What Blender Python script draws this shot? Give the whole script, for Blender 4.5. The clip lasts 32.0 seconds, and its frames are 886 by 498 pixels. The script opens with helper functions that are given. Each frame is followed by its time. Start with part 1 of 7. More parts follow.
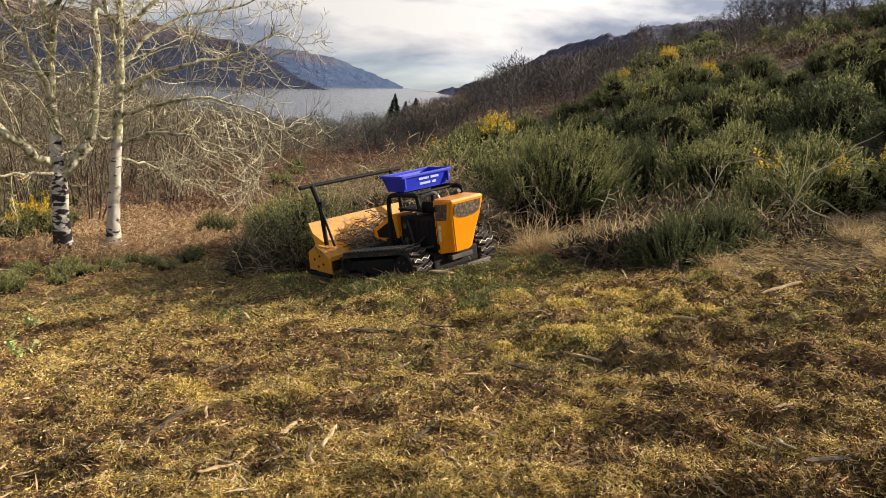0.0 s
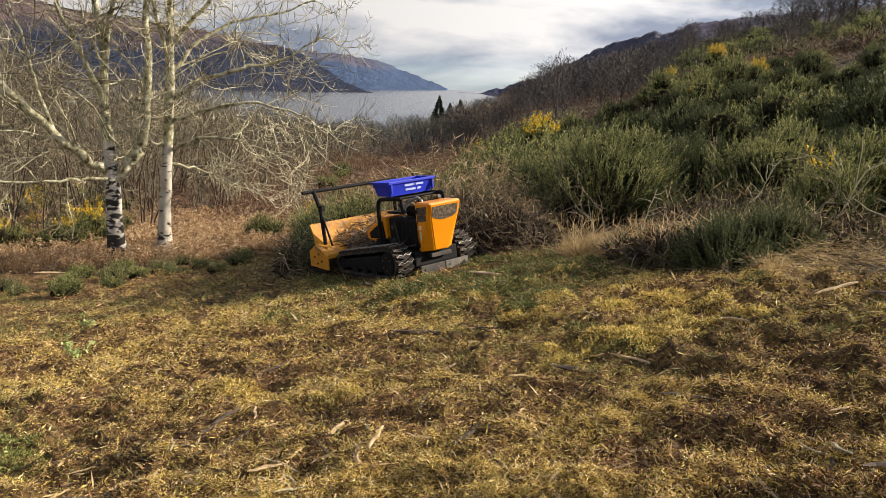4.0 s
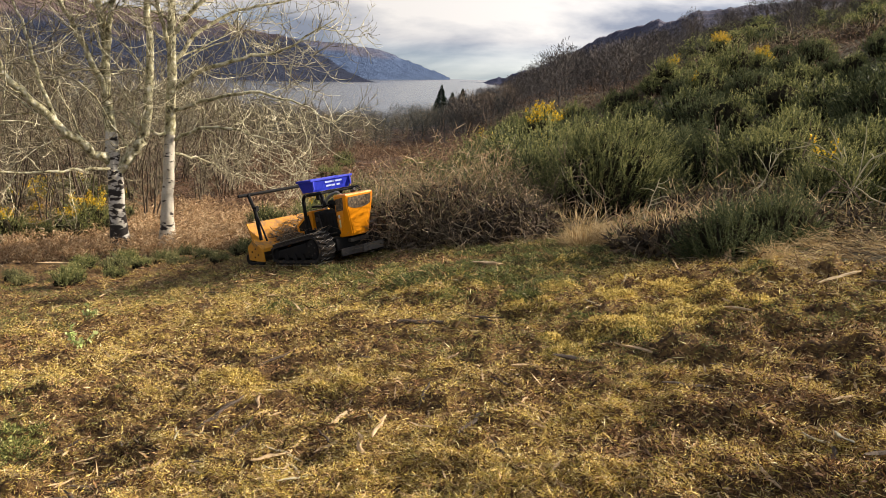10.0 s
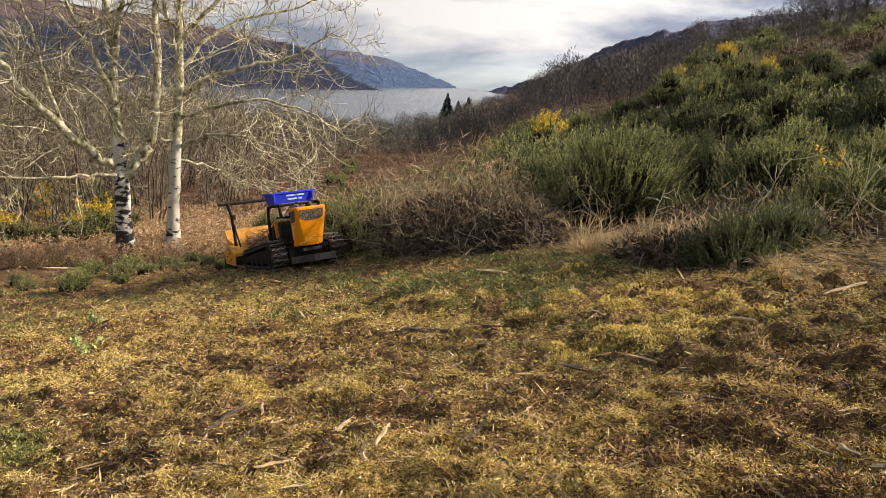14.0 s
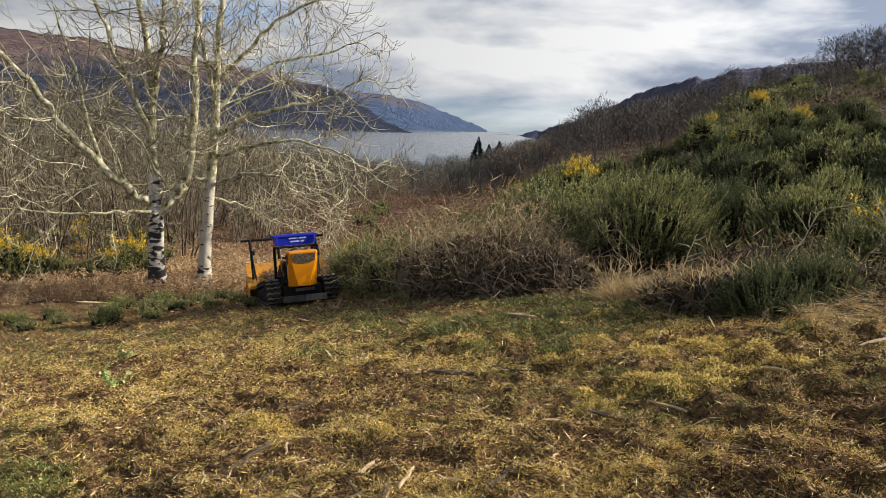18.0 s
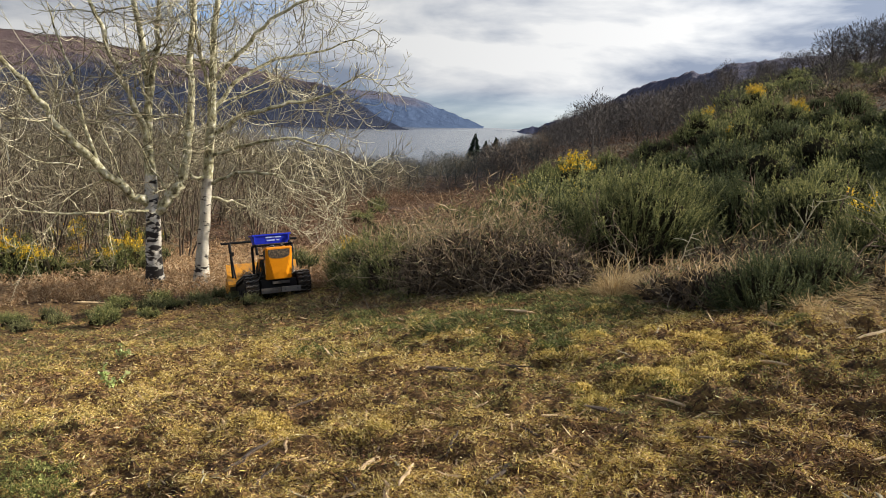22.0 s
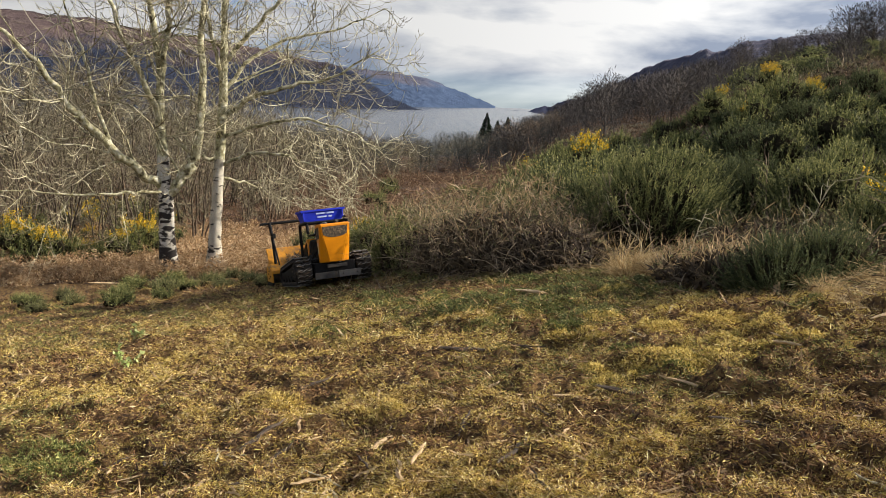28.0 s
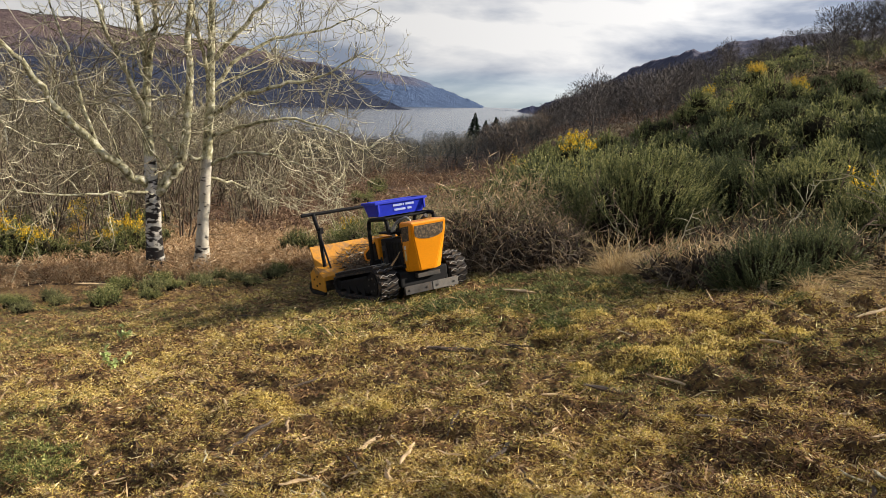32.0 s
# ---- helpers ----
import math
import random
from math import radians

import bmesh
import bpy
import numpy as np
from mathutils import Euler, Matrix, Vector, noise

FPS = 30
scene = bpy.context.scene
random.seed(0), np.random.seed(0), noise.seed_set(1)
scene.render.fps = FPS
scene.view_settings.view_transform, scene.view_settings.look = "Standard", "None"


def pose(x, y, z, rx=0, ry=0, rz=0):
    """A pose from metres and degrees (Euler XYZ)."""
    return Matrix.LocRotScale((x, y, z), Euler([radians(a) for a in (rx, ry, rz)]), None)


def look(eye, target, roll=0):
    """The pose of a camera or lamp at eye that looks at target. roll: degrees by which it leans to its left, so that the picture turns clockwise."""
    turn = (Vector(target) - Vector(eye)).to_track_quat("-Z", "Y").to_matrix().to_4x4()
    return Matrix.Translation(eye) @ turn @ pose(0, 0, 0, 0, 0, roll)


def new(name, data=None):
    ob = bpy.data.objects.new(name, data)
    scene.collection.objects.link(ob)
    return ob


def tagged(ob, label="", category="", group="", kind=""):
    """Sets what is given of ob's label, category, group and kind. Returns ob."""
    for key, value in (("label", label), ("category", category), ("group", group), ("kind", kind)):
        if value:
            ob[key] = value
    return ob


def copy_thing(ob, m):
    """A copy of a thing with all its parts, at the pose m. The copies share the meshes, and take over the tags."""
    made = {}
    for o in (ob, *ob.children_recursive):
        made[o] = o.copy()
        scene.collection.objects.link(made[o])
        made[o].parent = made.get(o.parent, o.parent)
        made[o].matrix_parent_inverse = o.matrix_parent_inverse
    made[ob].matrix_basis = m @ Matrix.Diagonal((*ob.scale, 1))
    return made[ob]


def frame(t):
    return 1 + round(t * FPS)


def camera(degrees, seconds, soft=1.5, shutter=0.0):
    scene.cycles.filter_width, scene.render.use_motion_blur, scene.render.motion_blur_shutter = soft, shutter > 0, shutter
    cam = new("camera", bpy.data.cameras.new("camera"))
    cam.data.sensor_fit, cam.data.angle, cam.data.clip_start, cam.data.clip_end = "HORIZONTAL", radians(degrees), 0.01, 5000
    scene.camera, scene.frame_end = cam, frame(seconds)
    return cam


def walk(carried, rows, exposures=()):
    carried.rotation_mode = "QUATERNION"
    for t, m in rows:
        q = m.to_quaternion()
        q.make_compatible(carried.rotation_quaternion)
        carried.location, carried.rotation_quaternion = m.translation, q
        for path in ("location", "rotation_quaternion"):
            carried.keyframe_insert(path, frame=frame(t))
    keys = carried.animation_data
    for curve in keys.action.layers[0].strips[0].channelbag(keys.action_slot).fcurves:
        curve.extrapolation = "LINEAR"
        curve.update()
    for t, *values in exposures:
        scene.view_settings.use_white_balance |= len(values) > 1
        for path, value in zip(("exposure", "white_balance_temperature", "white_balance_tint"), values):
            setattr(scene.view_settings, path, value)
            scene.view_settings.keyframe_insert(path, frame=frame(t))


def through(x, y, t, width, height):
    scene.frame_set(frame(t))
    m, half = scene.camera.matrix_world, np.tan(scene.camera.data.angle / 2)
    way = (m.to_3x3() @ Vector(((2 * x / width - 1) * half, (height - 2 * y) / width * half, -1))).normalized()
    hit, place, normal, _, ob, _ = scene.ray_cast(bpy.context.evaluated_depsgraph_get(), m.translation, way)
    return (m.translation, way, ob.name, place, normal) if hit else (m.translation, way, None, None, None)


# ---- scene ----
cam = camera(57.0, 32.0, soft=0.8)
EYE = 1.41
# seconds, then the tilt, lean and turn of the camera; it is held in one spot
PATH = [
    (0, 78.63, -2.94, 0.59), (0.5, 78.69, -2.77, 1.20), (1, 78.76, -2.60, 1.61), (1.5, 79.22, -2.52, 2.09),
    (2, 79.46, -2.37, 2.46), (2.5, 79.50, -2.26, 2.86), (3, 79.68, -2.33, 3.24), (3.5, 79.48, -2.24, 3.63),
    (4, 78.60, -2.02, 3.64), (4.5, 78.19, -1.92, 3.39), (6.5, 77.88, -1.96, 3.18), (7, 77.92, -1.77, 3.45),
    (7.5, 77.71, -1.69, 3.58), (8, 77.56, -1.80, 3.24), (8.5, 77.53, -1.94, 2.93), (9, 77.44, -2.06, 2.72),
    (9.5, 77.79, -2.08, 3.29), (10, 77.87, -1.91, 3.80), (10.5, 77.62, -2.01, 3.86), (11, 77.66, -2.03, 4.21),
    (11.5, 77.55, -2.02, 4.09), (12, 77.55, -2.13, 3.60), (12.5, 77.67, -2.21, 3.58), (13, 77.68, -2.24, 3.88),
    (13.5, 77.81, -2.29, 4.03), (14, 78.43, -2.24, 4.22), (14.5, 78.97, -2.19, 4.20), (16.5, 80.85, -3.10, 3.86),
    (17, 80.81, -3.11, 4.39), (17.5, 80.96, -3.01, 5.40), (18, 81.28, -3.00, 6.39), (18.5, 81.19, -3.05, 6.50),
    (19, 81.41, -3.16, 6.18), (19.5, 81.40, -3.24, 5.72), (20, 81.44, -3.32, 5.24), (20.5, 81.38, -3.11, 4.95),
    (21, 81.38, -2.91, 5.14), (21.5, 81.46, -2.70, 5.54), (22, 81.07, -2.53, 6.15), (22.5, 80.65, -2.65, 6.44),
    (23, 80.54, -2.77, 6.31), (23.5, 80.62, -2.90, 5.76), (24, 80.64, -2.73, 5.76), (24.5, 80.24, -2.77, 5.57),
    (26.5, 79.86, -2.53, 5.60), (27, 79.69, -2.44, 5.83), (27.5, 79.60, -2.30, 6.57), (28, 79.66, -2.30, 6.95),
    (28.5, 79.69, -2.18, 6.74), (29, 79.63, -2.13, 6.43), (29.5, 79.50, -2.27, 6.36), (30, 79.44, -2.31, 6.37),
    (30.5, 79.51, -2.40, 6.41), (31, 79.64, -2.40, 6.43), (31.5, 79.93, -2.36, 6.50), (32, 79.68, -2.34, 6.13),
]
walk(cam, [(t, pose(0, 0, EYE, a, b, c)) for t, a, b, c in PATH],
     [(0, 0.98, 6850, 13), (2.5, 0.96, 6700, 12), (4.5, 0.94, 6700, 12), (9, 1.01, 6850, 13), (14.5, 1.01, 6800, 13), (17, 0.77, 6420, 11), (19, 0.84, 6400, 10), (24, 0.86, 6400, 10), (28, 0.88, 6480, 10), (32, 0.86, 6520, 11)])

# ---- light ----
SUN_AZ, SUN_EL = 76.0, 25.0          # degrees clockwise from straight ahead; above the horizon
world = bpy.data.worlds.new("sky")
scene.world = world
world.use_nodes = True
wt = world.node_tree
for n in list(wt.nodes):
    wt.nodes.remove(n)


def wnode(kind, **kw):
    n = wt.nodes.new(kind)
    for k, v in kw.items():
        n.inputs[k].default_value = v
    return n


w_out = wnode("ShaderNodeOutputWorld")
w_bg = wnode("ShaderNodeBackground", Strength=0.112)
w_sky = wnode("ShaderNodeTexSky")
w_sky.sky_type = "NISHITA"
w_sky.sun_disc = False
w_sky.dust_density, w_sky.ozone_density = 0.2, 3.0
w_sky.sun_elevation = radians(SUN_EL)
w_sky.sun_rotation = radians(SUN_AZ)
w_tc = wnode("ShaderNodeTexCoord")
w_map = wnode("ShaderNodeMapping")
w_map.inputs["Scale"].default_value = (1.0, 1.0, 3.6)
w_map.inputs["Location"].default_value = (1.7, 0.4, 0.3)
w_n1 = wnode("ShaderNodeTexNoise", Scale=2.1, Detail=6.0, Roughness=0.5, Distortion=0.1)
w_n2 = wnode("ShaderNodeTexNoise", Scale=4.2, Detail=9.0, Roughness=0.5, Distortion=0.2)
w_cov = wnode("ShaderNodeValToRGB")
w_cov.color_ramp.elements[0].position, w_cov.color_ramp.elements[1].position = 0.30, 0.42
w_shade = wnode("ShaderNodeValToRGB")
w_belly = w_shade.color_ramp.elements
w_belly[0].position, w_belly[0].color = 0.40, (1.30, 1.52, 1.95, 1)
w_belly[1].position, w_belly[1].color = 0.58, (4.0, 3.98, 3.92, 1)
w_mid = w_belly.new(0.49)
w_mid.color = (2.75, 2.86, 3.05, 1)
w_mix = wnode("ShaderNodeMix")
w_mix.data_type = "RGBA"
w_tint = wnode("ShaderNodeMix")
w_tint.data_type, w_tint.blend_type = "RGBA", "MULTIPLY"
w_tint.inputs["Factor"].default_value = 1.0
w_tint.inputs[7].default_value = (0.50, 0.64, 0.90, 1)
wt.links.new(w_tc.outputs["Generated"], w_map.inputs["Vector"])
wt.links.new(w_map.outputs[0], w_n1.inputs["Vector"])
wt.links.new(w_map.outputs[0], w_n2.inputs["Vector"])
wt.links.new(w_n1.outputs["Fac"], w_cov.inputs[0])
wt.links.new(w_n2.outputs["Fac"], w_shade.inputs[0])
w_xyz = wnode("ShaderNodeSeparateXYZ")
w_low = wnode("ShaderNodeMapRange")
for k, v in enumerate((0.0, 0.04, 0.45, 1.0)):
    w_low.inputs[k + 1].default_value = v
w_thin = wnode("ShaderNodeMath")
w_thin.operation = "MULTIPLY"
wt.links.new(w_tc.outputs["Generated"], w_xyz.inputs[0])
wt.links.new(w_xyz.outputs["Z"], w_low.inputs[0])
wt.links.new(w_cov.outputs[0], w_thin.inputs[0])
wt.links.new(w_low.outputs[0], w_thin.inputs[1])
w_high = wnode("ShaderNodeMapRange")
for k, v in enumerate((0.30, 0.85, 1.0, 0.55)):
    w_high.inputs[k + 1].default_value = v
w_open = wnode("ShaderNodeMath")
w_open.operation = "MULTIPLY"
wt.links.new(w_xyz.outputs["Z"], w_high.inputs[0])
wt.links.new(w_thin.outputs[0], w_open.inputs[0])
wt.links.new(w_high.outputs[0], w_open.inputs[1])
wt.links.new(w_open.outputs[0], w_mix.inputs["Factor"])
wt.links.new(w_sky.outputs[0], w_tint.inputs[6])
wt.links.new(w_tint.outputs[2], w_mix.inputs[6])
w_side = wnode("ShaderNodeMapRange")
for k, v in enumerate((-0.35, 0.45, 0.80, 1.50)):
    w_side.inputs[k + 1].default_value = v
w_glow = wnode("ShaderNodeVectorMath")
w_glow.operation = "SCALE"
wt.links.new(w_xyz.outputs["X"], w_side.inputs[0])
wt.links.new(w_shade.outputs[0], w_glow.inputs[0])
wt.links.new(w_side.outputs[0], w_glow.inputs["Scale"])
wt.links.new(w_glow.outputs[0], w_mix.inputs[7])
wt.links.new(w_mix.outputs[2], w_bg.inputs["Color"])
wt.links.new(w_bg.outputs[0], w_out.inputs[0])

sun_data = bpy.data.lights.new("sun", "SUN")
sun_data.energy, sun_data.angle, sun_data.color = 5.0, radians(0.6), (1.0, 0.9, 0.77)
sun = new("sun", sun_data)
sun.matrix_world = look((0, 0, 0), (-math.sin(radians(SUN_AZ)) * math.cos(radians(SUN_EL)),
                                    -math.cos(radians(SUN_AZ)) * math.cos(radians(SUN_EL)), -math.sin(radians(SUN_EL))))
scene.view_settings.exposure = 0.96


# ---- materials ----
def ramp(nt, fac, stops):
    r = nt.nodes.new("ShaderNodeValToRGB")
    e = r.color_ramp.elements
    for i, (p, c) in enumerate(stops):
        q = e[i] if i < 2 else e.new(p)
        q.position, q.color = p, (*c, 1)
    nt.links.new(fac, r.inputs[0])
    return r.outputs[0]


def noise_tex(nt, scale, detail=4, rough=0.6, coord="Object", stretch=None):
    tc = nt.nodes.new("ShaderNodeTexCoord")
    src = tc.outputs[coord]
    if stretch:
        mp = nt.nodes.new("ShaderNodeMapping")
        mp.inputs["Scale"].default_value = stretch
        nt.links.new(src, mp.inputs[0])
        src = mp.outputs[0]
    n = nt.nodes.new("ShaderNodeTexNoise")
    n.inputs["Scale"].default_value, n.inputs["Detail"].default_value, n.inputs["Roughness"].default_value = scale, detail, rough
    nt.links.new(src, n.inputs["Vector"])
    return n.outputs["Fac"]


def mixed(nt, fac, a, b, how="MIX"):
    m = nt.nodes.new("ShaderNodeMix")
    m.data_type, m.blend_type = "RGBA", how
    if isinstance(fac, float):
        m.inputs[0].default_value = fac
    else:
        nt.links.new(fac, m.inputs[0])
    for sock, v in ((m.inputs[6], a), (m.inputs[7], b)):
        if isinstance(v, tuple):
            sock.default_value = (*v, 1)
        else:
            nt.links.new(v, sock)
    return m.outputs[2]


def base_mat(name, rough=0.8, metal=0.0, spec=0.3):
    m = bpy.data.materials.new(name)
    m.use_nodes = True
    b = m.node_tree.nodes["Principled BSDF"]
    b.inputs["Roughness"].default_value, b.inputs["Metallic"].default_value = rough, metal
    b.inputs["Specular IOR Level"].default_value = spec
    return m, m.node_tree, b


def bump(nt, b, fac, strength, dist=0.01):
    n = nt.nodes.new("ShaderNodeBump")
    n.inputs["Strength"].default_value, n.inputs["Distance"].default_value = strength, dist
    nt.links.new(fac, n.inputs["Height"])
    nt.links.new(n.outputs[0], b.inputs["Normal"])


def surf(name, stops, scale=4.0, rough=0.8, metal=0.0, relief=0.4, dist=0.01, spec=0.3, fine=None, stretch=None, dirt=None):
    """A solid surface: colour by broad noise, broken by fine noise, with relief."""
    m, nt, b = base_mat(name, rough, metal, spec)
    col = ramp(nt, noise_tex(nt, scale, 5, stretch=stretch), stops)
    fn = noise_tex(nt, fine or scale * 9, 6, 0.7, stretch=stretch)
    col = mixed(nt, 0.35, col, ramp(nt, fn, [(0.3, (0.35, 0.33, 0.3)), (0.7, (1, 1, 1))]), "MULTIPLY")
    if dirt:
        d = ramp(nt, noise_tex(nt, dirt[0], 8, 0.7), [(dirt[1], (0, 0, 0)), (dirt[2], (1, 1, 1))])
        col = mixed(nt, d, col, dirt[3])
    nt.links.new(col, b.inputs["Base Color"])
    if relief:
        bump(nt, b, fn, relief, dist)
    return m


def leafy(name, stops, rough=0.7, through=0.25, patch=None, spec=0.2):
    """Loose plant matter: each blade or leaf takes its own tone; some light passes through."""
    m, nt, b = base_mat(name, rough, 0, spec)
    g = nt.nodes.new("ShaderNodeNewGeometry")
    col = ramp(nt, g.outputs["Random Per Island"], stops)
    if patch:
        col = mixed(nt, ramp(nt, noise_tex(nt, patch[0], 4), [(patch[1], (0, 0, 0)), (patch[2], (1, 1, 1))]), col, patch[3])
    o = nt.nodes.new("ShaderNodeObjectInfo")
    col = mixed(nt, 0.5, col, ramp(nt, o.outputs["Random"], [(0, (0.42, 0.46, 0.44)), (0.5, (0.8, 0.84, 0.7)), (1, (1.0, 1.0, 0.9))]), "MULTIPLY")
    nt.links.new(col, b.inputs["Base Color"])
    t = nt.nodes.new("ShaderNodeBsdfTranslucent")
    nt.links.new(col, t.inputs["Color"])
    mx = nt.nodes.new("ShaderNodeMixShader")
    mx.inputs[0].default_value = through
    nt.links.new(b.outputs[0], mx.inputs[1])
    nt.links.new(t.outputs[0], mx.inputs[2])
    nt.links.new(mx.outputs[0], nt.nodes["Material Output"].inputs[0])
    return m


M_MULCH = surf("mulched_ground", [(0.28, (0.022, 0.012, 0.007)), (0.42, (0.11, 0.062, 0.026)), (0.58, (0.30, 0.18, 0.062)), (0.75, (0.15, 0.10, 0.034))], 18, 0.95, relief=1.0, dist=0.05, fine=110)
M_BRACKEN_SOIL = surf("bracken_litter", [(0.3, (0.042, 0.023, 0.014)), (0.5, (0.08, 0.043, 0.024)), (0.62, (0.12, 0.068, 0.036)), (0.75, (0.06, 0.052, 0.026))], 0.6, 0.95, relief=0.5, dist=0.03, fine=22)
M_BRACKENOLD = leafy("old_bracken", [(0, (0.085, 0.047, 0.031)), (0.5, (0.215, 0.126, 0.08)), (1, (0.42, 0.29, 0.19))], 0.85, 0.15)
M_HEATH = surf("heath_floor", [(0.3, (0.05, 0.055, 0.022)), (0.5, (0.10, 0.085, 0.04)), (0.75, (0.15, 0.11, 0.06))], 0.3, 0.95, relief=0.8, dist=0.05, fine=9)
M_WOODFLOOR = surf("wood_floor", [(0.3, (0.025, 0.022, 0.02)), (0.7, (0.05, 0.04, 0.034))], 0.05, 0.95, relief=0.8, dist=0.2, fine=1.5)
M_CHIP = leafy("chopped_straw", [(0, (0.04, 0.022, 0.011)), (0.2, (0.22, 0.125, 0.042)), (0.42, (0.62, 0.43, 0.12)), (0.62, (0.50, 0.41, 0.09)), (0.84, (0.90, 0.66, 0.21)), (1, (1.0, 0.90, 0.54))], 0.75, 0.14)
# dark tones that paint the shade inside the scrub
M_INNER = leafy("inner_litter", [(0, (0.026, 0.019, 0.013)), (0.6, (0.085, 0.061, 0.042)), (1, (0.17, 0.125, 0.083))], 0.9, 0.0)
M_MOSS = leafy("bright_moss", [(0, (0.15, 0.11, 0.03)), (0.5, (0.60, 0.44, 0.115)), (1, (1.0, 0.80, 0.33))], 0.8, 0.3)
M_CHIPGREEN = leafy("chopped_gorse", [(0, (0.05, 0.064, 0.02)), (0.5, (0.165, 0.185, 0.055)), (1, (0.46, 0.44, 0.155))], 0.8, 0.2)
M_CHIPDARK = leafy("chopped_bark", [(0, (0.026, 0.014, 0.009)), (0.4, (0.125, 0.063, 0.03)), (0.75, (0.33, 0.175, 0.08)), (1, (0.66, 0.41, 0.20))], 0.85, 0.05)
M_GORSE = leafy("gorse_spines", [(0, (0.042, 0.052, 0.023)), (0.45, (0.124, 0.142, 0.056)), (0.8, (0.225, 0.236, 0.092)), (1, (0.40, 0.38, 0.155))], 0.6, 0.32, spec=0.15)
M_GORSETIP = leafy("gorse_tips", [(0, (0.15, 0.156, 0.058)), (0.5, (0.30, 0.295, 0.108)), (1, (0.54, 0.50, 0.21))], 0.6, 0.35, spec=0.2)
# near-black, so the bush cores pass for shade between the shoots
M_CORE = surf("core_shade", [(0.3, (0.02, 0.02, 0.012)), (0.7, (0.05, 0.042, 0.027))], 14, 1.0, relief=1.0, dist=0.05, spec=0.0)
M_FLOWER = leafy("gorse_flowers", [(0, (0.65, 0.36, 0.01)), (0.6, (0.85, 0.55, 0.02)), (1, (0.9, 0.68, 0.05))], 0.6, 0.25)
M_DARKLEAF = leafy("broom_leaf", [(0, (0.038, 0.047, 0.023)), (0.6, (0.100, 0.118, 0.054)), (1, (0.22, 0.225, 0.105))], 0.65, 0.25, spec=0.1)
M_TWIG = leafy("dead_twigs", [(0, (0.06, 0.042, 0.03)), (0.5, (0.155, 0.108, 0.075)), (0.85, (0.28, 0.21, 0.148)), (1, (0.58, 0.49, 0.37))], 0.85, 0.0)
M_STRAW = leafy("dead_grass", [(0, (0.34, 0.22, 0.105)), (0.5, (0.58, 0.41, 0.21)), (1, (0.84, 0.65, 0.38))], 0.75, 0.25)
M_BRACKEN = leafy("dead_bracken", [(0, (0.16, 0.086, 0.045)), (0.4, (0.50, 0.315, 0.175)), (0.8, (0.72, 0.50, 0.30)), (1, (0.90, 0.72, 0.50))], 0.85, 0.35)
M_PALELEAF = leafy("pale_leaf", [(0, (0.30, 0.40, 0.11)), (1, (0.68, 0.74, 0.34))], 0.6, 0.3)
M_BIRCHTWIG = leafy("birch_twigs", [(0, (0.09, 0.07, 0.048)), (0.3, (0.22, 0.18, 0.12)), (0.65, (0.48, 0.43, 0.29)), (1, (0.78, 0.72, 0.54))], 0.8, 0.0)
M_FARTWIG = leafy("wood_twigs", [(0, (0.075, 0.062, 0.042)), (0.5, (0.165, 0.137, 0.092)), (1, (0.36, 0.31, 0.21))], 0.9, 0.0)
# low contrast and raised blue put distance haze into the twig colour
M_HILLTWIG = leafy("hill_twigs", [(0, (0.054, 0.047, 0.049)), (0.5, (0.089, 0.077, 0.075)), (1, (0.146, 0.125, 0.114))], 0.9, 0.0)
M_CONIFER = leafy("fir_needles", [(0, (0.012, 0.022, 0.014)), (1, (0.035, 0.055, 0.03))], 0.7, 0.05)
M_YELLOW = surf("yellow_paint", [(0.3, (0.78, 0.27, 0.005)), (0.7, (0.84, 0.31, 0.008))], 1.5, 0.34, relief=0.02, dist=0.002, spec=0.5, fine=60, dirt=(14, 0.66, 0.78, (0.30, 0.17, 0.06)))
M_HEADPAINT = surf("dusty_yellow_paint", [(0.3, (0.52, 0.215, 0.011)), (0.7, (0.68, 0.30, 0.016))], 3, 0.55, relief=0.06, dist=0.003, spec=0.4, fine=30, dirt=(7, 0.50, 0.66, (0.17, 0.11, 0.055)))
M_BLACKSTEEL = surf("black_paint", [(0.3, (0.006, 0.006, 0.0065)), (0.7, (0.013, 0.0125, 0.012))], 5, 0.66, relief=0.1, dist=0.002, spec=0.14, dirt=(11, 0.62, 0.80, (0.045, 0.033, 0.021)))
M_RUBBER = surf("track_rubber", [(0.3, (0.014, 0.013, 0.012)), (0.7, (0.035, 0.03, 0.025))], 7, 0.85, relief=0.3, dist=0.004, dirt=(8, 0.5, 0.7, (0.11, 0.075, 0.045)))
M_STEEL = surf("worn_steel", [(0.3, (0.20, 0.185, 0.16)), (0.7, (0.40, 0.38, 0.34))], 12, 0.5, 0.7, relief=0.15, dist=0.002)
M_GREYSTEEL = surf("muddy_steel", [(0.3, (0.035, 0.033, 0.03)), (0.7, (0.09, 0.082, 0.074))], 8, 0.6, 0.2, relief=0.2, dist=0.003, spec=0.25, dirt=(9, 0.5, 0.7, (0.075, 0.055, 0.035)))
M_WORNPLATE = surf("worn_plate", [(0.3, (0.10, 0.094, 0.082)), (0.7, (0.22, 0.205, 0.18))], 9, 0.65, 0.15, relief=0.2, dist=0.003, spec=0.25, dirt=(9, 0.5, 0.7, (0.085, 0.062, 0.04)))
M_MESH = surf("wire_mesh", [(0.3, (0.045, 0.036, 0.026)), (0.7, (0.09, 0.072, 0.05))], 30, 0.8, 0.2, dirt=(26, 0.48, 0.64, (0.24, 0.17, 0.10)))
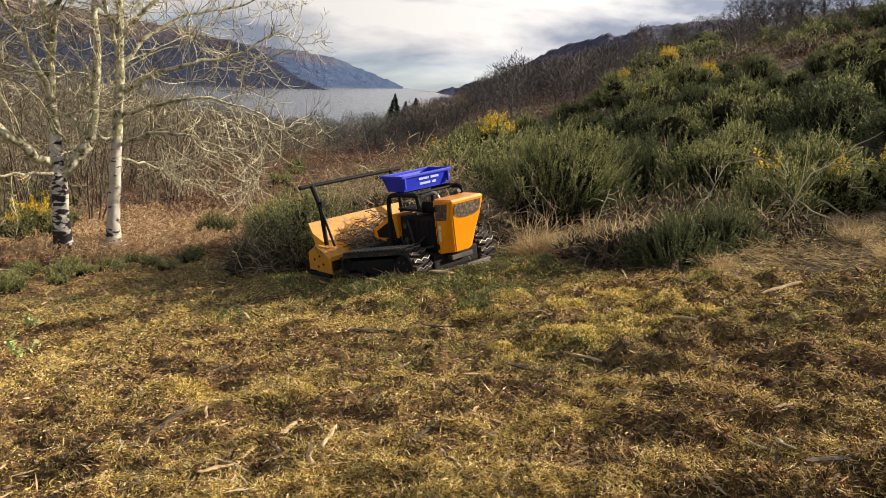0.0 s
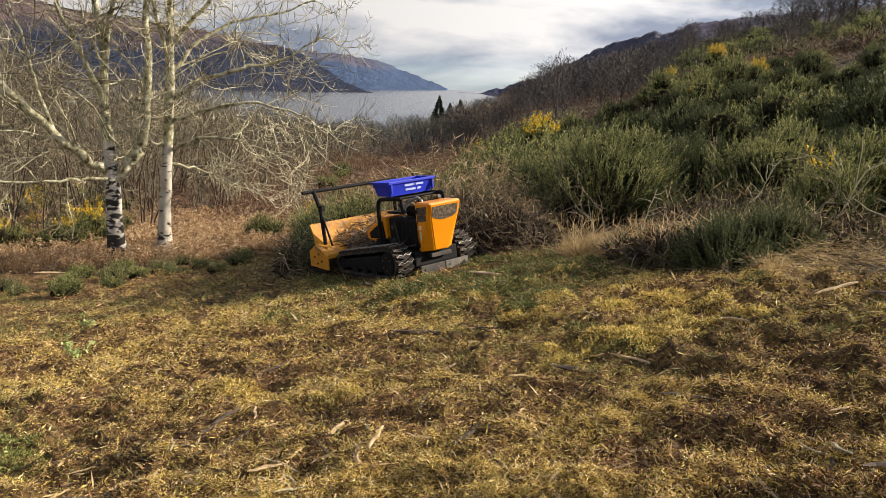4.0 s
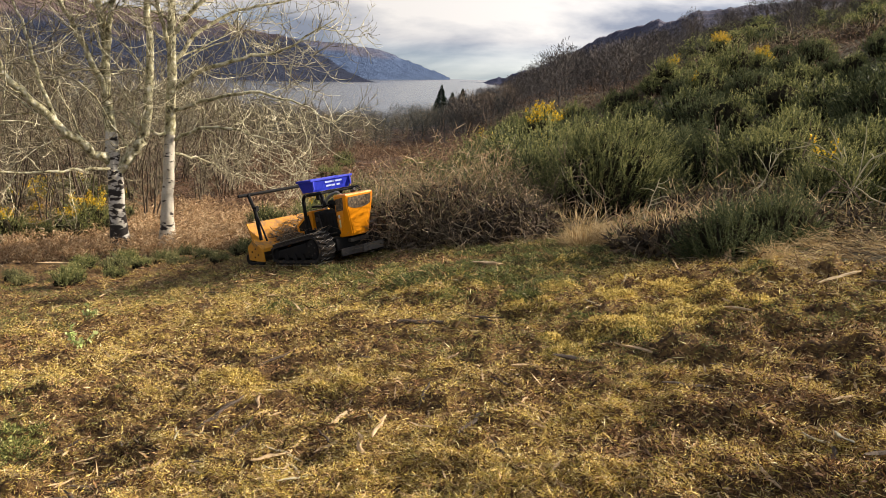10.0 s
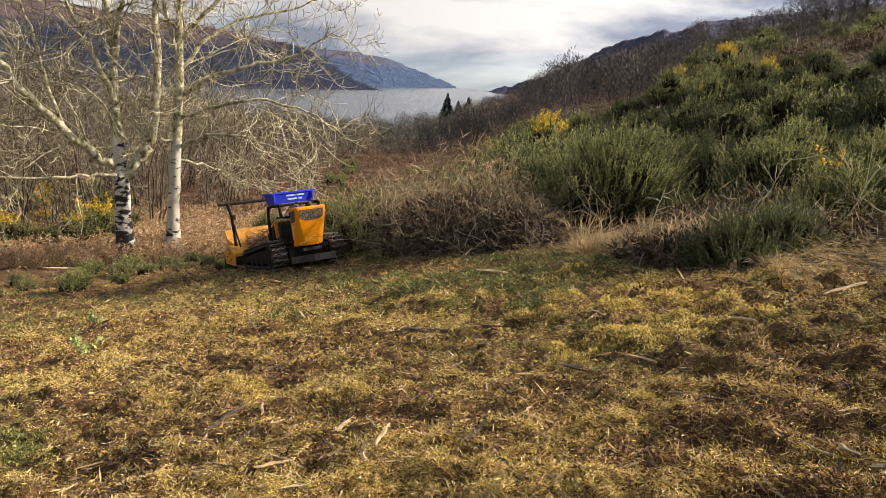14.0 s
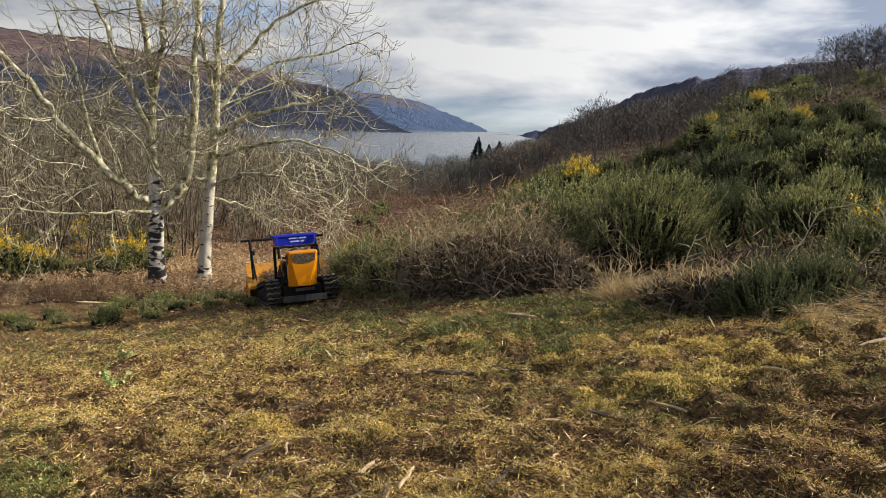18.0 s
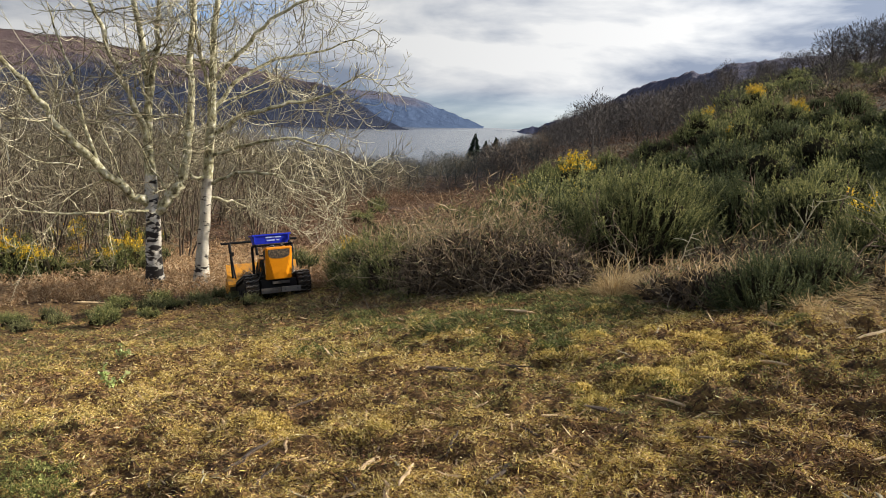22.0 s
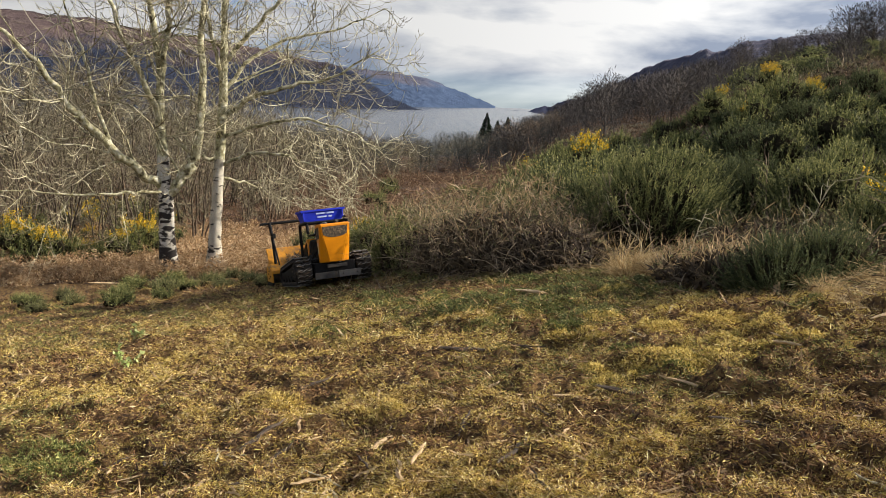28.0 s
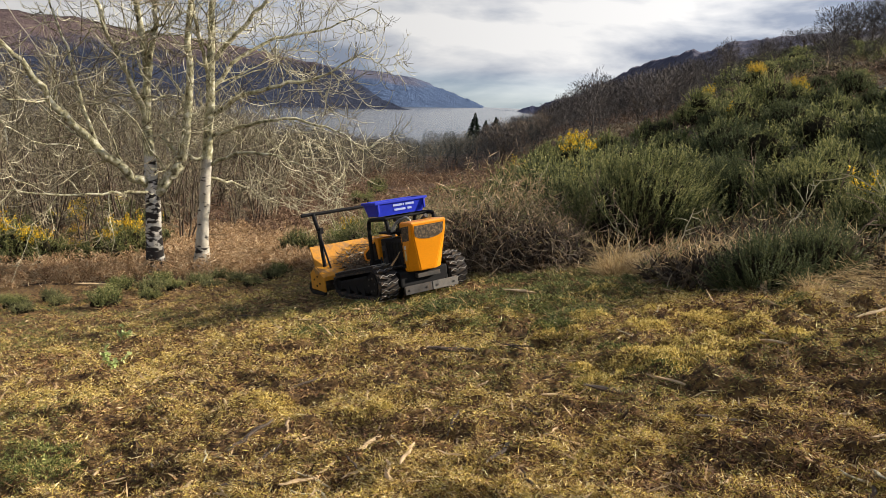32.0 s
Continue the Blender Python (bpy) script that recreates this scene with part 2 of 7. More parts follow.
M_BLUE = surf("blue_plastic", [(0.3, (0.008, 0.022, 0.40)), (0.7, (0.014, 0.036, 0.55))], 3, 0.5, relief=0.03, dist=0.002, spec=0.3, dirt=(10, 0.66, 0.8, (0.06, 0.065, 0.18)))
M_WHITE = surf("white_print", [(0.3, (0.28, 0.34, 0.62)), (0.7, (0.42, 0.48, 0.74))], 20, 0.6, relief=0)
M_PRINT = surf("white_label", [(0.3, (0.6, 0.6, 0.58)), (0.7, (0.75, 0.75, 0.72))], 20, 0.6, relief=0)
M_LABEL = surf("faded_label", [(0.3, (0.55, 0.5, 0.2)), (0.7, (0.7, 0.66, 0.4))], 20, 0.6, relief=0)
M_WOOD = surf("split_wood", [(0.3, (0.36, 0.24, 0.115)), (0.7, (0.68, 0.51, 0.30))], 6, 0.8, relief=0.4, stretch=(1, 1, 1))
M_BARK = surf("dark_bark", [(0.3, (0.05, 0.035, 0.025)), (0.7, (0.13, 0.10, 0.07))], 8, 0.9, relief=0.7, dist=0.01)
M_MOSSBARK = surf("lichen_bark", [(0.34, (0.07, 0.056, 0.036)), (0.44, (0.30, 0.28, 0.15)), (0.56, (0.54, 0.51, 0.34)), (0.70, (0.74, 0.71, 0.60))], 9, 0.9, relief=0.9, dist=0.02, fine=38)
M_DEADSTEM = leafy("dead_stems", [(0, (0.07, 0.052, 0.036)), (0.45, (0.19, 0.142, 0.10)), (0.85, (0.34, 0.255, 0.175)), (1, (0.62, 0.51, 0.37))], 0.85, 0.0)
# greyed towards blue so the shore woods carry haze in their colour
M_SHOREWOOD = leafy("shore_twigs", [(0, (0.044, 0.046, 0.045)), (0.5, (0.078, 0.080, 0.074)), (1, (0.14, 0.138, 0.125))], 0.9, 0.0)
M_SCRUBGREEN = leafy("scrub_green", [(0, (0.06, 0.065, 0.03)), (0.5, (0.17, 0.172, 0.075)), (1, (0.36, 0.34, 0.16))], 0.7, 0.3)
M_STONE = surf("pale_stone", [(0.3, (0.26, 0.2, 0.14)), (0.7, (0.42, 0.35, 0.26))], 9, 0.8)


def birch_mat(name, pale, black, low, high, grey):
    """White papery bark crossed by black scars, breaking into dark furrows at the foot."""
    m, nt, b = base_mat(name, 0.8, 0, 0.25)
    col = ramp(nt, noise_tex(nt, 5, 5, stretch=(1, 1, 0.5)), [(0.3, grey), (0.6, pale)])
    fine = noise_tex(nt, 26, 5, 0.7, stretch=(1, 1, 5))
    col = mixed(nt, 0.45, col, ramp(nt, fine, [(0.32, (0.38, 0.34, 0.28)), (0.6, (1, 1, 1))]), "MULTIPLY")
    tc = nt.nodes.new("ShaderNodeTexCoord")
    sp = nt.nodes.new("ShaderNodeSeparateXYZ")
    nt.links.new(tc.outputs["Object"], sp.inputs[0])
    mr = nt.nodes.new("ShaderNodeMapRange")
    nt.links.new(sp.outputs["Z"], mr.inputs[0])
    for k, v in enumerate((0.0, high, low, 0.0)):
        mr.inputs[k + 1].default_value = v
    add = nt.nodes.new("ShaderNodeMath")
    nt.links.new(noise_tex(nt, 4.2, 4, 0.55, stretch=(1, 1, 2.6)), add.inputs[0])
    nt.links.new(mr.outputs[0], add.inputs[1])
    scar = ramp(nt, add.outputs[0], [(black, (0, 0, 0)), (black + 0.035, (1, 1, 1))])
    nt.links.new(mixed(nt, scar, col, (0.028, 0.023, 0.02)), b.inputs["Base Color"])
    bump(nt, b, add.outputs[0], 0.6, 0.02)
    return m


M_BIRCH = birch_mat("birch_bark", (0.60, 0.57, 0.50), 0.55, 0.15, 2.6, (0.36, 0.33, 0.27))
M_BIRCHPALE = birch_mat("pale_birch_bark", (0.56, 0.52, 0.43), 0.60, 0.08, 1.6, (0.32, 0.29, 0.22))


def mountain_mat(name, forest, moor, rock, tree_line, dist, scale):
    """Dark plantation low down, brown moor above it, pale rock here and there; the colours passed in hold blue haze."""
    m, nt, b = base_mat(name, 1.0, 0, 0.0)
    tc = nt.nodes.new("ShaderNodeTexCoord")
    sp = nt.nodes.new("ShaderNodeSeparateXYZ")
    nt.links.new(tc.outputs["Object"], sp.inputs[0])
    n1 = noise_tex(nt, scale, 6, 0.6)
    ad = nt.nodes.new("ShaderNodeMath")
    ad.operation = "MULTIPLY_ADD"
    nt.links.new(n1, ad.inputs[0])
    ad.inputs[1].default_value = tree_line * 2.2
    nt.links.new(sp.outputs["Z"], ad.inputs[2])
    mr = nt.nodes.new("ShaderNodeMapRange")
    nt.links.new(ad.outputs[0], mr.inputs[0])
    mr.inputs[1].default_value, mr.inputs[2].default_value = tree_line * 1.85, tree_line * 2.25
    n2 = noise_tex(nt, scale * 7, 8, 0.7)
    high = mixed(nt, ramp(nt, n2, [(0.45, (0, 0, 0)), (0.7, (1, 1, 1))]), moor, rock)
    low = mixed(nt, ramp(nt, n2, [(0.3, (0, 0, 0)), (0.8, (1, 1, 1))]), forest, tuple(1.7 * c for c in forest))
    nt.links.new(mixed(nt, mr.outputs[0], low, high), b.inputs["Base Color"])
    bump(nt, b, n2, 0.8, dist)
    return m


# blue cast in these colours stands for distance haze, strongest in the first
M_MOUNT = mountain_mat("haze_blue_hillside", (0.055, 0.08, 0.135), (0.105, 0.108, 0.145), (0.17, 0.16, 0.18), 95, 60, 0.0026)
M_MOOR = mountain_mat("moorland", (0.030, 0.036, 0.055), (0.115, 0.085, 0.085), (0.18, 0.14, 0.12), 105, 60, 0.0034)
M_CRAG = mountain_mat("haze_blue_crag", (0.05, 0.055, 0.085), (0.085, 0.085, 0.115), (0.17, 0.165, 0.185), 40, 25, 0.004)


def water_mat():
    m, nt, b = base_mat("loch_water", 0.16, 0, 0.5)
    b.inputs["Base Color"].default_value = (0.035, 0.042, 0.05, 1)
    bump(nt, b, noise_tex(nt, 0.12, 6, 0.7), 0.55, 1.0)
    return m


M_WATER = water_mat()


# ---- mesh helpers ----
def np_mesh(name, verts, *polys, smooth=False):
    """A mesh from arrays: verts (n, 3) and any of (k, 3) or (k, 4) index arrays; the material slot of each array is its order."""
    me = bpy.data.meshes.new(name)
    verts = np.asarray(verts, np.float32)
    me.vertices.add(len(verts))
    me.vertices.foreach_set("co", verts.ravel())
    loops = np.concatenate([np.asarray(p, np.int32).ravel() for p in polys])
    sizes = np.concatenate([np.full(len(p), p.shape[1], np.int32) for p in polys])
    me.loops.add(len(loops))
    me.loops.foreach_set("vertex_index", loops)
    me.polygons.add(len(sizes))
    me.polygons.foreach_set("loop_start", np.concatenate([[0], np.cumsum(sizes)[:-1]]).astype(np.int32))
    me.polygons.foreach_set("use_smooth", np.full(len(sizes), smooth))
    me.update(calc_edges=True)
    return me


def made(name, me, material, parent=None, label=""):
    ob = new(name, me)
    mats = material if isinstance(material, (list, tuple)) else [material]
    for m in mats:
        if len(me.materials) < len(mats):
            me.materials.append(m)
    if parent is not None:
        ob.parent = parent
    if label:
        ob["label"] = label
    return ob


def part(name, bm, material, parent, label=""):
    me = bpy.data.meshes.new(name)
    bm.to_mesh(me)
    bm.free()
    return made(name, me, material, parent, label)


class Heap:
    """Gathers arrays of triangles and quads for one mesh."""
    def __init__(self):
        self.v, self.t, self.n = [], [], 0

    def add(self, v, t):
        self.v.append(np.asarray(v, float).reshape(-1, 3))
        self.t.append(np.asarray(t, int) + self.n)
        self.n += len(self.v[-1])

    def mesh(self, name, smooth=False):
        return np_mesh(name, np.concatenate(self.v), np.concatenate(self.t), smooth=smooth)


def unit(a):
    return a / np.maximum(np.linalg.norm(a, axis=-1, keepdims=True), 1e-9)


def blades(rng, base, way, length, width, bend=0.0):
    """Thin leaves: one kite of two triangles each."""
    n = len(base)
    length, width = np.broadcast_to(length, n)[:, None], np.broadcast_to(width, n)[:, None]
    side = unit(np.cross(way, rng.normal(size=(n, 3))))
    tip = base + way * length
    if bend:
        tip = tip + np.array([0, 0, -1.0]) * length * bend
    mid = base + way * length * 0.45
    v = np.stack([base, mid + side * width / 2, tip, mid - side * width / 2], 1).reshape(-1, 3)
    i = np.arange(n)[:, None] * 4
    return v, np.concatenate([i + [0, 1, 2], i + [0, 2, 3]])


def slivers(rng, base, way, length, width):
    """Fine fibres: one thin triangle each."""
    n = len(base)
    length, width = np.broadcast_to(length, n)[:, None], np.broadcast_to(width, n)[:, None]
    side = unit(np.cross(way, rng.normal(size=(n, 3)))) * width / 2
    v = np.stack([base - side, base + side, base + way * length], 1).reshape(-1, 3)
    return v, np.arange(n * 3).reshape(-1, 3)


def tube(points, radii, sides=5):
    """A limb along the points, as triangles."""
    p, r = np.asarray(points, float), np.asarray(radii, float)
    n = len(p)
    d = unit(np.gradient(p, axis=0))
    ref = np.where(np.abs(d[:, 2:3]) > 0.9, np.array([[1.0, 0, 0]]), np.array([[0, 0, 1.0]]))
    a = unit(np.cross(d, ref))
    b = np.cross(d, a)
    th = np.arange(sides) * 2 * np.pi / sides
    v = (p[:, None] + r[:, None, None] * (np.cos(th)[None, :, None] * a[:, None] + np.sin(th)[None, :, None] * b[:, None])).reshape(-1, 3)
    i, j = np.meshgrid(np.arange(n - 1), np.arange(sides), indexing="ij")
    k = (j + 1) % sides
    q = np.stack([i * sides + j, i * sides + k, (i + 1) * sides + k, (i + 1) * sides + j], -1).reshape(-1, 4)
    return v, np.concatenate([q[:, [0, 1, 2]], q[:, [0, 2, 3]]])


def value_noise(x, y, seed=0):
    xi, yi = np.floor(x).astype(np.int64), np.floor(y).astype(np.int64)
    fx, fy = x - xi, y - yi
    fx, fy = fx * fx * (3 - 2 * fx), fy * fy * (3 - 2 * fy)

    def h(a, b):
        k = (a * 374761393 + b * 668265263 + seed * 974634777) & 0xFFFFFFFF
        k = ((k ^ (k >> 13)) * 1274126177) & 0xFFFFFFFF
        return ((k ^ (k >> 16)) & 0xFFFF) / 65535.0
    return (h(xi, yi) * (1 - fx) + h(xi + 1, yi) * fx) * (1 - fy) + (h(xi, yi + 1) * (1 - fx) + h(xi + 1, yi + 1) * fx) * fy


def fbm(x, y, octaves=4, seed=0):
    s, a, t = 0.0, 1.0, 0.0
    for k in range(octaves):
        s = s + a * value_noise(x * 2 ** k, y * 2 ** k, seed + k)
        t, a = t + a, a * 0.5
    return s / t - 0.5


# ---- the lie of the land ----
NEAR_AZ = [-60, -8, -4, 0, 3.5, 7.2, 10.4, 14.4, 20, 30, 45, 90, 140, 180]
NEAR_Z = [-3.5, -3.5, -3.2, -2.2, -0.9, -0.3, 1.0, 2.4, 3.2, 5.2, 8, 10, 2, 1]
HILL_AZ = [-180, -120, -60, -15, -9, -2.3, 0, 3.7, 9.5, 13, 15, 21, 23, 35, 60, 120, 180]
HILL_Z = [4, -14, -22, -22, -20, -11, -7, 0.4, 8, 15.5, 19, 23, 26, 33, 36, 26, 4]
WATER_Z = EYE - 30.0


def sstep(a, b, x):
    t = np.clip((x - a) / (b - a), 0, 1)
    return t * t * (3 - 2 * t)


def land(x, y):
    """Height of the bare ground."""
    x, y = np.asarray(x, float), np.asarray(y, float)
    r = np.hypot(x, y)
    az = np.degrees(np.arctan2(x, y))
    p = 0.18 * x - 0.09 * y
    low = np.where(p < -2.4, -2.4 - 1.2 * (1 - np.exp(np.minimum(p + 2.4, 0) / 1.2)), p)
    high = np.minimum(low, 6 + 0.1 * (low - 6))
    near = high + (np.interp(az, NEAR_AZ, NEAR_Z) - high) * sstep(-8, 1, az) * np.clip((r - 13) / 32, 0, 1)
    far = np.interp(az, HILL_AZ, HILL_Z)
    edge = np.where(az < -3, 62.0, 47.0)
    z = near + (far - near) * np.clip((r - edge) / (250 - edge), 0, 1) ** 1.2
    z = z + (-48 - z) * sstep(250, 480, r)
    return z


EDGE_Y = [0, 5.5, 7, 8, 9.5, 11, 12, 14, 16, 19, 21]
EDGE_X = [9, 5.2, 3.1, 2.2, 2.0, 1.2, -0.6, -1.9, -3.2, -5.2, -6.5]    # upper edge of the clearing


def rough_land(x, y):
    r = np.hypot(x, y)
    k = np.clip(r / 60, 0, 1) * 2.5
    fine = 1 - 0.75 * sstep(40, 52, np.abs(np.degrees(np.arctan2(x, y))))
    clod = np.abs(fbm(x * 2.6, y * 2.6, 2, 14))
    near = 0.10 * fbm(x * 1.1, y * 1.1, 3, 5) + 0.12 * fbm(x * 3.2, y * 3.2, 3, 11) - 0.10 * clod + np.clip(1 - (r - 8) / 6, 0.08, 1) * (0.14 * fbm(x * 4.2, y * 6.5, 2, 17) + 0.10 * fbm(x * 12, y * 15, 2, 19))
    # furrows left by the machine, slanting over the upper side of the clearing
    turned = sstep(0.4, 1.4, x - 0.10 * (y - 3)) * sstep(8.2, 6.8, y) * sstep(1.5, 2.5, y)
    near = near + 0.035 * turned * np.sin(2 * np.pi * (1.4 * x + y) / 1.72 / 0.42 + 3.0 * fbm(x * 0.9, y * 0.9, 2, 41))
    edge = np.interp(y, EDGE_Y, EDGE_X)
    near = near * (1 - 0.7 * sstep(-0.4, 0.5, x - edge))
    return land(x, y) + near * fine * np.clip(r / 3, 0.2, 1) + k * fbm(x * 0.06, y * 0.06, 4, 23) * (r > 24) * np.clip((r - 24) / 40, 0, 1)


def seat(x, y, m=None):
    return float(rough_land(np.array([x]), np.array([y]))[0])


# ---- ground, water, hills ----
def mown(x, y):
    """True where the ground has been cleared and mulched."""
    edge = np.interp(y, EDGE_Y, EDGE_X) + 0.5 * fbm(x * 1.3, y * 1.3, 3, 3)
    back = 17.6 + 0.10 * (x + 6) + 0.8 * fbm(x * 0.8, y * 0.8, 3, 4)
    return (x < edge) & (y < back) & (y > -8) & (x > -30)


def build_ground():
    a = np.concatenate([np.arange(-180, -44, 1.6), np.arange(-44, 44, 0.26), np.arange(44, 180, 1.6)])
    r = np.concatenate([[0.25, 0.7], np.geomspace(1.3, 24, 330), np.geomspace(24.8, 520, 105), np.geomspace(560, 4900, 16)])
    A, Rr = np.meshgrid(np.radians(a), r, indexing="xy")
    X, Y = Rr * np.sin(A), Rr * np.cos(A)
    Z = rough_land(X, Y)
    v = np.stack([X, Y, Z], -1).reshape(-1, 3)
    na, nr = len(a), len(r)
    i, j = np.meshgrid(np.arange(nr - 1), np.arange(na), indexing="ij")
    k = (j + 1) % na
    q = np.stack([i * na + j, i * na + k, (i + 1) * na + k, (i + 1) * na + j], -1).reshape(-1, 4)[:, ::-1]
    c = v[q].mean(1)
    rr, az = np.hypot(c[:, 0], c[:, 1]), np.degrees(np.arctan2(c[:, 0], c[:, 1]))
    cap = np.stack([np.zeros(na, int) + len(v), np.arange(na), (np.arange(na) + 1) % na], 1)
    v = np.vstack([v, [[0, 0, seat(0, 0)]]])
    is_m = mown(c[:, 0], c[:, 1])
    is_w = (rr > 75) & ~is_m
    is_b = ~is_m & ~is_w & (az < -1)
    is_h = ~is_m & ~is_w & ~is_b
    sel = [q[is_m], q[is_b], q[is_h], q[is_w]]
    me = np_mesh("ground", v, *sel, cap, smooth=True)
    idx = np.concatenate([np.full(len(s), n, np.int32) for n, s in enumerate(sel)] + [np.zeros(len(cap), np.int32)])
    for m in (M_MULCH, M_BRACKEN_SOIL, M_HEATH, M_WOODFLOOR):
        me.materials.append(m)
    me.polygons.foreach_set("material_index", idx)
    tagged(new("ground", me), "sloping cleared ground of mulched moss and bracken", "ground", kind="structure")


def build_water():
    n = 60
    a = np.linspace(-70, 70, n)
    r = np.geomspace(260, 4930, 40)
    A, Rr = np.meshgrid(np.radians(a), r, indexing="xy")
    v = np.stack([Rr * np.sin(A), Rr * np.cos(A), np.full(A.shape, WATER_Z)], -1).reshape(-1, 3)
    i, j = np.meshgrid(np.arange(39), np.arange(n - 1), indexing="ij")
    q = np.stack([i * n + j, (i + 1) * n + j, (i + 1) * n + j + 1, i * n + j + 1], -1).reshape(-1, 4)[:, ::-1]
    tagged(made("water", np_mesh("water", v, q), M_WATER), "calm grey loch under a cloudy sky", "water", kind="structure")


def build_mountain(name, az, el, near, far, material, seed, label, base=WATER_Z - 6, rough=0.30, jag=0.12):
    """A long ridge whose crest stands at the elevations el over the bearings az; near and far: its distances along the bearings."""
    aa = np.arange(az[0], az[-1] + 0.01, 0.22)
    crest = np.interp(aa, az, el) + 0.34 * fbm(aa * 0.55, aa * 0 + seed, 4, seed) + jag * fbm(aa * 3.4, aa * 0, 3, seed + 1)
    d0 = np.interp(aa, az, near)
    d1 = np.interp(aa, az, far)
    top = np.maximum(EYE + d1 * np.tan(np.radians(crest)), WATER_Z + 0.5)
    rows = 26
    s = np.linspace(0, 1, rows)[:, None]
    D = d0 + (d1 - d0) * s
    Zp = base + (top - base) * (0.55 * s ** 0.8 + 0.45 * s ** 1.7)
    X, Y = D * np.sin(np.radians(aa)), D * np.cos(np.radians(aa))
    Zp = Zp + (top - base) * rough * fbm(X * 0.006 + seed, Y * 0.006, 5, seed + 3) * np.sin(np.pi * s)
    back = np.stack([X[-1] * 1.03, Y[-1] * 1.03, np.full(len(aa), base)], -1)[None]
    v = np.concatenate([np.stack([X, Y, Zp], -1), back]).reshape(-1, 3)
    n = len(aa)
    i, j = np.meshgrid(np.arange(rows), np.arange(n - 1), indexing="ij")
    q = np.stack([i * n + j, i * n + j + 1, (i + 1) * n + j + 1, (i + 1) * n + j], -1).reshape(-1, 4)
    tagged(made(name, np_mesh(name, v, q, smooth=True), material), label, "mountain", kind="structure")


build_ground()
build_water()
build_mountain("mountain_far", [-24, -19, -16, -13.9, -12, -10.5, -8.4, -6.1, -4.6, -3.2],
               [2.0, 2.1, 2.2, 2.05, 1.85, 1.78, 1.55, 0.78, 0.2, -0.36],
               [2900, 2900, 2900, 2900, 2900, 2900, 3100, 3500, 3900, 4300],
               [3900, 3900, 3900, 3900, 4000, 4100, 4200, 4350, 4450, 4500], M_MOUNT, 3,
               "mountain headland at the far end of the loch, tinted blue as haze", jag=0.2)
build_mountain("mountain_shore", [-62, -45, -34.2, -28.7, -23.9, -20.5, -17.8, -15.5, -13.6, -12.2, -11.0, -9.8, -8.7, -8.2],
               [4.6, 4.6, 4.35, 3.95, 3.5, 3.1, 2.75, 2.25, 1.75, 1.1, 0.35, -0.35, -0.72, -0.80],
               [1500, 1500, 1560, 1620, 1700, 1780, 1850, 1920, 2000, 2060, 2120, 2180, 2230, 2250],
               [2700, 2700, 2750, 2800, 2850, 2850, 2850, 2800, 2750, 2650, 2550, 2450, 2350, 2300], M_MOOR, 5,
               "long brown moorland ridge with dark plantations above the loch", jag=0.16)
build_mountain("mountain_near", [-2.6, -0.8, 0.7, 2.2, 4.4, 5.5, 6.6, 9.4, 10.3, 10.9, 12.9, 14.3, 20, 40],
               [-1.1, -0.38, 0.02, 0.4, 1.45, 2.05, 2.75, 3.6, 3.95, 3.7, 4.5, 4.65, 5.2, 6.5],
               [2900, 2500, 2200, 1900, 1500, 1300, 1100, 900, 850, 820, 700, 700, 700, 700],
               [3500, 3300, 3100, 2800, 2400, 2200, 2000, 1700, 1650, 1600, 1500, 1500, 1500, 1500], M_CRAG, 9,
               "rocky brown ridge above the near shore, tinted blue as haze", rough=0.12, jag=0.34)


# ---- the tracked mulcher ----
def box_bm(x0, x1, y0, y1, z0, z1, bevel=0.012):
    bm = bmesh.new()
    bmesh.ops.create_cube(bm, size=1, matrix=Matrix.Translation(((x0 + x1) / 2, (y0 + y1) / 2, (z0 + z1) / 2)) @ Matrix.Diagonal((x1 - x0, y1 - y0, z1 - z0, 1)))
    if bevel:
        bmesh.ops.bevel(bm, geom=bm.edges[:], offset=bevel, segments=2, affect="EDGES", profile=0.6)
    return bm


def prism_bm(outline, y0, y1, bevel=0.008):
    """A plate or box with the outline in x and z, from y0 to y1."""
    bm = bmesh.new()
    a = [bm.verts.new((x, y0, z)) for x, z in outline]
    b = [bm.verts.new((x, y1, z)) for x, z in outline]
    n = len(a)
    bm.faces.new(a)
    bm.faces.new(b[::-1])
    for i in range(n):
        bm.faces.new((a[(i + 1) % n], a[i], b[i], b[(i + 1) % n]))
    bmesh.ops.recalc_face_normals(bm, faces=bm.faces[:])
    if bevel:
        bmesh.ops.bevel(bm, geom=bm.edges[:], offset=bevel, segments=2, affect="EDGES", profile=0.6)
    return bm


def pipe_bm(points, r, sides=8, close=True):
    v, t = tube(points, np.full(len(points), r), sides)
    bm = bmesh.new()
    vs = [bm.verts.new(p) for p in v]
    for f in t:
        bm.faces.new([vs[i] for i in f])
    if close:
        bm.faces.new(vs[:sides][::-1])
        bm.faces.new(vs[-sides:])
    bmesh.ops.recalc_face_normals(bm, faces=bm.faces[:])
    return bm


def arc(points, k=4, cut=0.35):
    """Rounds the corners of a polyline."""
    p = [Vector(q) for q in points]
    out = [p[0]]
    for a, b, c in zip(p, p[1:], p[2:]):
        d = min((a - b).length, (c - b).length) * cut
        u, w = b + (a - b).normalized() * d, b + (c - b).normalized() * d
        for s in range(k + 1):
            s /= k
            out.append(u * (1 - s) ** 2 + b * 2 * s * (1 - s) + w * s ** 2)
    out.append(p[-1])
    return [tuple(q) for q in out]


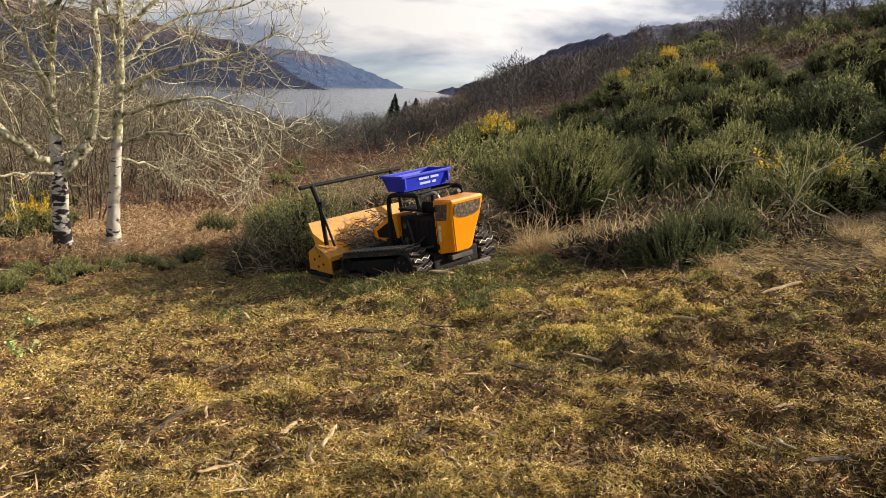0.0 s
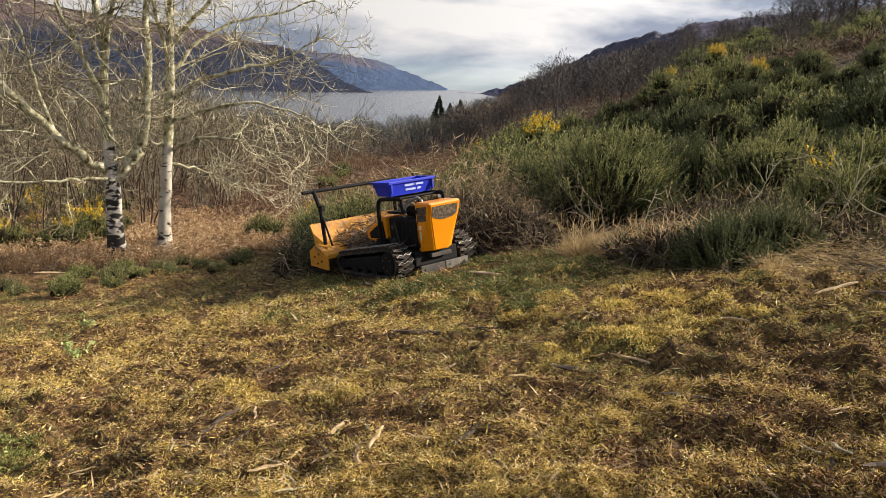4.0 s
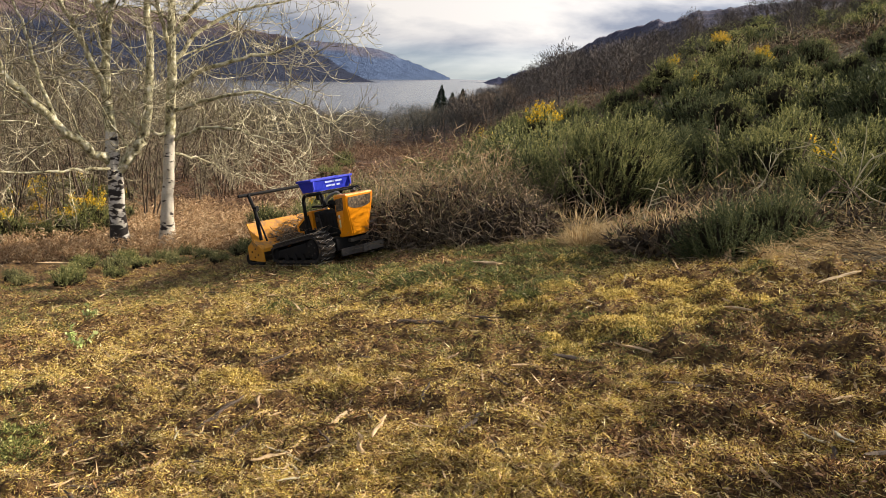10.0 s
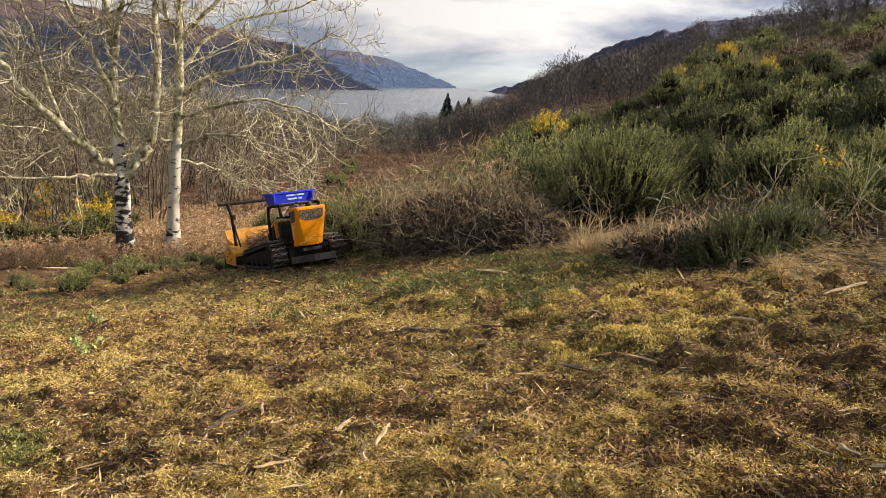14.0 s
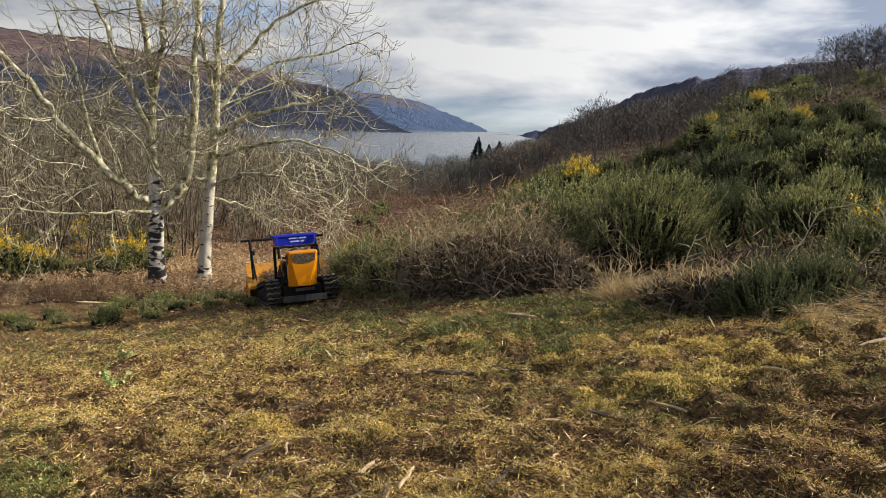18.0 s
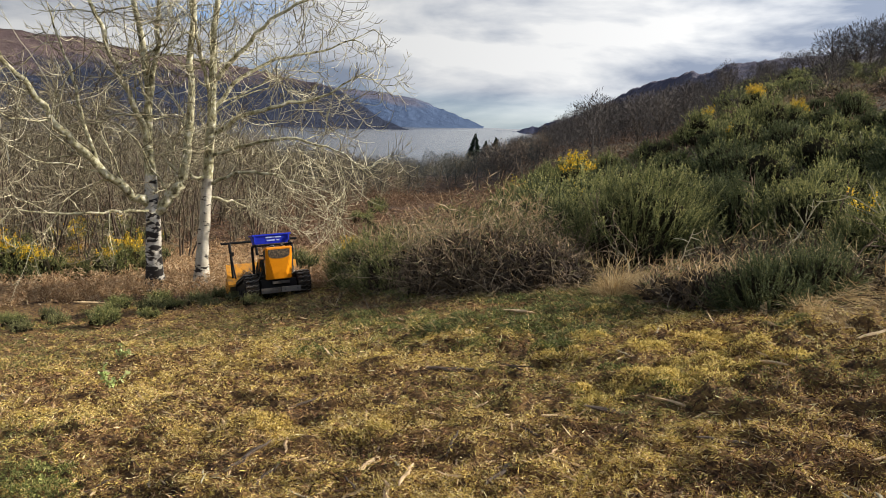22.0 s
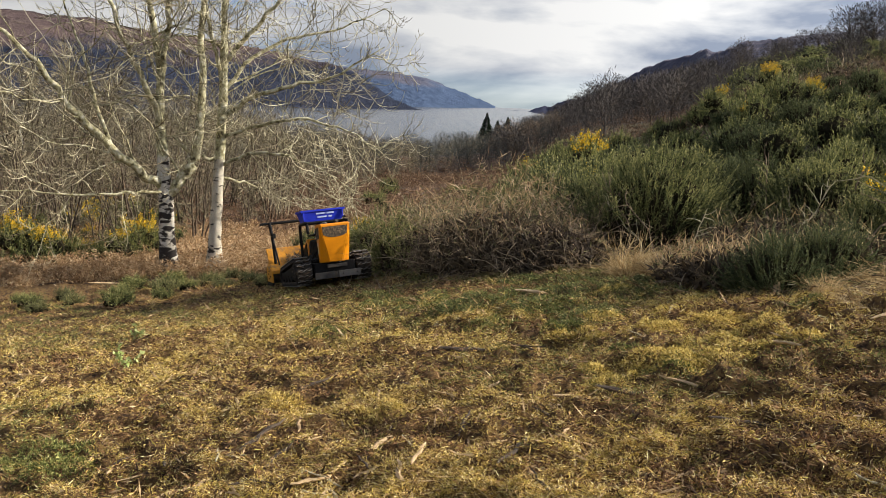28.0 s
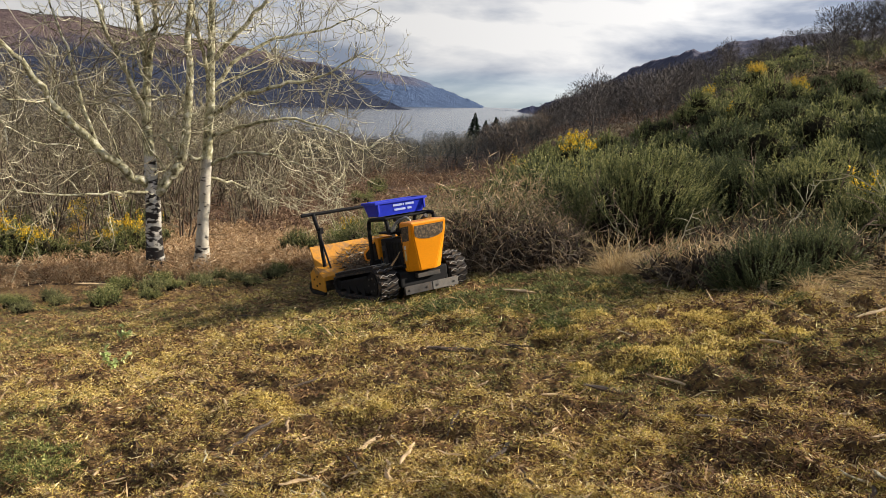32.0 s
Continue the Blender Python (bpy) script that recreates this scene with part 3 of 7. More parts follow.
def disc_bm(x, y0, y1, z, r, sides=20, bevel=0.01):
    bm = bmesh.new()
    bmesh.ops.create_cone(bm, cap_ends=True, segments=sides, radius1=r, radius2=r, depth=abs(y1 - y0),
                          matrix=Matrix.Translation((x, (y0 + y1) / 2, z)) @ Matrix.Rotation(math.pi / 2, 4, "X"))
    if bevel:
        bmesh.ops.bevel(bm, geom=[e for e in bm.edges if len(e.link_faces) == 2 and e.calc_face_angle() > 1], offset=bevel, segments=2, affect="EDGES")
    return bm


REAR_X, REAR_Z, REAR_R = -0.50, 0.255, 0.205
FRONT_X, FRONT_Z, FRONT_R = 0.62, 0.175, 0.135


def belt_path(n, out=0.0):
    """Points and tangents, evenly spaced round the track belt, in x and z."""
    def hull():
        d = math.hypot(FRONT_X - REAR_X, FRONT_Z - REAR_Z)
        ang = math.atan2(FRONT_Z - REAR_Z, FRONT_X - REAR_X)
        off = math.acos((REAR_R - FRONT_R) / d)
        pts = []
        for s in np.linspace(ang + off, ang + 2 * math.pi - off, 30):
            pts.append((REAR_X + (REAR_R + out) * math.cos(s), REAR_Z + (REAR_R + out) * math.sin(s)))
        for s in np.linspace(ang - off, ang + off, 16):
            pts.append((FRONT_X + (FRONT_R + out) * math.cos(s), FRONT_Z + (FRONT_R + out) * math.sin(s)))
        return np.array(pts + pts[:1])
    h = hull()
    seg = np.hypot(*np.diff(h, axis=0).T)
    acc = np.concatenate([[0], np.cumsum(seg)])
    s = np.linspace(0, acc[-1], n, endpoint=False)
    p = np.stack([np.interp(s, acc, h[:, 0]), np.interp(s, acc, h[:, 1])], 1)
    q = np.stack([np.interp((s + 0.01) % acc[-1], acc, h[:, 0]), np.interp((s + 0.01) % acc[-1], acc, h[:, 1])], 1)
    return p, unit(q - p)


def belt_bm(y0, y1):
    po, _ = belt_path(64, 0.0)
    pi_, _ = belt_path(64, -0.035)
    bm = bmesh.new()
    rings = [[bm.verts.new((p[0], y, p[1])) for p in ps] for ps, y in ((po, y0), (po, y1), (pi_, y1), (pi_, y0))]
    for a in range(4):
        b = (a + 1) % 4
        for i in range(64):
            j = (i + 1) % 64
            bm.faces.new((rings[a][i], rings[a][j], rings[b][j], rings[b][i]))
    bmesh.ops.recalc_face_normals(bm, faces=bm.faces[:])
    return bm


def lug_mesh():
    """A rubber cleat across the belt; x along the belt, y across, z outwards."""
    bm = bmesh.new()
    for s in (-1, 1):
        bmesh.ops.create_cube(bm, size=1, matrix=Matrix.Translation((0.012 * s, 0.065 * s, 0.017)) @ Matrix.Rotation(0.35 * s, 4, "Z") @ Matrix.Diagonal((0.038, 0.125, 0.04, 1)))
    me = bpy.data.meshes.new("track_cleat")
    bm.to_mesh(me)
    bm.free()
    me.materials.append(M_RUBBER)
    return me


def edge_mesh():
    """The worn bright zigzag edge on a cleat."""
    bm = bmesh.new()
    w, pts = 0.0055, [(-0.02, -0.125), (0.014, -0.075), (-0.014, -0.025), (0.014, 0.025), (-0.014, 0.075), (0.02, 0.125)]
    for (xa, ya), (xb, yb) in zip(pts, pts[1:]):
        d = Vector((xb - xa, yb - ya, 0))
        bmesh.ops.create_cube(bm, size=1, matrix=Matrix.Translation(((xa + xb) / 2, (ya + yb) / 2, 0.04)) @ Matrix.Rotation(math.atan2(d.y, d.x), 4, "Z") @ Matrix.Diagonal((d.length + 0.006, w, 0.012, 1)))
    me = bpy.data.meshes.new("worn_edge")
    bm.to_mesh(me)
    bm.free()
    me.materials.append(M_STEEL)
    return me


def hood_bm():
    """The pressed rear cover: a tall tapered shell with chamfered corners and a grille opening in its back."""
    bm = bmesh.new()
    zt, zb = 1.015, 0.365

    def ring(z, xr, xf, yw, ch):
        return [bm.verts.new(p) for p in ((xf, yw, z), (xr + ch * 0.75, yw, z), (xr, yw - ch, z), (xr, -yw + ch, z), (xr + ch * 0.75, -yw, z), (xf, -yw, z))]
    levels = [(zb, -0.85, -0.70, 0.258, 0.145), (0.60, -0.905, -0.70, 0.262, 0.095), (0.80, -0.96, -0.70, 0.264, 0.045), (0.99, -1.005, -0.70, 0.264, 0.012), (zt, -1.0, -0.70, 0.258, 0.012)]
    rings = [ring(*l) for l in levels]
    for a, b in zip(rings, rings[1:]):
        for i in range(5):
            bm.faces.new((a[i], a[i + 1], b[i + 1], b[i]))
    bm.faces.new(rings[-1][::-1])
    bm.faces.new(rings[0])
    bmesh.ops.recalc_face_normals(bm, faces=bm.faces[:])
    bmesh.ops.bevel(bm, geom=[e for e in bm.edges if len(e.link_faces) == 2 and e.calc_face_angle() > 0.5], offset=0.012, segments=2, affect="EDGES")
    return bm


def grille_bm(grow, depth):
    """The bowl-shaped grille in the back of the cover; grow widens its outline."""
    bm = bmesh.new()
    out = []
    w, top, low = 0.215 + grow, 0.965 + grow, 0.855
    out += [(-w, top), (w, top), (w, low + 0.02)]
    for s in np.linspace(0, math.pi, 11)[1:-1]:
        out.append((math.cos(s) * w, low - (0.075 + grow) * math.sin(s)))
    out.append((-w, low + 0.02))
    slope = (1.005 - 0.96) / (0.99 - 0.80)

    def x_of(z):
        return -1.005 + (0.99 - z) * slope
    f = [bm.verts.new((x_of(z) - 0.004, y, z)) for y, z in out]
    b = [bm.verts.new((x_of(z) + depth, y, z)) for y, z in out]
    bm.faces.new(f)
    bm.faces.new(b[::-1])
    for i in range(len(f)):
        j = (i + 1) % len(f)
        bm.faces.new((f[j], f[i], b[i], b[j]))
    bmesh.ops.recalc_face_normals(bm, faces=bm.faces[:])
    return bm


def build_mulcher():
    root = tagged(new("tracked_mulcher"), "yellow remote-controlled tracked mulcher with black running gear on cleared ground", "mulcher")
    part("hood", hood_bm(), M_YELLOW, root, "tapered yellow engine cover")
    hood = root.children[0]
    part("grille", grille_bm(0.0, 0.02), M_MESH, hood, "dark mesh grille flecked with chaff")
    for s in (1, -1):
        part("side_window", prism_bm([(-0.72, 0.76), (-0.72, 0.95), (-0.93, 0.97), (-0.90, 0.78)], s * 0.262, s * 0.268, 0), M_MESH, hood, "dark mesh side vent")
    part("sticker", prism_bm([(-0.75, 0.52), (-0.75, 0.64), (-0.785, 0.64), (-0.785, 0.52)], 0.262, 0.267, 0), M_LABEL, hood, "faded yellow warning label")
    part("sticker", prism_bm([(-0.75, 0.66), (-0.75, 0.71), (-0.79, 0.71), (-0.79, 0.66)], 0.262, 0.267, 0), M_PRINT, hood, "small white warning label")
    for z in (0.56, 0.72):
        part("panel_seam", box_bm(-0.722, -0.714, 0.2635, 0.266, z - 0.09, z + 0.07, 0), M_BLACKSTEEL, hood)
    for z in (0.45, 0.90):
        part("hinge", box_bm(-0.735, -0.705, 0.255, 0.275, z - 0.03, z + 0.03, 0.004), M_BLACKSTEEL, hood)
    # engine bay and frame
    part("chassis", box_bm(-0.72, 0.62, -0.36, 0.36, 0.17, 0.37, 0.02), M_BLACKSTEEL, root)
    part("engine", box_bm(-0.66, 0.0, -0.22, 0.22, 0.36, 0.78, 0.03), M_BLACKSTEEL, root, "grimy black engine")
    part("radiator", box_bm(-0.71, -0.665, -0.235, 0.235, 0.38, 0.94, 0.01), M_BLACKSTEEL, root)
    eng = [c for c in root.children if c.name.startswith("engine")][0]
    for k in range(5):
        part("cooling_fin", box_bm(-0.62 + 0.09 * k, -0.585 + 0.09 * k, 0.216, 0.226, 0.45, 0.74, 0.003), M_BLACKSTEEL, eng)
    for y, z, r in ((0.225, 0.47, 0.045), (0.23, 0.66, 0.035)):
        part("pulley", disc_bm(-0.12, y, y + 0.03, z, r, 14, 0.004), M_GREYSTEEL, eng)
    part("oil_filter", pipe_bm([(-0.30, 0.20, 0.42), (-0.30, 0.31, 0.42)], 0.045, 14), M_GREYSTEEL, eng, "grey oil filter")
    for k, (x0, z0, x1, z1) in enumerate(((-0.05, 0.40, -0.48, 0.56), (0.0, 0.52, -0.42, 0.40), (-0.60, 0.44, -0.18, 0.74))):
        part("hydraulic_hose", pipe_bm(arc([(x0, 0.24, z0), ((x0 + x1) / 2, 0.30 + 0.02 * k, min(z0, z1) - 0.03), (x1, 0.25, z1)], 5, 0.5), 0.013), M_RUBBER, root)
    part("battery_box", box_bm(-0.02, 0.16, 0.23, 0.35, 0.37, 0.50, 0.01), M_BLACKSTEEL, root)
    part("air_filter", pipe_bm([(-0.55, 0.02, 0.86), (-0.25, 0.02, 0.86)], 0.075, 14), M_BLACKSTEEL, root)
    part("exhaust", pipe_bm(arc([(-0.62, -0.12, 0.80), (-0.62, -0.12, 1.0), (-0.75, -0.12, 1.06)]), 0.028), M_GREYSTEEL, root, "curved grey exhaust pipe")
    part("filler_cap", pipe_bm([(-0.30, 0.16, 0.80), (-0.30, 0.16, 0.93)], 0.022), M_STEEL, root, "bright filler neck")
    part("hose", pipe_bm(arc([(-0.5, -0.05, 0.90), (-0.45, 0.0, 1.06), (-0.35, 0.12, 1.0), (-0.3, 0.2, 0.84)]), 0.022), M_STEEL, root, "pale ribbed hose")
    part("front_cowl", prism_bm([(0.02, 0.42), (0.02, 0.80), (0.10, 0.80), (0.52, 0.58), (0.52, 0.47), (0.20, 0.42)], -0.25, 0.25, 0.015), M_YELLOW, root, "yellow sloping front cowl")
    part("cowl_panel", prism_bm([(0.06, 0.50), (0.10, 0.74), (0.44, 0.56), (0.42, 0.48)], 0.251, 0.262, 0.003), M_BLACKSTEEL, root)
    part("top_plate", box_bm(-0.34, 0.0, -0.23, 0.23, 0.845, 0.875, 0.008), M_BLACKSTEEL, root)
    # bumper
    for y0, y1, x, mat in ((0.0, 0.40, -0.87, M_GREYSTEEL), (-0.40, -0.01, -0.875, M_WORNPLATE)):
        part("bumper_plate", box_bm(x - 0.02, x + 0.02, y0, y1, 0.095, 0.205, 0.006), mat, root, "scratched grey steel bumper")
        for y in (y0 + 0.07, y1 - 0.07):
            part("bumper_bolt", pipe_bm([(x - 0.032, y, 0.15), (x - 0.018, y, 0.15)], 0.014, 8), M_GREYSTEEL, root)
    part("bumper_mount", box_bm(-0.85, -0.62, -0.30, 0.30, 0.12, 0.19, 0.01), M_BLACKSTEEL, root)
    part("tow_plate", box_bm(-0.80, -0.72, -0.20, 0.14, 0.27, 0.325, 0.006), M_GREYSTEEL, root)
    # roll hoops, one each side
    for s in (1, -1):
        part("roll_hoop", pipe_bm(arc([(0.04, 0.36 * s, 0.32), (0.02, 0.36 * s, 0.70), (0.0, 0.36 * s, 1.06), (-0.53, 0.36 * s, 1.075), (-0.57, 0.36 * s, 0.88)], 5, 0.3), 0.028, 10), M_BLACKSTEEL, root, "bent black steel hoop")
    part("hoop_cross_bar", pipe_bm([(-0.05, -0.36, 1.062), (-0.05, 0.36, 1.062)], 0.018), M_BLACKSTEEL, root)
    part("hoop_cross_bar", pipe_bm([(-0.40, -0.36, 1.070), (-0.40, 0.36, 1.070)], 0.018), M_BLACKSTEEL, root)
    # push bar over the head
    bar = [(1.20, -0.84, 1.19), (1.20, 0.84, 1.19)]
    part("push_bar", pipe_bm(bar, 0.026), M_BLACKSTEEL, root, "long black push bar")
    for s in (1, -1):
        part("push_bar_post", pipe_bm(arc([(1.02, 0.66 * s, 0.42), (1.05, 0.66 * s, 0.92), (1.19, 0.66 * s, 1.19)], 3, 0.15), 0.03), M_BLACKSTEEL, root)
        part("push_bar_brace", pipe_bm([(1.07, 0.66 * s, 0.95), (0.90, 0.62 * s, 0.40)], 0.016), M_BLACKSTEEL, root)
        part("brace_bracket", box_bm(1.02, 1.12, 0.63 * s - 0.03, 0.63 * s + 0.03, 0.90, 0.99, 0.006), M_BLACKSTEEL, root)
    # mulching head
    head = part("mulching_head", prism_bm([(0.80, 0.24), (0.80, 0.30), (1.06, 0.445), (1.20, 0.72), (1.225, 0.715), (1.10, 0.43), (1.26, 0.32), (1.26, 0.26), (1.08, 0.405)], -0.78, 0.78, 0.004), M_HEADPAINT, root, "scuffed yellow mulching head with a raised deflector")
    for s in (1, -1):
        y = 0.78 * s
        part("end_plate", prism_bm([(0.78, 0.08), (0.78, 0.29), (1.07, 0.44), (1.26, 0.33), (1.27, 0.11)], min(y, y + 0.025 * s), max(y, y + 0.025 * s), 0.005), M_HEADPAINT, head)
        part("skid", box_bm(0.80, 1.25, min(y, y + 0.03 * s) - 0.005, max(y, y + 0.03 * s) + 0.005, 0.03, 0.08, 0.01), M_BLACKSTEEL, head)
        for bx, bz in ((0.93, 0.20), (1.12, 0.25), (1.0, 0.30), (1.05, 0.16)):
            part("bolt", disc_bm(bx, min(y + 0.02 * s, y + 0.037 * s), max(y + 0.02 * s, y + 0.037 * s), bz, 0.014, 8, 0), M_BLACKSTEEL, head)
    part("rotor", disc_bm(1.02, -0.76, 0.76, 0.19, 0.13, 16), M_GREYSTEEL, head)
    part("end_roller", disc_bm(1.30, 0.70, 0.80, 0.12, 0.09, 16), M_BLACKSTEEL, head)
    for s in (1, -1):
        part("lift_arm", prism_bm([(0.35, 0.20), (0.35, 0.30), (0.85, 0.34), (0.88, 0.24)], 0.22 * s - 0.03, 0.22 * s + 0.03), M_BLACKSTEEL, root)
    part("hydraulic_ram", pipe_bm([(0.45, 0.05, 0.38), (0.92, 0.05, 0.42)], 0.03), M_STEEL, root)
    # running gear
    lug, worn = lug_mesh(), edge_mesh()
    drums = []
    for s in (1, -1):
        y0, y1 = sorted((0.395 * s, 0.665 * s))
        gear = part("track_frame", prism_bm([(-0.36, 0.12), (-0.34, 0.36), (0.52, 0.24), (0.56, 0.12)], y0 + 0.03, y1 - 0.01, 0.02), M_BLACKSTEEL, root)
        belt = part("track_belt", belt_bm(y0, y1), M_RUBBER, root, "worn rubber track with bright zigzag cleats")
        part("front_idler", disc_bm(FRONT_X, y0 + 0.02, y1 - 0.02, FRONT_Z, FRONT_R - 0.045, 18), M_BLACKSTEEL, root)
        for rx in (-0.18, 0.06, 0.30):
            part("track_roller", disc_bm(rx, y0 + 0.04, y1 + 0.0, 0.13, 0.075, 14), M_BLACKSTEEL, root)
        drum = part("sprocket", disc_bm(0, y0 + 0.01, y1 + 0.004, 0, REAR_R - 0.05, 22), M_BLACKSTEEL, root, "muddy drive drum")
        drum.location = (REAR_X, 0, REAR_Z)
        yo = y1 if s > 0 else y0
        for k in range(6):
            a = k * math.pi / 3
            b0, b1 = sorted((yo + 0.002 * s, yo + 0.016 * s))
            part("hub_bolt", disc_bm(0.09 * math.cos(a), b0, b1, 0.09 * math.sin(a), 0.014, 8, 0), M_GREYSTEEL, drum)
        drums.append(drum)
        pts, tan = belt_path(40, 0.0)
        for p, t in zip(pts, tan):
            m = Matrix(((t[0], 0, t[1], p[0]), (0, 1, 0, (y0 + y1) / 2), (t[1], 0, -t[0], p[1]), (0, 0, 0, 1)))
            c = new("track_cleat", lug)
            c.parent, c.matrix_local = belt, m
            e = new("worn_edge", worn)
            e.parent, e.matrix_local = belt, m
    return root, drums


mulcher, drums = build_mulcher()


def build_crate():
    root = tagged(new("plastic_crate"), "blue plastic crate tied on top of the mulcher", "crate")
    zb, zt = 1.105, 1.285
    lo = [(-0.29, -0.34), (-0.29, 0.34), (0.02, 0.34), (0.02, -0.34)]
    hi = [(-0.335, -0.385), (-0.335, 0.385), (0.06, 0.385), (0.06, -0.385)]

    def wall(k):
        a, b = k, (k + 1) % 4
        bm = bmesh.new()
        c = Vector((-0.135, 0, 0))
        out = [(*lo[a], zb), (*lo[b], zb), (*hi[b], zt), (*hi[a], zt)]
        inn = []
        for p in out:
            q = Vector(p)
            q = Vector((c.x + (q.x - c.x) * 0.955, q.y * 0.975, q.z))
            inn.append(q)
        o = [bm.verts.new(p) for p in out]
        i = [bm.verts.new(p) for p in inn]
        bm.faces.new(o)
        bm.faces.new(i[::-1])
        for n in range(4):
            m = (n + 1) % 4
            bm.faces.new((o[m], o[n], i[n], i[m]))
        bmesh.ops.recalc_face_normals(bm, faces=bm.faces[:])
        return bm
    walls = [part("crate_wall", wall(k), M_BLUE, root) for k in range(4)]
    part("crate_floor", box_bm(-0.29, 0.02, -0.34, 0.34, zb - 0.006, zb + 0.008, 0.003), M_BLUE, root)
    for (xa, ya), (xb, yb) in zip(hi, hi[1:] + hi[:1]):
        x0, x1, y0, y1 = min(xa, xb) - 0.016, max(xa, xb) + 0.016, min(ya, yb) - 0.016, max(ya, yb) + 0.016
        if xa != xb:
            x0, x1 = x0 + 0.034, x1 - 0.034
        part("rim", box_bm(x0, x1, y0, y1, zt - 0.022, zt + 0.012, 0.006), M_BLUE, root)
    for s in (-1, 1):
        part("corner_rib", box_bm(-0.347, -0.315, 0.35 * s - 0.012, 0.35 * s + 0.012, zb + 0.03, zt - 0.02, 0.004), M_BLUE, root)
    # two rows of unreadable print as plain bars
    for z, spans in ((1.225, ((-0.12, 0.02), (0.03, 0.045), (0.07, 0.20))), (1.165, ((-0.10, 0.07), (0.10, 0.165)))):
        x = -0.29 - 0.045 * (z - zb) / (zt - zb)
        for y0, y1 in spans:
            part("print_bar", box_bm(x - 0.006, x + 0.002, -y1, -y0, z - 0.014, z + 0.014, 0), M_WHITE, walls[0], "white printed lettering")
    return root


crate = build_crate()


def build_brash():
    """Broken gorse lying in the mulching head."""
    rng = np.random.default_rng(5)
    h = Heap()
    n = 520
    for k in range(n):
        y = rng.uniform(-0.66, 0.42)
        x = rng.uniform(0.50, 1.06)
        z = 0.30 + 0.42 * (x - 0.8) + 0.36 * rng.random() * (1 - abs(y + 0.15) / 0.7)
        d = unit(rng.normal(size=3) * [1, 1.3, 0.35])
        L = rng.uniform(0.08, 0.28)
        p0 = np.array([x, y, max(z, 0.36)])
        pts = [p0 - d * L / 2, p0 + rng.normal(size=3) * 0.015, p0 + d * L / 2]
        h.add(*tube(pts, [0.006, 0.005, 0.003], 4))
    b = np.stack([rng.uniform(0.55, 1.08, 1500), rng.uniform(-0.66, 0.45, 1500), rng.uniform(0.36, 0.56, 1500)], 1)
    h.add(*blades(rng, b, unit(rng.normal(size=(1500, 3))), rng.uniform(0.04, 0.10, 1500), 0.010))
    return tagged(made("brash", h.mesh("brash"), M_TWIG), "heap of broken brown twigs caught in the head", "brash", kind="stuff")


brash = build_brash()


# ---- trees ----
def foot(az, r):
    """Place on the ground at a bearing (degrees right of straight ahead) and distance."""
    x, y = r * math.sin(radians(az)), r * math.cos(radians(az))
    return x, y, seat(x, y)


def curve_limb(rng, p, d, length, n, wander=0.12, lift=0.0, hook=0.0):
    """Points of a limb that wanders; lift bends it up (or down, below zero) along the way, hook more and more towards its end."""
    pts = [np.array(p, float)]
    d = np.array(d, float)
    for k in range(n):
        d = unit(d + rng.normal(size=3) * wander + np.array([0, 0, lift + hook * k / n]))
        pts.append(pts[-1] + d * length / n)
    return np.array(pts)


def along(pts, s):
    s = s * (len(pts) - 1)
    i = min(int(s), len(pts) - 2)
    f = s - i
    return pts[i] * (1 - f) + pts[i + 1] * f, unit(pts[i + 1] - pts[i])


def sprout(rng, heap, twigs, pts, r0, reach, count, sub, fine, droop, s0=0.2, out=None, spread=1.0):
    """Branches off a limb, twigs off the branches, fine shoots off the twigs."""
    for k in range(count):
        s = s0 + (1 - s0) * (k + rng.random()) / count
        p, d = along(pts, min(s, 0.999))
        side = unit(np.cross(d, rng.normal(size=3)))
        if out is not None:
            side = unit(side + np.array(out) * rng.uniform(0, 1.2))
        bd = unit(d * rng.uniform(0.2, 0.8) + side * spread + np.array([0, 0, rng.uniform(-0.1, 0.45)]))
        L = reach * rng.uniform(0.45, 1.0) * (1.25 - 0.6 * s)
        b = curve_limb(rng, p, bd, L, 8, 0.23, droop, 0.10)
        br = max(r0 * (1 - 0.7 * s) * rng.uniform(0.17, 0.30), 0.012)
        heap.add(*tube(b, np.linspace(br, br * 0.4, 9), 5 if br > 0.018 else 4))
        for m in range(sub):
            q, e = along(b, rng.uniform(0.2, 0.99))
            sd = unit(np.cross(e, rng.normal(size=3)))
            td = unit(e * rng.uniform(0.4, 1.0) + sd * 0.8)
            tl = L * rng.uniform(0.35, 0.9)
            t = curve_limb(rng, q, td, tl, 8, 0.10, -0.17, 0.52)
            tr = max(br * 0.42, 0.0070)
            twigs.add(*tube(t, np.linspace(tr, tr * 0.55, 9), 3))
            for w in range(fine):
                u, g = along(t, rng.uniform(0.15, 0.99))
                fd = unit(g * 0.7 + unit(np.cross(g, rng.normal(size=3))) * 0.7)
                ft = curve_limb(rng, u, fd, tl * rng.uniform(0.2, 0.5), 4, 0.1, 0.05, 0.4)
                twigs.add(*tube(ft, [0.0064, 0.006, 0.0055, 0.005, 0.0038], 3))


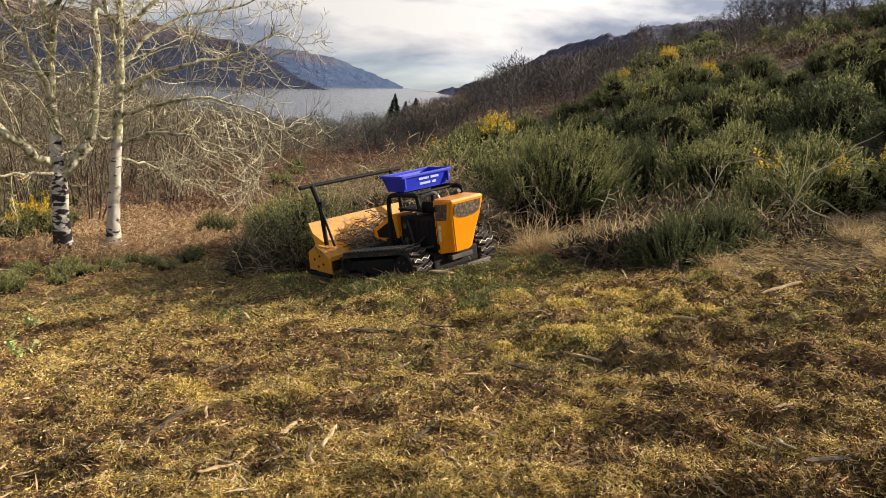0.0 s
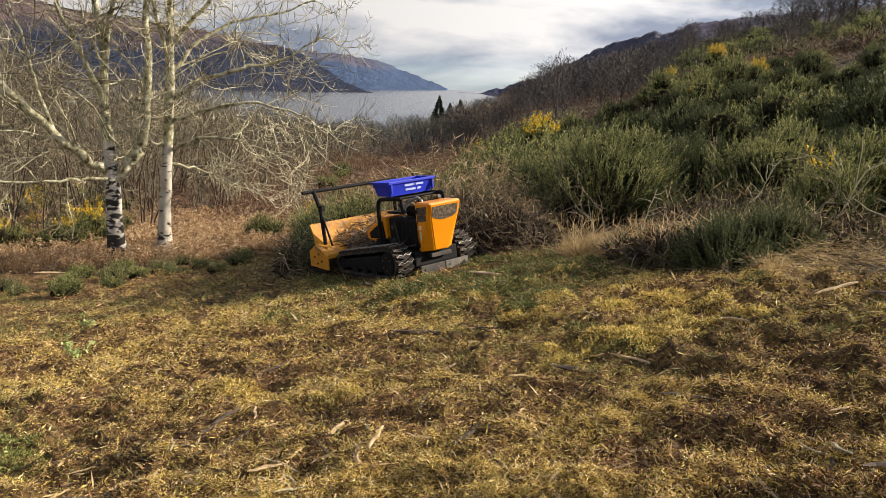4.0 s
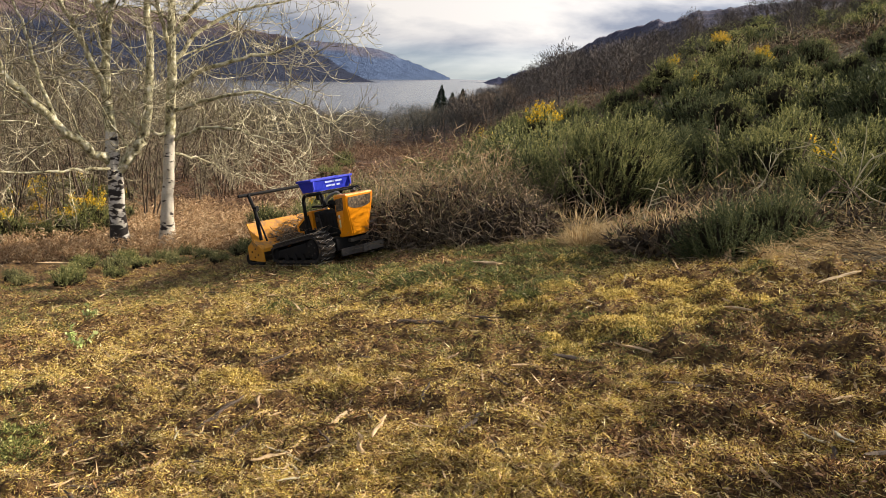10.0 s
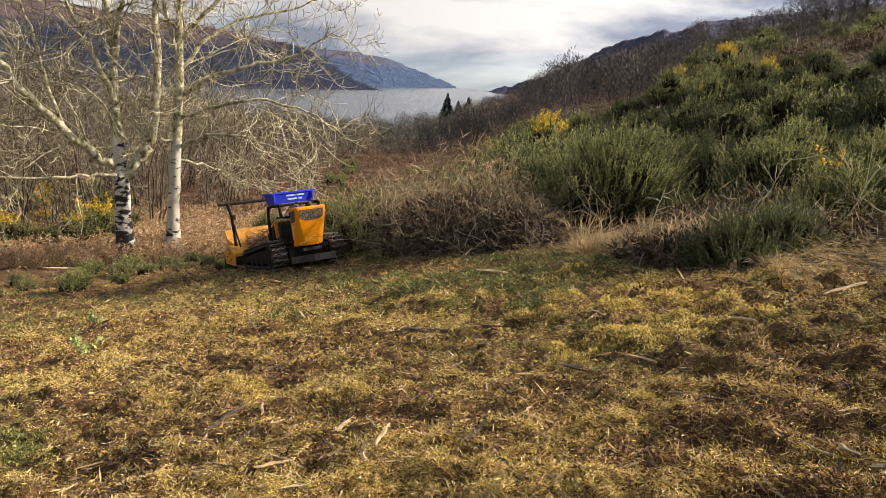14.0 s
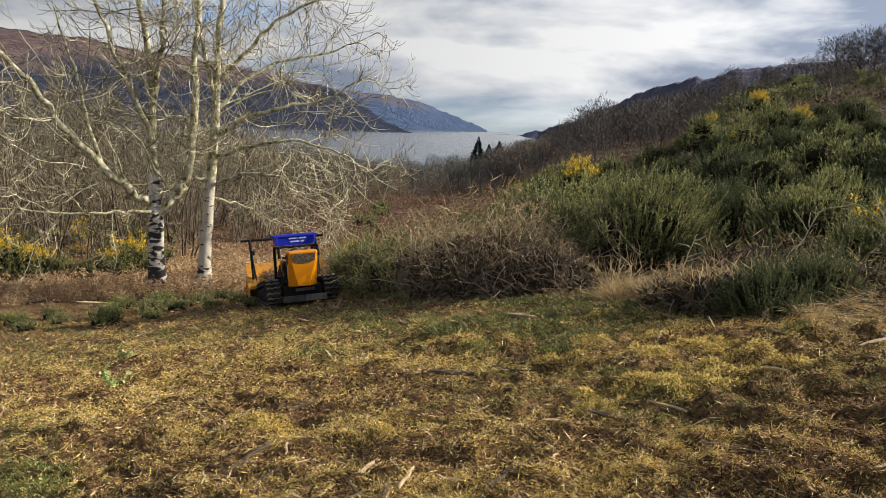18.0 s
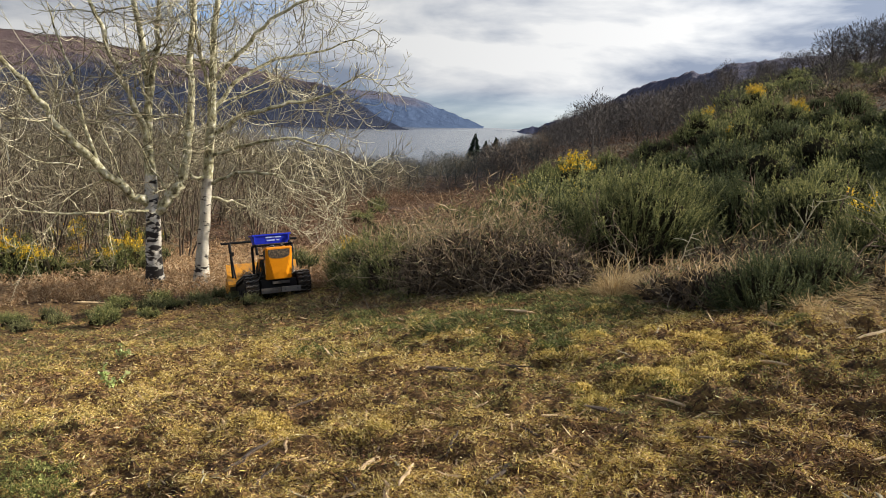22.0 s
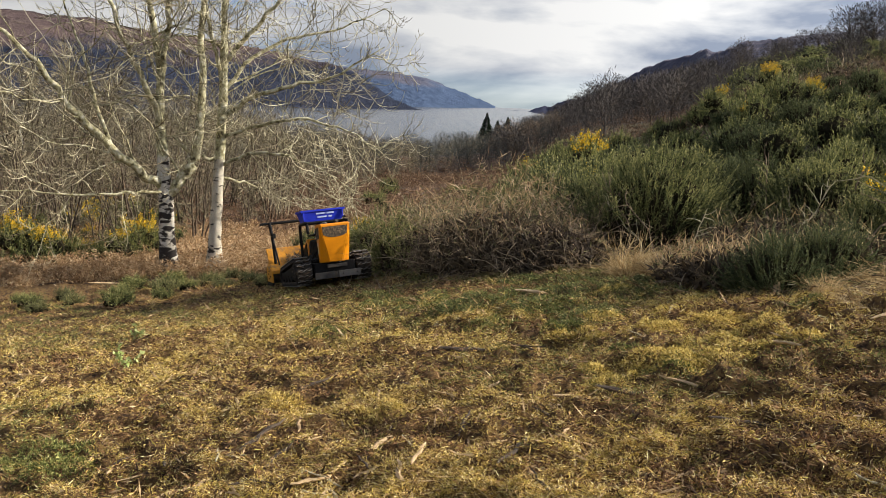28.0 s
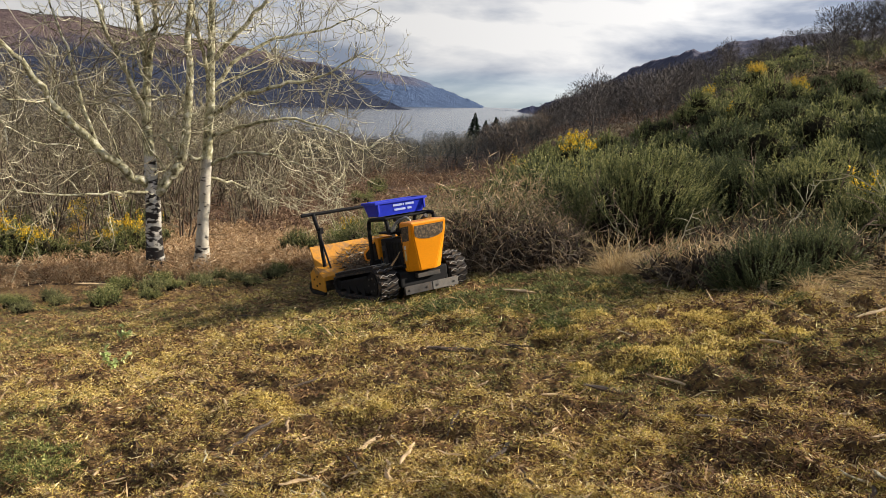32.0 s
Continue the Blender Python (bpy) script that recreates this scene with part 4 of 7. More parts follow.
def build_birch(name, place, stems, label, seed, bark):
    """stems: lists of (across, deep, up) points with radii, in metres from the foot; across is to the right as the camera sees it."""
    rng = np.random.default_rng(seed)
    x, y, z = place
    right = np.array([y, -x, 0]) / math.hypot(x, y)
    deep = np.array([x, y, 0]) / math.hypot(x, y)
    root = tagged(new(name), label, "birch tree")
    root.location = place
    for n, (pts, radii, reach, count, side) in enumerate(stems):
        P = np.array([right * a + deep * b + np.array([0, 0, c]) for a, b, c in pts])
        s = np.linspace(0, 1, len(P))
        ss = np.linspace(0, 1, 4 * len(P))
        P = np.stack([np.interp(ss, s, P[:, k]) for k in range(3)], 1)
        P[1:-1] = (P[:-2] + P[1:-1] * 2 + P[2:]) / 4
        P[1:] += rng.normal(size=(len(P) - 1, 3)) * (0.008 if n == 0 else 0.024)
        Rr = np.interp(ss, s, radii)
        if n == 0:
            Rr = Rr + 0.10 * np.exp(-ss * 26)
            P[0, 2] -= 0.25
        stem = Heap()
        if n == 0:
            cutoff = int(np.argmax(P[:, 2] > 2.9))
            upper = Heap()
            upper.add(*tube(P[cutoff - 1:], Rr[cutoff - 1:] * 1.004, 12))
            made("upper_stem", upper.mesh("upper_stem", True), M_MOSSBARK, root, "lichen-covered upper stem")
            stem.add(*tube(P[:cutoff + 1], Rr[:cutoff + 1], 12))
        else:
            stem.add(*tube(P, Rr, 12))
        lower = made("trunk" if n == 0 else "limb", stem.mesh("trunk", True), bark if n == 0 else M_MOSSBARK, root,
                     "pale birch trunk with black scars" if n == 0 else "lichen-covered limb")
        branch, twig = Heap(), Heap()
        sprout(rng, branch, twig, P, radii[0], reach * 1.2, int(count * 1.05), 8, 3, -0.04, 0.45 if n == 0 else 0.14, right * side)
        made("branchwork", branch.mesh("branchwork", True), M_MOSSBARK, lower)["kind"] = "stuff"
        made("crown", twig.mesh("crown"), M_BIRCHTWIG, lower)["kind"] = "stuff"
    return root


T1, T2 = foot(-25.4, 20.5), foot(-22.5, 20.5)
build_birch("birch_tree", T1, [
    ([(0, 0, 0), (-0.05, 0, 1.1), (-0.04, 0, 2.1), (-0.16, 0.1, 3.6), (-0.10, 0.2, 4.7), (-0.25, 0.3, 6.0), (-0.6, 0.4, 7.6), (-0.9, 0.4, 9.8)], [0.20, 0.18, 0.165, 0.105, 0.09, 0.07, 0.05, 0.02], 2.5, 15, -0.2),
    ([(-0.04, 0, 2.05), (-0.55, -0.15, 2.45), (-1.15, -0.35, 3.0), (-1.95, -0.6, 3.85), (-2.5, -0.8, 4.7), (-3.1, -1.0, 5.4), (-4.0, -1.2, 6.0)], [0.115, 0.10, 0.092, 0.078, 0.062, 0.045, 0.02], 2.5, 15, -0.4),
    ([(0.0, 0, 1.95), (0.30, -0.12, 2.25), (0.62, -0.25, 2.76), (0.81, -0.3, 3.7), (0.80, -0.3, 5.4), (0.92, -0.3, 7.2), (1.2, -0.2, 9.2)], [0.135, 0.13, 0.115, 0.095, 0.075, 0.055, 0.025], 2.2, 13, 0.1),
    ([(-0.12, 0.2, 4.5), (0.08, 0.1, 5.6), (0.10, 0.0, 7.0), (0.3, -0.1, 9.0)], [0.07, 0.06, 0.048, 0.02], 1.9, 9, 0.1),
    ([(-0.15, 0.1, 3.7), (-0.7, 0.0, 5.0), (-1.2, -0.3, 6.4), (-1.8, -0.6, 8.2)], [0.075, 0.06, 0.046, 0.02], 2.0, 10, -0.3),
    ([(-1.2, -0.36, 3.05), (-1.5, -0.3, 4.0), (-1.75, -0.2, 5.2), (-2.2, -0.1, 6.6)], [0.05, 0.042, 0.03, 0.012], 1.6, 8, -0.2),
    ([(-0.05, -0.05, 2.0), (-0.9, -0.6, 2.05), (-2.0, -1.0, 2.0), (-3.4, -1.4, 2.2)], [0.035, 0.03, 0.022, 0.010], 1.2, 8, -0.3),
], "forked birch tree with a black-scarred white trunk and bare twigs", 11, M_BIRCH)
build_birch("birch_tree", T2, [
    ([(0, 0, 0), (0.05, 0, 1.1), (0.14, 0, 2.3), (0.24, 0, 3.9), (0.28, 0, 5.2), (0.30, 0.1, 6.2), (0.6, 0.2, 8.0), (0.9, 0.2, 10.2)], [0.165, 0.14, 0.125, 0.11, 0.092, 0.075, 0.048, 0.02], 2.9, 20, 0.4),
    ([(0.22, 0, 3.7), (0.8, -0.2, 4.15), (1.7, -0.4, 4.45), (2.8, -0.5, 4.75), (4.0, -0.6, 5.5)], [0.065, 0.058, 0.045, 0.03, 0.012], 2.0, 12, 0.3),
    ([(0.27, 0, 5.0), (0.8, -0.3, 5.6), (1.5, -0.5, 6.4), (2.4, -0.7, 7.0), (3.6, -0.8, 7.4)], [0.065, 0.055, 0.042, 0.03, 0.013], 2.1, 12, 0.3),
    ([(0.25, 0, 4.3), (0.9, 0.3, 5.1), (1.9, 0.4, 5.7), (3.0, 0.5, 5.9), (4.2, 0.5, 6.5)], [0.055, 0.048, 0.036, 0.024, 0.01], 1.8, 10, 0.3),
    ([(0.20, 0, 3.2), (1.0, -0.3, 3.55), (2.1, -0.6, 3.75), (3.2, -0.8, 3.5), (3.9, -0.9, 2.9)], [0.05, 0.044, 0.034, 0.02, 0.009], 1.9, 13, 0.3),
    ([(0.16, 0, 2.55), (0.8, -0.3, 2.85), (1.7, -0.6, 2.9), (2.6, -0.8, 2.5), (3.3, -0.9, 2.0)], [0.045, 0.04, 0.03, 0.018, 0.008], 1.7, 13, 0.3),
    ([(0.14, 0, 2.25), (0.7, 0.3, 2.15), (1.5, 0.5, 1.7), (2.3, 0.6, 1.45)], [0.036, 0.03, 0.02, 0.008], 1.2, 8, 0.3),
    ([(0.16, 0, 2.7), (-0.4, -0.2, 2.8), (-0.9, -0.2, 3.2)], [0.05, 0.042, 0.028], 1.1, 5, -0.3),
    ([(0.26, 0, 4.6), (0.0, -0.2, 5.6), (-0.2, -0.3, 6.8), (-0.3, -0.3, 8.2)], [0.055, 0.048, 0.035, 0.015], 1.6, 8, -0.1),
], "straight birch tree with pale bark and drooping bare twigs", 12, M_BIRCHPALE)


def wild_tree(name, seed, height, spread, stems, twig_n, bark, leaf, thick=0.014, label=""):
    """A slight bare tree of the thicket; built once and copied."""
    rng = np.random.default_rng(seed)
    root = new(name)
    trunk, twig = Heap(), Heap()
    for s in range(stems):
        d = unit(np.array([rng.normal() * 0.22 * spread, rng.normal() * 0.22 * spread, 1]))
        pts = curve_limb(rng, (rng.normal() * 0.12 * (stems > 1), rng.normal() * 0.12 * (stems > 1), -0.2), d, height * rng.uniform(0.75, 1.0), 9, 0.07, 0.02)
        trunk.add(*tube(pts, np.linspace(height * 0.0085, 0.010, 10), 6))
        for k in range(twig_n // stems):
            sp = rng.uniform(0.12, 0.98)
            p, e = along(pts, sp)
            bd = unit(e * 0.5 + unit(np.cross(e, rng.normal(size=3))) * rng.uniform(0.5, 1.0) * spread)
            L = height * 0.30 * (1.1 - 0.7 * sp) * rng.uniform(0.4, 1.0)
            b = curve_limb(rng, p, bd, L, 4, 0.2, 0.04)
            twig.add(*tube(b, np.linspace(thick, thick * 0.4, 5), 3))
            for m in range(5):
                q, g = along(b, rng.uniform(0.2, 1) * 0.99)
                w = curve_limb(rng, q, unit(g + unit(rng.normal(size=3)) * 0.8), L * rng.uniform(0.2, 0.5), 2, 0.25, 0.03)
                twig.add(*tube(w, [thick * 0.5, thick * 0.4, thick * 0.25], 3))
    made("trunk", trunk.mesh("trunk", True), bark, root)
    made("crown", twig.mesh("crown"), leaf, root)["kind"] = "stuff"
    return tagged(root, label, "tree")


def scatter(rng, n, az, rr, gap=0.0, keep=None):
    """Places in a fan of bearings and distances, no closer together than gap."""
    out = []
    for _ in range(n * 30):
        if len(out) >= n:
            break
        a = rng.uniform(*az)
        r = math.sqrt(rng.uniform(rr[0] ** 2, rr[1] ** 2))
        x, y = r * math.sin(radians(a)), r * math.cos(radians(a))
        if gap and any((x - u) ** 2 + (y - v) ** 2 < gap * gap for u, v in out):
            continue
        if keep and not keep(x, y, a, r):
            continue
        out.append((x, y))
    return out


def place_copies(kinds, spots, rng, size=(0.85, 1.15), group="", sink=0.0, tall=None, flat=1.0):
    """One of the kinds at each spot, turned and sized at random; the first use of a kind is the built one itself."""
    used = set()
    for n, (x, y) in enumerate(spots):
        k = kinds[n % len(kinds)]
        s = rng.uniform(*size) * (tall(x, y) if tall else 1.0)
        m = pose(x, y, seat(x, y) - sink * s, 0, 0, rng.uniform(0, 360))
        if k.name in used:
            ob = copy_thing(k, m)
        else:
            used.add(k.name)
            ob = k
            ob.matrix_basis = m
        ob.scale = (s, s, s * flat * rng.uniform(0.9, 1.1))
        if group:
            ob["group"] = group


def thicket_height(x, y):
    a = math.degrees(math.atan2(x, y))
    return float(np.interp(a, [-45, -33, -26, -20, -14, -10, -6], [1.25, 1.15, 0.92, 0.70, 0.50, 0.36, 0.30]))


rng = np.random.default_rng(21)
thicket = [wild_tree("thicket_tree", 100 + k, 6.2, 1.0, 1 + k % 3, 110, M_BARK if k % 3 else M_MOSSBARK, M_FARTWIG, 0.014, "slender bare tree in the tangled wood edge") for k in range(5)]
place_copies(thicket, scatter(rng, 80, (-40, -9), (27, 58), 1.1, lambda x, y, a, r: r > 27 + max(0, (a + 28)) * 1.1), rng, (0.75, 1.2), "wood edge trees", 0, thicket_height)


saplings = [wild_tree("sapling", 110 + k, 3.6, 0.9, 4, 64, M_BARK, M_FARTWIG, 0.012, "thin bare sapling in the tangled wood edge") for k in range(3)]
place_copies(saplings, scatter(rng, 64, (-41, -12), (24.5, 38), 0.9, lambda x, y, a, r: r > 24.5 + max(0, a + 24) * 0.9), rng, (0.6, 1.15), "saplings at the wood edge")


# ---- gorse and scrub ----
def lump_core(rng, lobes, squeeze):
    """Dark lumps filling a bush; they stand for the shade between its shoots."""
    h = Heap()
    bm = bmesh.new()
    bmesh.ops.create_icosphere(bm, subdivisions=2, radius=1)
    v0 = np.array([v.co[:] for v in bm.verts])
    f0 = np.array([[v.index for v in f.verts] for f in bm.faces])
    bm.free()
    for cx, cy, cz, rx, rz in lobes:
        k = 1 + rng.normal(size=(len(v0), 1)) * 0.10
        h.add(v0 * k * squeeze * [rx, rx, rz] + [cx, cy, cz], f0)
    return h


def gorse_bush(name, seed, radius, height, shoots, spines, flowers, green, label, spine=0.042, shoot=0.30, lobes_n=8, wide=0.011, tips=True):
    """A gorse: mounded lobes of upright spiny shoots over stems and a dark shade core, with flower clusters on some."""
    rng = np.random.default_rng(seed)
    root = tagged(new(name), label, "bush")
    lobes = [(0, 0, height * 0.36, radius * 0.60, height * 0.42)]
    for k in range(lobes_n * 2):
        a = k * 2.4 + rng.uniform(-0.4, 0.4)
        el = rng.uniform(0.12, 1.0)
        d = radius * 0.74 * math.sqrt(1 - el * el * 0.92)
        q = radius * rng.uniform(0.20, 0.36)
        lobes.append((d * math.cos(a), d * math.sin(a), height * (0.10 + 0.70 * el), q, q * rng.uniform(0.9, 1.35)))
    lobes = np.array(lobes)
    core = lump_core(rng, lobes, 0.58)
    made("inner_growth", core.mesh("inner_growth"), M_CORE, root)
    w = lobes[:, 3] ** 2
    pick = rng.choice(len(lobes), shoots, p=w / w.sum())
    n = unit(rng.normal(size=(shoots, 3)) + [0, 0, 0.55])
    L = lobes[pick]
    base = L[:, :3] + n * np.stack([L[:, 3], L[:, 3], L[:, 4]], 1) * rng.uniform(0.60, 1.0, (shoots, 1))
    ok = base[:, 2] > 0.05
    base, n = base[ok], n[ok]
    up = unit(n * 0.65 + [0, 0, 0.75] + rng.normal(size=n.shape) * 0.22)
    ln = shoot * rng.uniform(0.5, 1.25, len(base))
    leaf, tip = Heap(), Heap()
    for k in range(spines):
        s = (k + rng.random(len(base))) / spines
        p = base + up * (ln * s)[:, None]
        d = unit(up * 0.7 + unit(rng.normal(size=p.shape)) * 0.85)
        (tip if tips and k > spines * 0.62 else leaf).add(*blades(rng, p, d, spine * rng.uniform(0.7, 1.5, len(base)) * (1.25 - 0.5 * s), wide))
    leaf.add(*blades(rng, base, up, ln * 1.1, wide * 1.2))
    made("foliage", leaf.mesh("foliage"), green, root)
    if tip.n:
        made("young_growth", tip.mesh("young_growth"), M_GORSETIP, root, "paler young tips")
    if flowers:
        m = rng.choice(len(base), min(flowers, len(base)), replace=False)
        c = base[rng.integers(0, len(base))]
        order = np.argsort(np.linalg.norm((base - (base[np.argmax(base[:, 2])] * 0.85 + c * 0.15)) * [0.7, 0.7, 1.4], axis=1) + rng.normal(size=len(base)) * radius * 0.08)[:len(m)]
        fl = Heap()
        for k in range(20):
            p = base[order] + up[order] * (ln[order] * rng.uniform(0.55, 1.1, len(order)))[:, None] + rng.normal(size=(len(order), 3)) * 0.025
            fl.add(*blades(rng, p, unit(rng.normal(size=p.shape) + [0, 0, 0.4]), rng.uniform(0.022, 0.045, len(p)), 0.026))
        made("blossom", fl.mesh("blossom"), M_FLOWER, root, "bright yellow flowers")
    stems = Heap()
    for k in range(14):
        a = rng.uniform(0, 2 * math.pi)
        p = curve_limb(rng, (0.2 * radius * math.cos(a), 0.2 * radius * math.sin(a), -0.08), unit(np.array([math.cos(a) * 0.9, math.sin(a) * 0.9, 0.8])), radius * rng.uniform(0.6, 1.0), 5, 0.15, 0.06)
        stems.add(*tube(p, np.linspace(0.02, 0.007, 6), 4))
    made("stemwork", stems.mesh("stemwork"), M_TWIG, root)
    for p in root.children:
        p["kind"] = "stuff"
    return root


def plume_bush(name, seed, radius, height, plumes, spines, green, label, length=0.55, spine=0.050, wide=0.012, lean=0.9, low=0.1, tip_share=0.28, hollow=None):
    """A bush of long feathery shoots fanning up and out of bare crooked stems."""
    rng = np.random.default_rng(seed)
    root = tagged(new(name), label, "bush")
    a = rng.uniform(0, 2 * math.pi, plumes)
    el = low + (1 - low) * rng.random(plumes) ** 0.8
    lump = 1 + 0.75 * fbm(np.cos(a) * 2.4 + 4 * el, np.sin(a) * 2.4 + seed, 2, seed)
    q = np.sqrt(np.maximum(1 - el ** 2, 0.02)) * radius * lump * rng.uniform(0.72, 1.0, plumes)
    base = np.stack([q * np.cos(a), q * np.sin(a), el * height * lump * rng.uniform(0.70, 1.0, plumes)], 1)
    # the hollow bares the near-black core, which stands for shade there
    if hollow is not None:
        base = base[(np.cos(a - radians(hollow)) < 0.35 + 0.5 * rng.random(plumes)) | (el > 0.45)]
        plumes = len(base)
    ln = length * rng.uniform(0.5, 1.2, plumes)
    out = unit(base * [1, 1, 0.7] + [0, 0, 0.1])
    up = unit(out * lean + [0, 0, 0.75] + rng.normal(size=base.shape) * 0.22)
    base = base - up * ln[:, None] * 0.62
    leaf, tip = Heap(), Heap()
    for k in range(spines):
        s = (k + rng.random(plumes)) / spines
        p = base + up * (ln * s)[:, None] + [0, 0, -0.02] * (s * (1 - s))[:, None]
        d = unit(up * 0.8 + unit(rng.normal(size=p.shape)) * 0.8)
        (tip if k > spines * (1 - tip_share) else leaf).add(*slivers(rng, p, d, spine * rng.uniform(0.7, 1.5, plumes) * (1.3 - 0.6 * s), wide))
    leaf.add(*blades(rng, base, up, ln, wide))
    made("foliage", leaf.mesh("foliage"), green, root)
    if tip.n:
        made("young_growth", tip.mesh("young_growth"), M_GORSETIP if green is M_GORSE else green, root, "paler young tips" if green is M_GORSE else "")
    stems = Heap()
    for k in range(34):
        j = rng.integers(0, plumes)
        foot_at = np.array([rng.normal() * 0.16 * radius, rng.normal() * 0.16 * radius, -0.05])
        mid = (foot_at * 0.45 + base[j] * 0.55) + rng.normal(size=3) * 0.08 * radius - [0, 0, 0.06 * height]
        pts = np.array(arc([foot_at, mid, base[j]], 4, 0.45))
        stems.add(*tube(pts + rng.normal(size=pts.shape) * 0.012, np.linspace(0.024, 0.006, len(pts)) * (0.5 + radius * 0.5), 5))
    made("stemwork", stems.mesh("stemwork"), M_BARK, root, "bare crooked stems")
    # dark lumps put in as the shade deep inside the bush
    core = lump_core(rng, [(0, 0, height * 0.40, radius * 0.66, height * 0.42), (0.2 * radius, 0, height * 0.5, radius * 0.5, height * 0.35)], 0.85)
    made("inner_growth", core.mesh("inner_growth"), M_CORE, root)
    for p in root.children:
        p["kind"] = "stuff"
    return root


def put(ob, x, y, turn=0.0, sink=0.04, size=1.0):
    ob.matrix_basis = pose(x, y, seat(x, y) - sink, 0, 0, turn)
    ob.scale = (size, size, size)
    return ob


# the big gorse by the clearing and its neighbours
put(plume_bush("gorse_bush", 31, 1.52, 1.66, 1750, 30, M_GORSE, "tall dense green gorse bush beside the clearing", 0.48, hollow=232), 1.80, 13.9)
put(plume_bush("gorse_bush", 32, 1.0, 1.05, 900, 28, M_DARKLEAF, "dark green gorse bush with upright feathery shoots", 0.42), 3.9, 15.4)
put(gorse_bush("gorse_bush", 33, 0.8, 1.25, 1700, 11, 0, M_DARKLEAF, "dark green gorse bush among dead stems"), 0.95, 14.9)
put(plume_bush("gorse_bush", 34, 0.95, 1.10, 800, 28, M_GORSE, "green gorse bush with upright feathery shoots", 0.42), 4.5, 13.6)
put(plume_bush("gorse_bush", 35, 0.9, 0.95, 700, 28, M_GORSE, "green gorse bush with upright feathery shoots", 0.40), 5.7, 12.6)
put(plume_bush("gorse_bush", 43, 0.95, 1.05, 700, 26, M_GORSE, "green gorse bush with upright feathery shoots", 0.40), 5.4, 15.0)

# unseen bushes added uphill so their shadow falls towards the clearing
put(gorse_bush("gorse_bush", 30, 0.9, 0.8, 700, 13, 0, M_GORSE, "added low gorse bush out of view above the clearing", spine=0.055, shoot=0.36, wide=0.016), 6.6, 9.9)
put(gorse_bush("gorse_bush", 29, 0.9, 0.8, 700, 13, 0, M_GORSE, "added low gorse bush out of view above the clearing", spine=0.055, shoot=0.36, wide=0.016), 7.6, 10.9)

rng = np.random.default_rng(41)
hill_kinds = [plume_bush("hill_gorse", 60 + k, 0.95 + 0.1 * (k % 2), 1.0 + 0.2 * (k % 3), 330, 12, M_DARKLEAF if k in (1, 4, 6) else M_GORSE,
                         "rounded green gorse bush on the hillside", 0.40, 0.10, 0.024, 0.9, 0.08, 0.25) for k in range(7)]
hill_spots = scatter(rng, 265, (-3, 36), (15.8, 58), 1.75, lambda x, y, a, r: not mown(np.array([x]), np.array([y]))[0] and not (a < 13 and r < 16.5) and r > 15.5 + max(0, 4 - a) * 2.2 and x > -1.0 + 0.02 * y
                     and r < float(np.interp(a, [-3, 3, 10, 16, 24], [36, 42, 48, 56, 60])) and (r < 26 or float(fbm(np.array([x * 0.16]), np.array([y * 0.16]), 2, 9)[0]) > -0.07 - 5 / r))


def gorse_size(x, y):
    """Bushes shrink towards the upper edge of the gorse, where the woods and heath take over."""
    a, r = math.degrees(math.atan2(x, y)), math.hypot(x, y)
    top = float(np.interp(a, [-3, -0.3, 3.5, 7.2, 10.4, 14.4, 17.2, 21.7, 30], [-4.3, -3.0, -1.8, -1.0, 0.7, 2.5, 2.4, 3.5, 6]))
    return min(1.0, max(0.3, (EYE + r * math.tan(radians(top)) - seat(x, y)) / 1.7))


place_copies(hill_kinds, hill_spots, rng, (0.65, 1.3), "gorse on the hillside", 0.05, gorse_size)
for n, (x, y) in enumerate(scatter(rng, 150, (12.5, 33), (56, 165), 2.6, lambda x, y, a, r: float(fbm(np.array([x * 0.09]), np.array([y * 0.09]), 2, 19)[0]) > -0.10)):
    s = rng.uniform(0.9, 2.0)
    ob = copy_thing(hill_kinds[n % 7], pose(x, y, seat(x, y) - 0.1, 0, 0, rng.uniform(0, 360)))
    ob.scale = (s * 1.25, s * 1.25, s * 0.9)
    ob["group"] = "gorse on the upper slope"


bloom = "gorse bush crowned with bright yellow flowers"
for k, (az, r, top, n) in enumerate(((3.6, 26, -0.75, 30), (14.3, 44, 3.4, 60), (17.2, 33, 2.7, 44), (3.1, 19.5, -3.6, 14), (-0.4, 26, -3.2, 12), (12.95, 30, 0.9, 9), (11.2, 38, 1.9, 9), (-2.4, 23, -6.2, 16), (25.5, 11.5, -2.5, 12), (27.5, 12.5, -1.8, 12))):
    x, y, z = foot(az, r)
    put(gorse_bush("blooming_gorse", 600 + k, 0.6, 1.2, 330, 9, n, M_GORSE, bloom, spine=0.07, shoot=0.34, wide=0.018), x, y, 50 * k, 0.05, min(1.7, max(0.3, (EYE + r * math.tan(radians(top)) - z) / 1.5)))


for k, (az, r, top, n) in enumerate(((-27.3, 23.4, -8.6, 60), (-28.6, 22.8, -9.4, 26), (-32.6, 23.4, -9.0, 55), (-34.2, 23.8, -8.4, 40), (-30.6, 23.2, -9.8, 12))):
    x, y, z = foot(az, r)
    put(gorse_bush("blooming_gorse", 620 + k, 0.8, 0.9, 420, 9, n, M_GORSE, "low gorse bush in yellow flower beside the birch", spine=0.07, shoot=0.3, wide=0.018), x, y, 70 * k, 0.05, min(1.3, max(0.4, (EYE + r * math.tan(radians(top)) - z) / 1.05)))


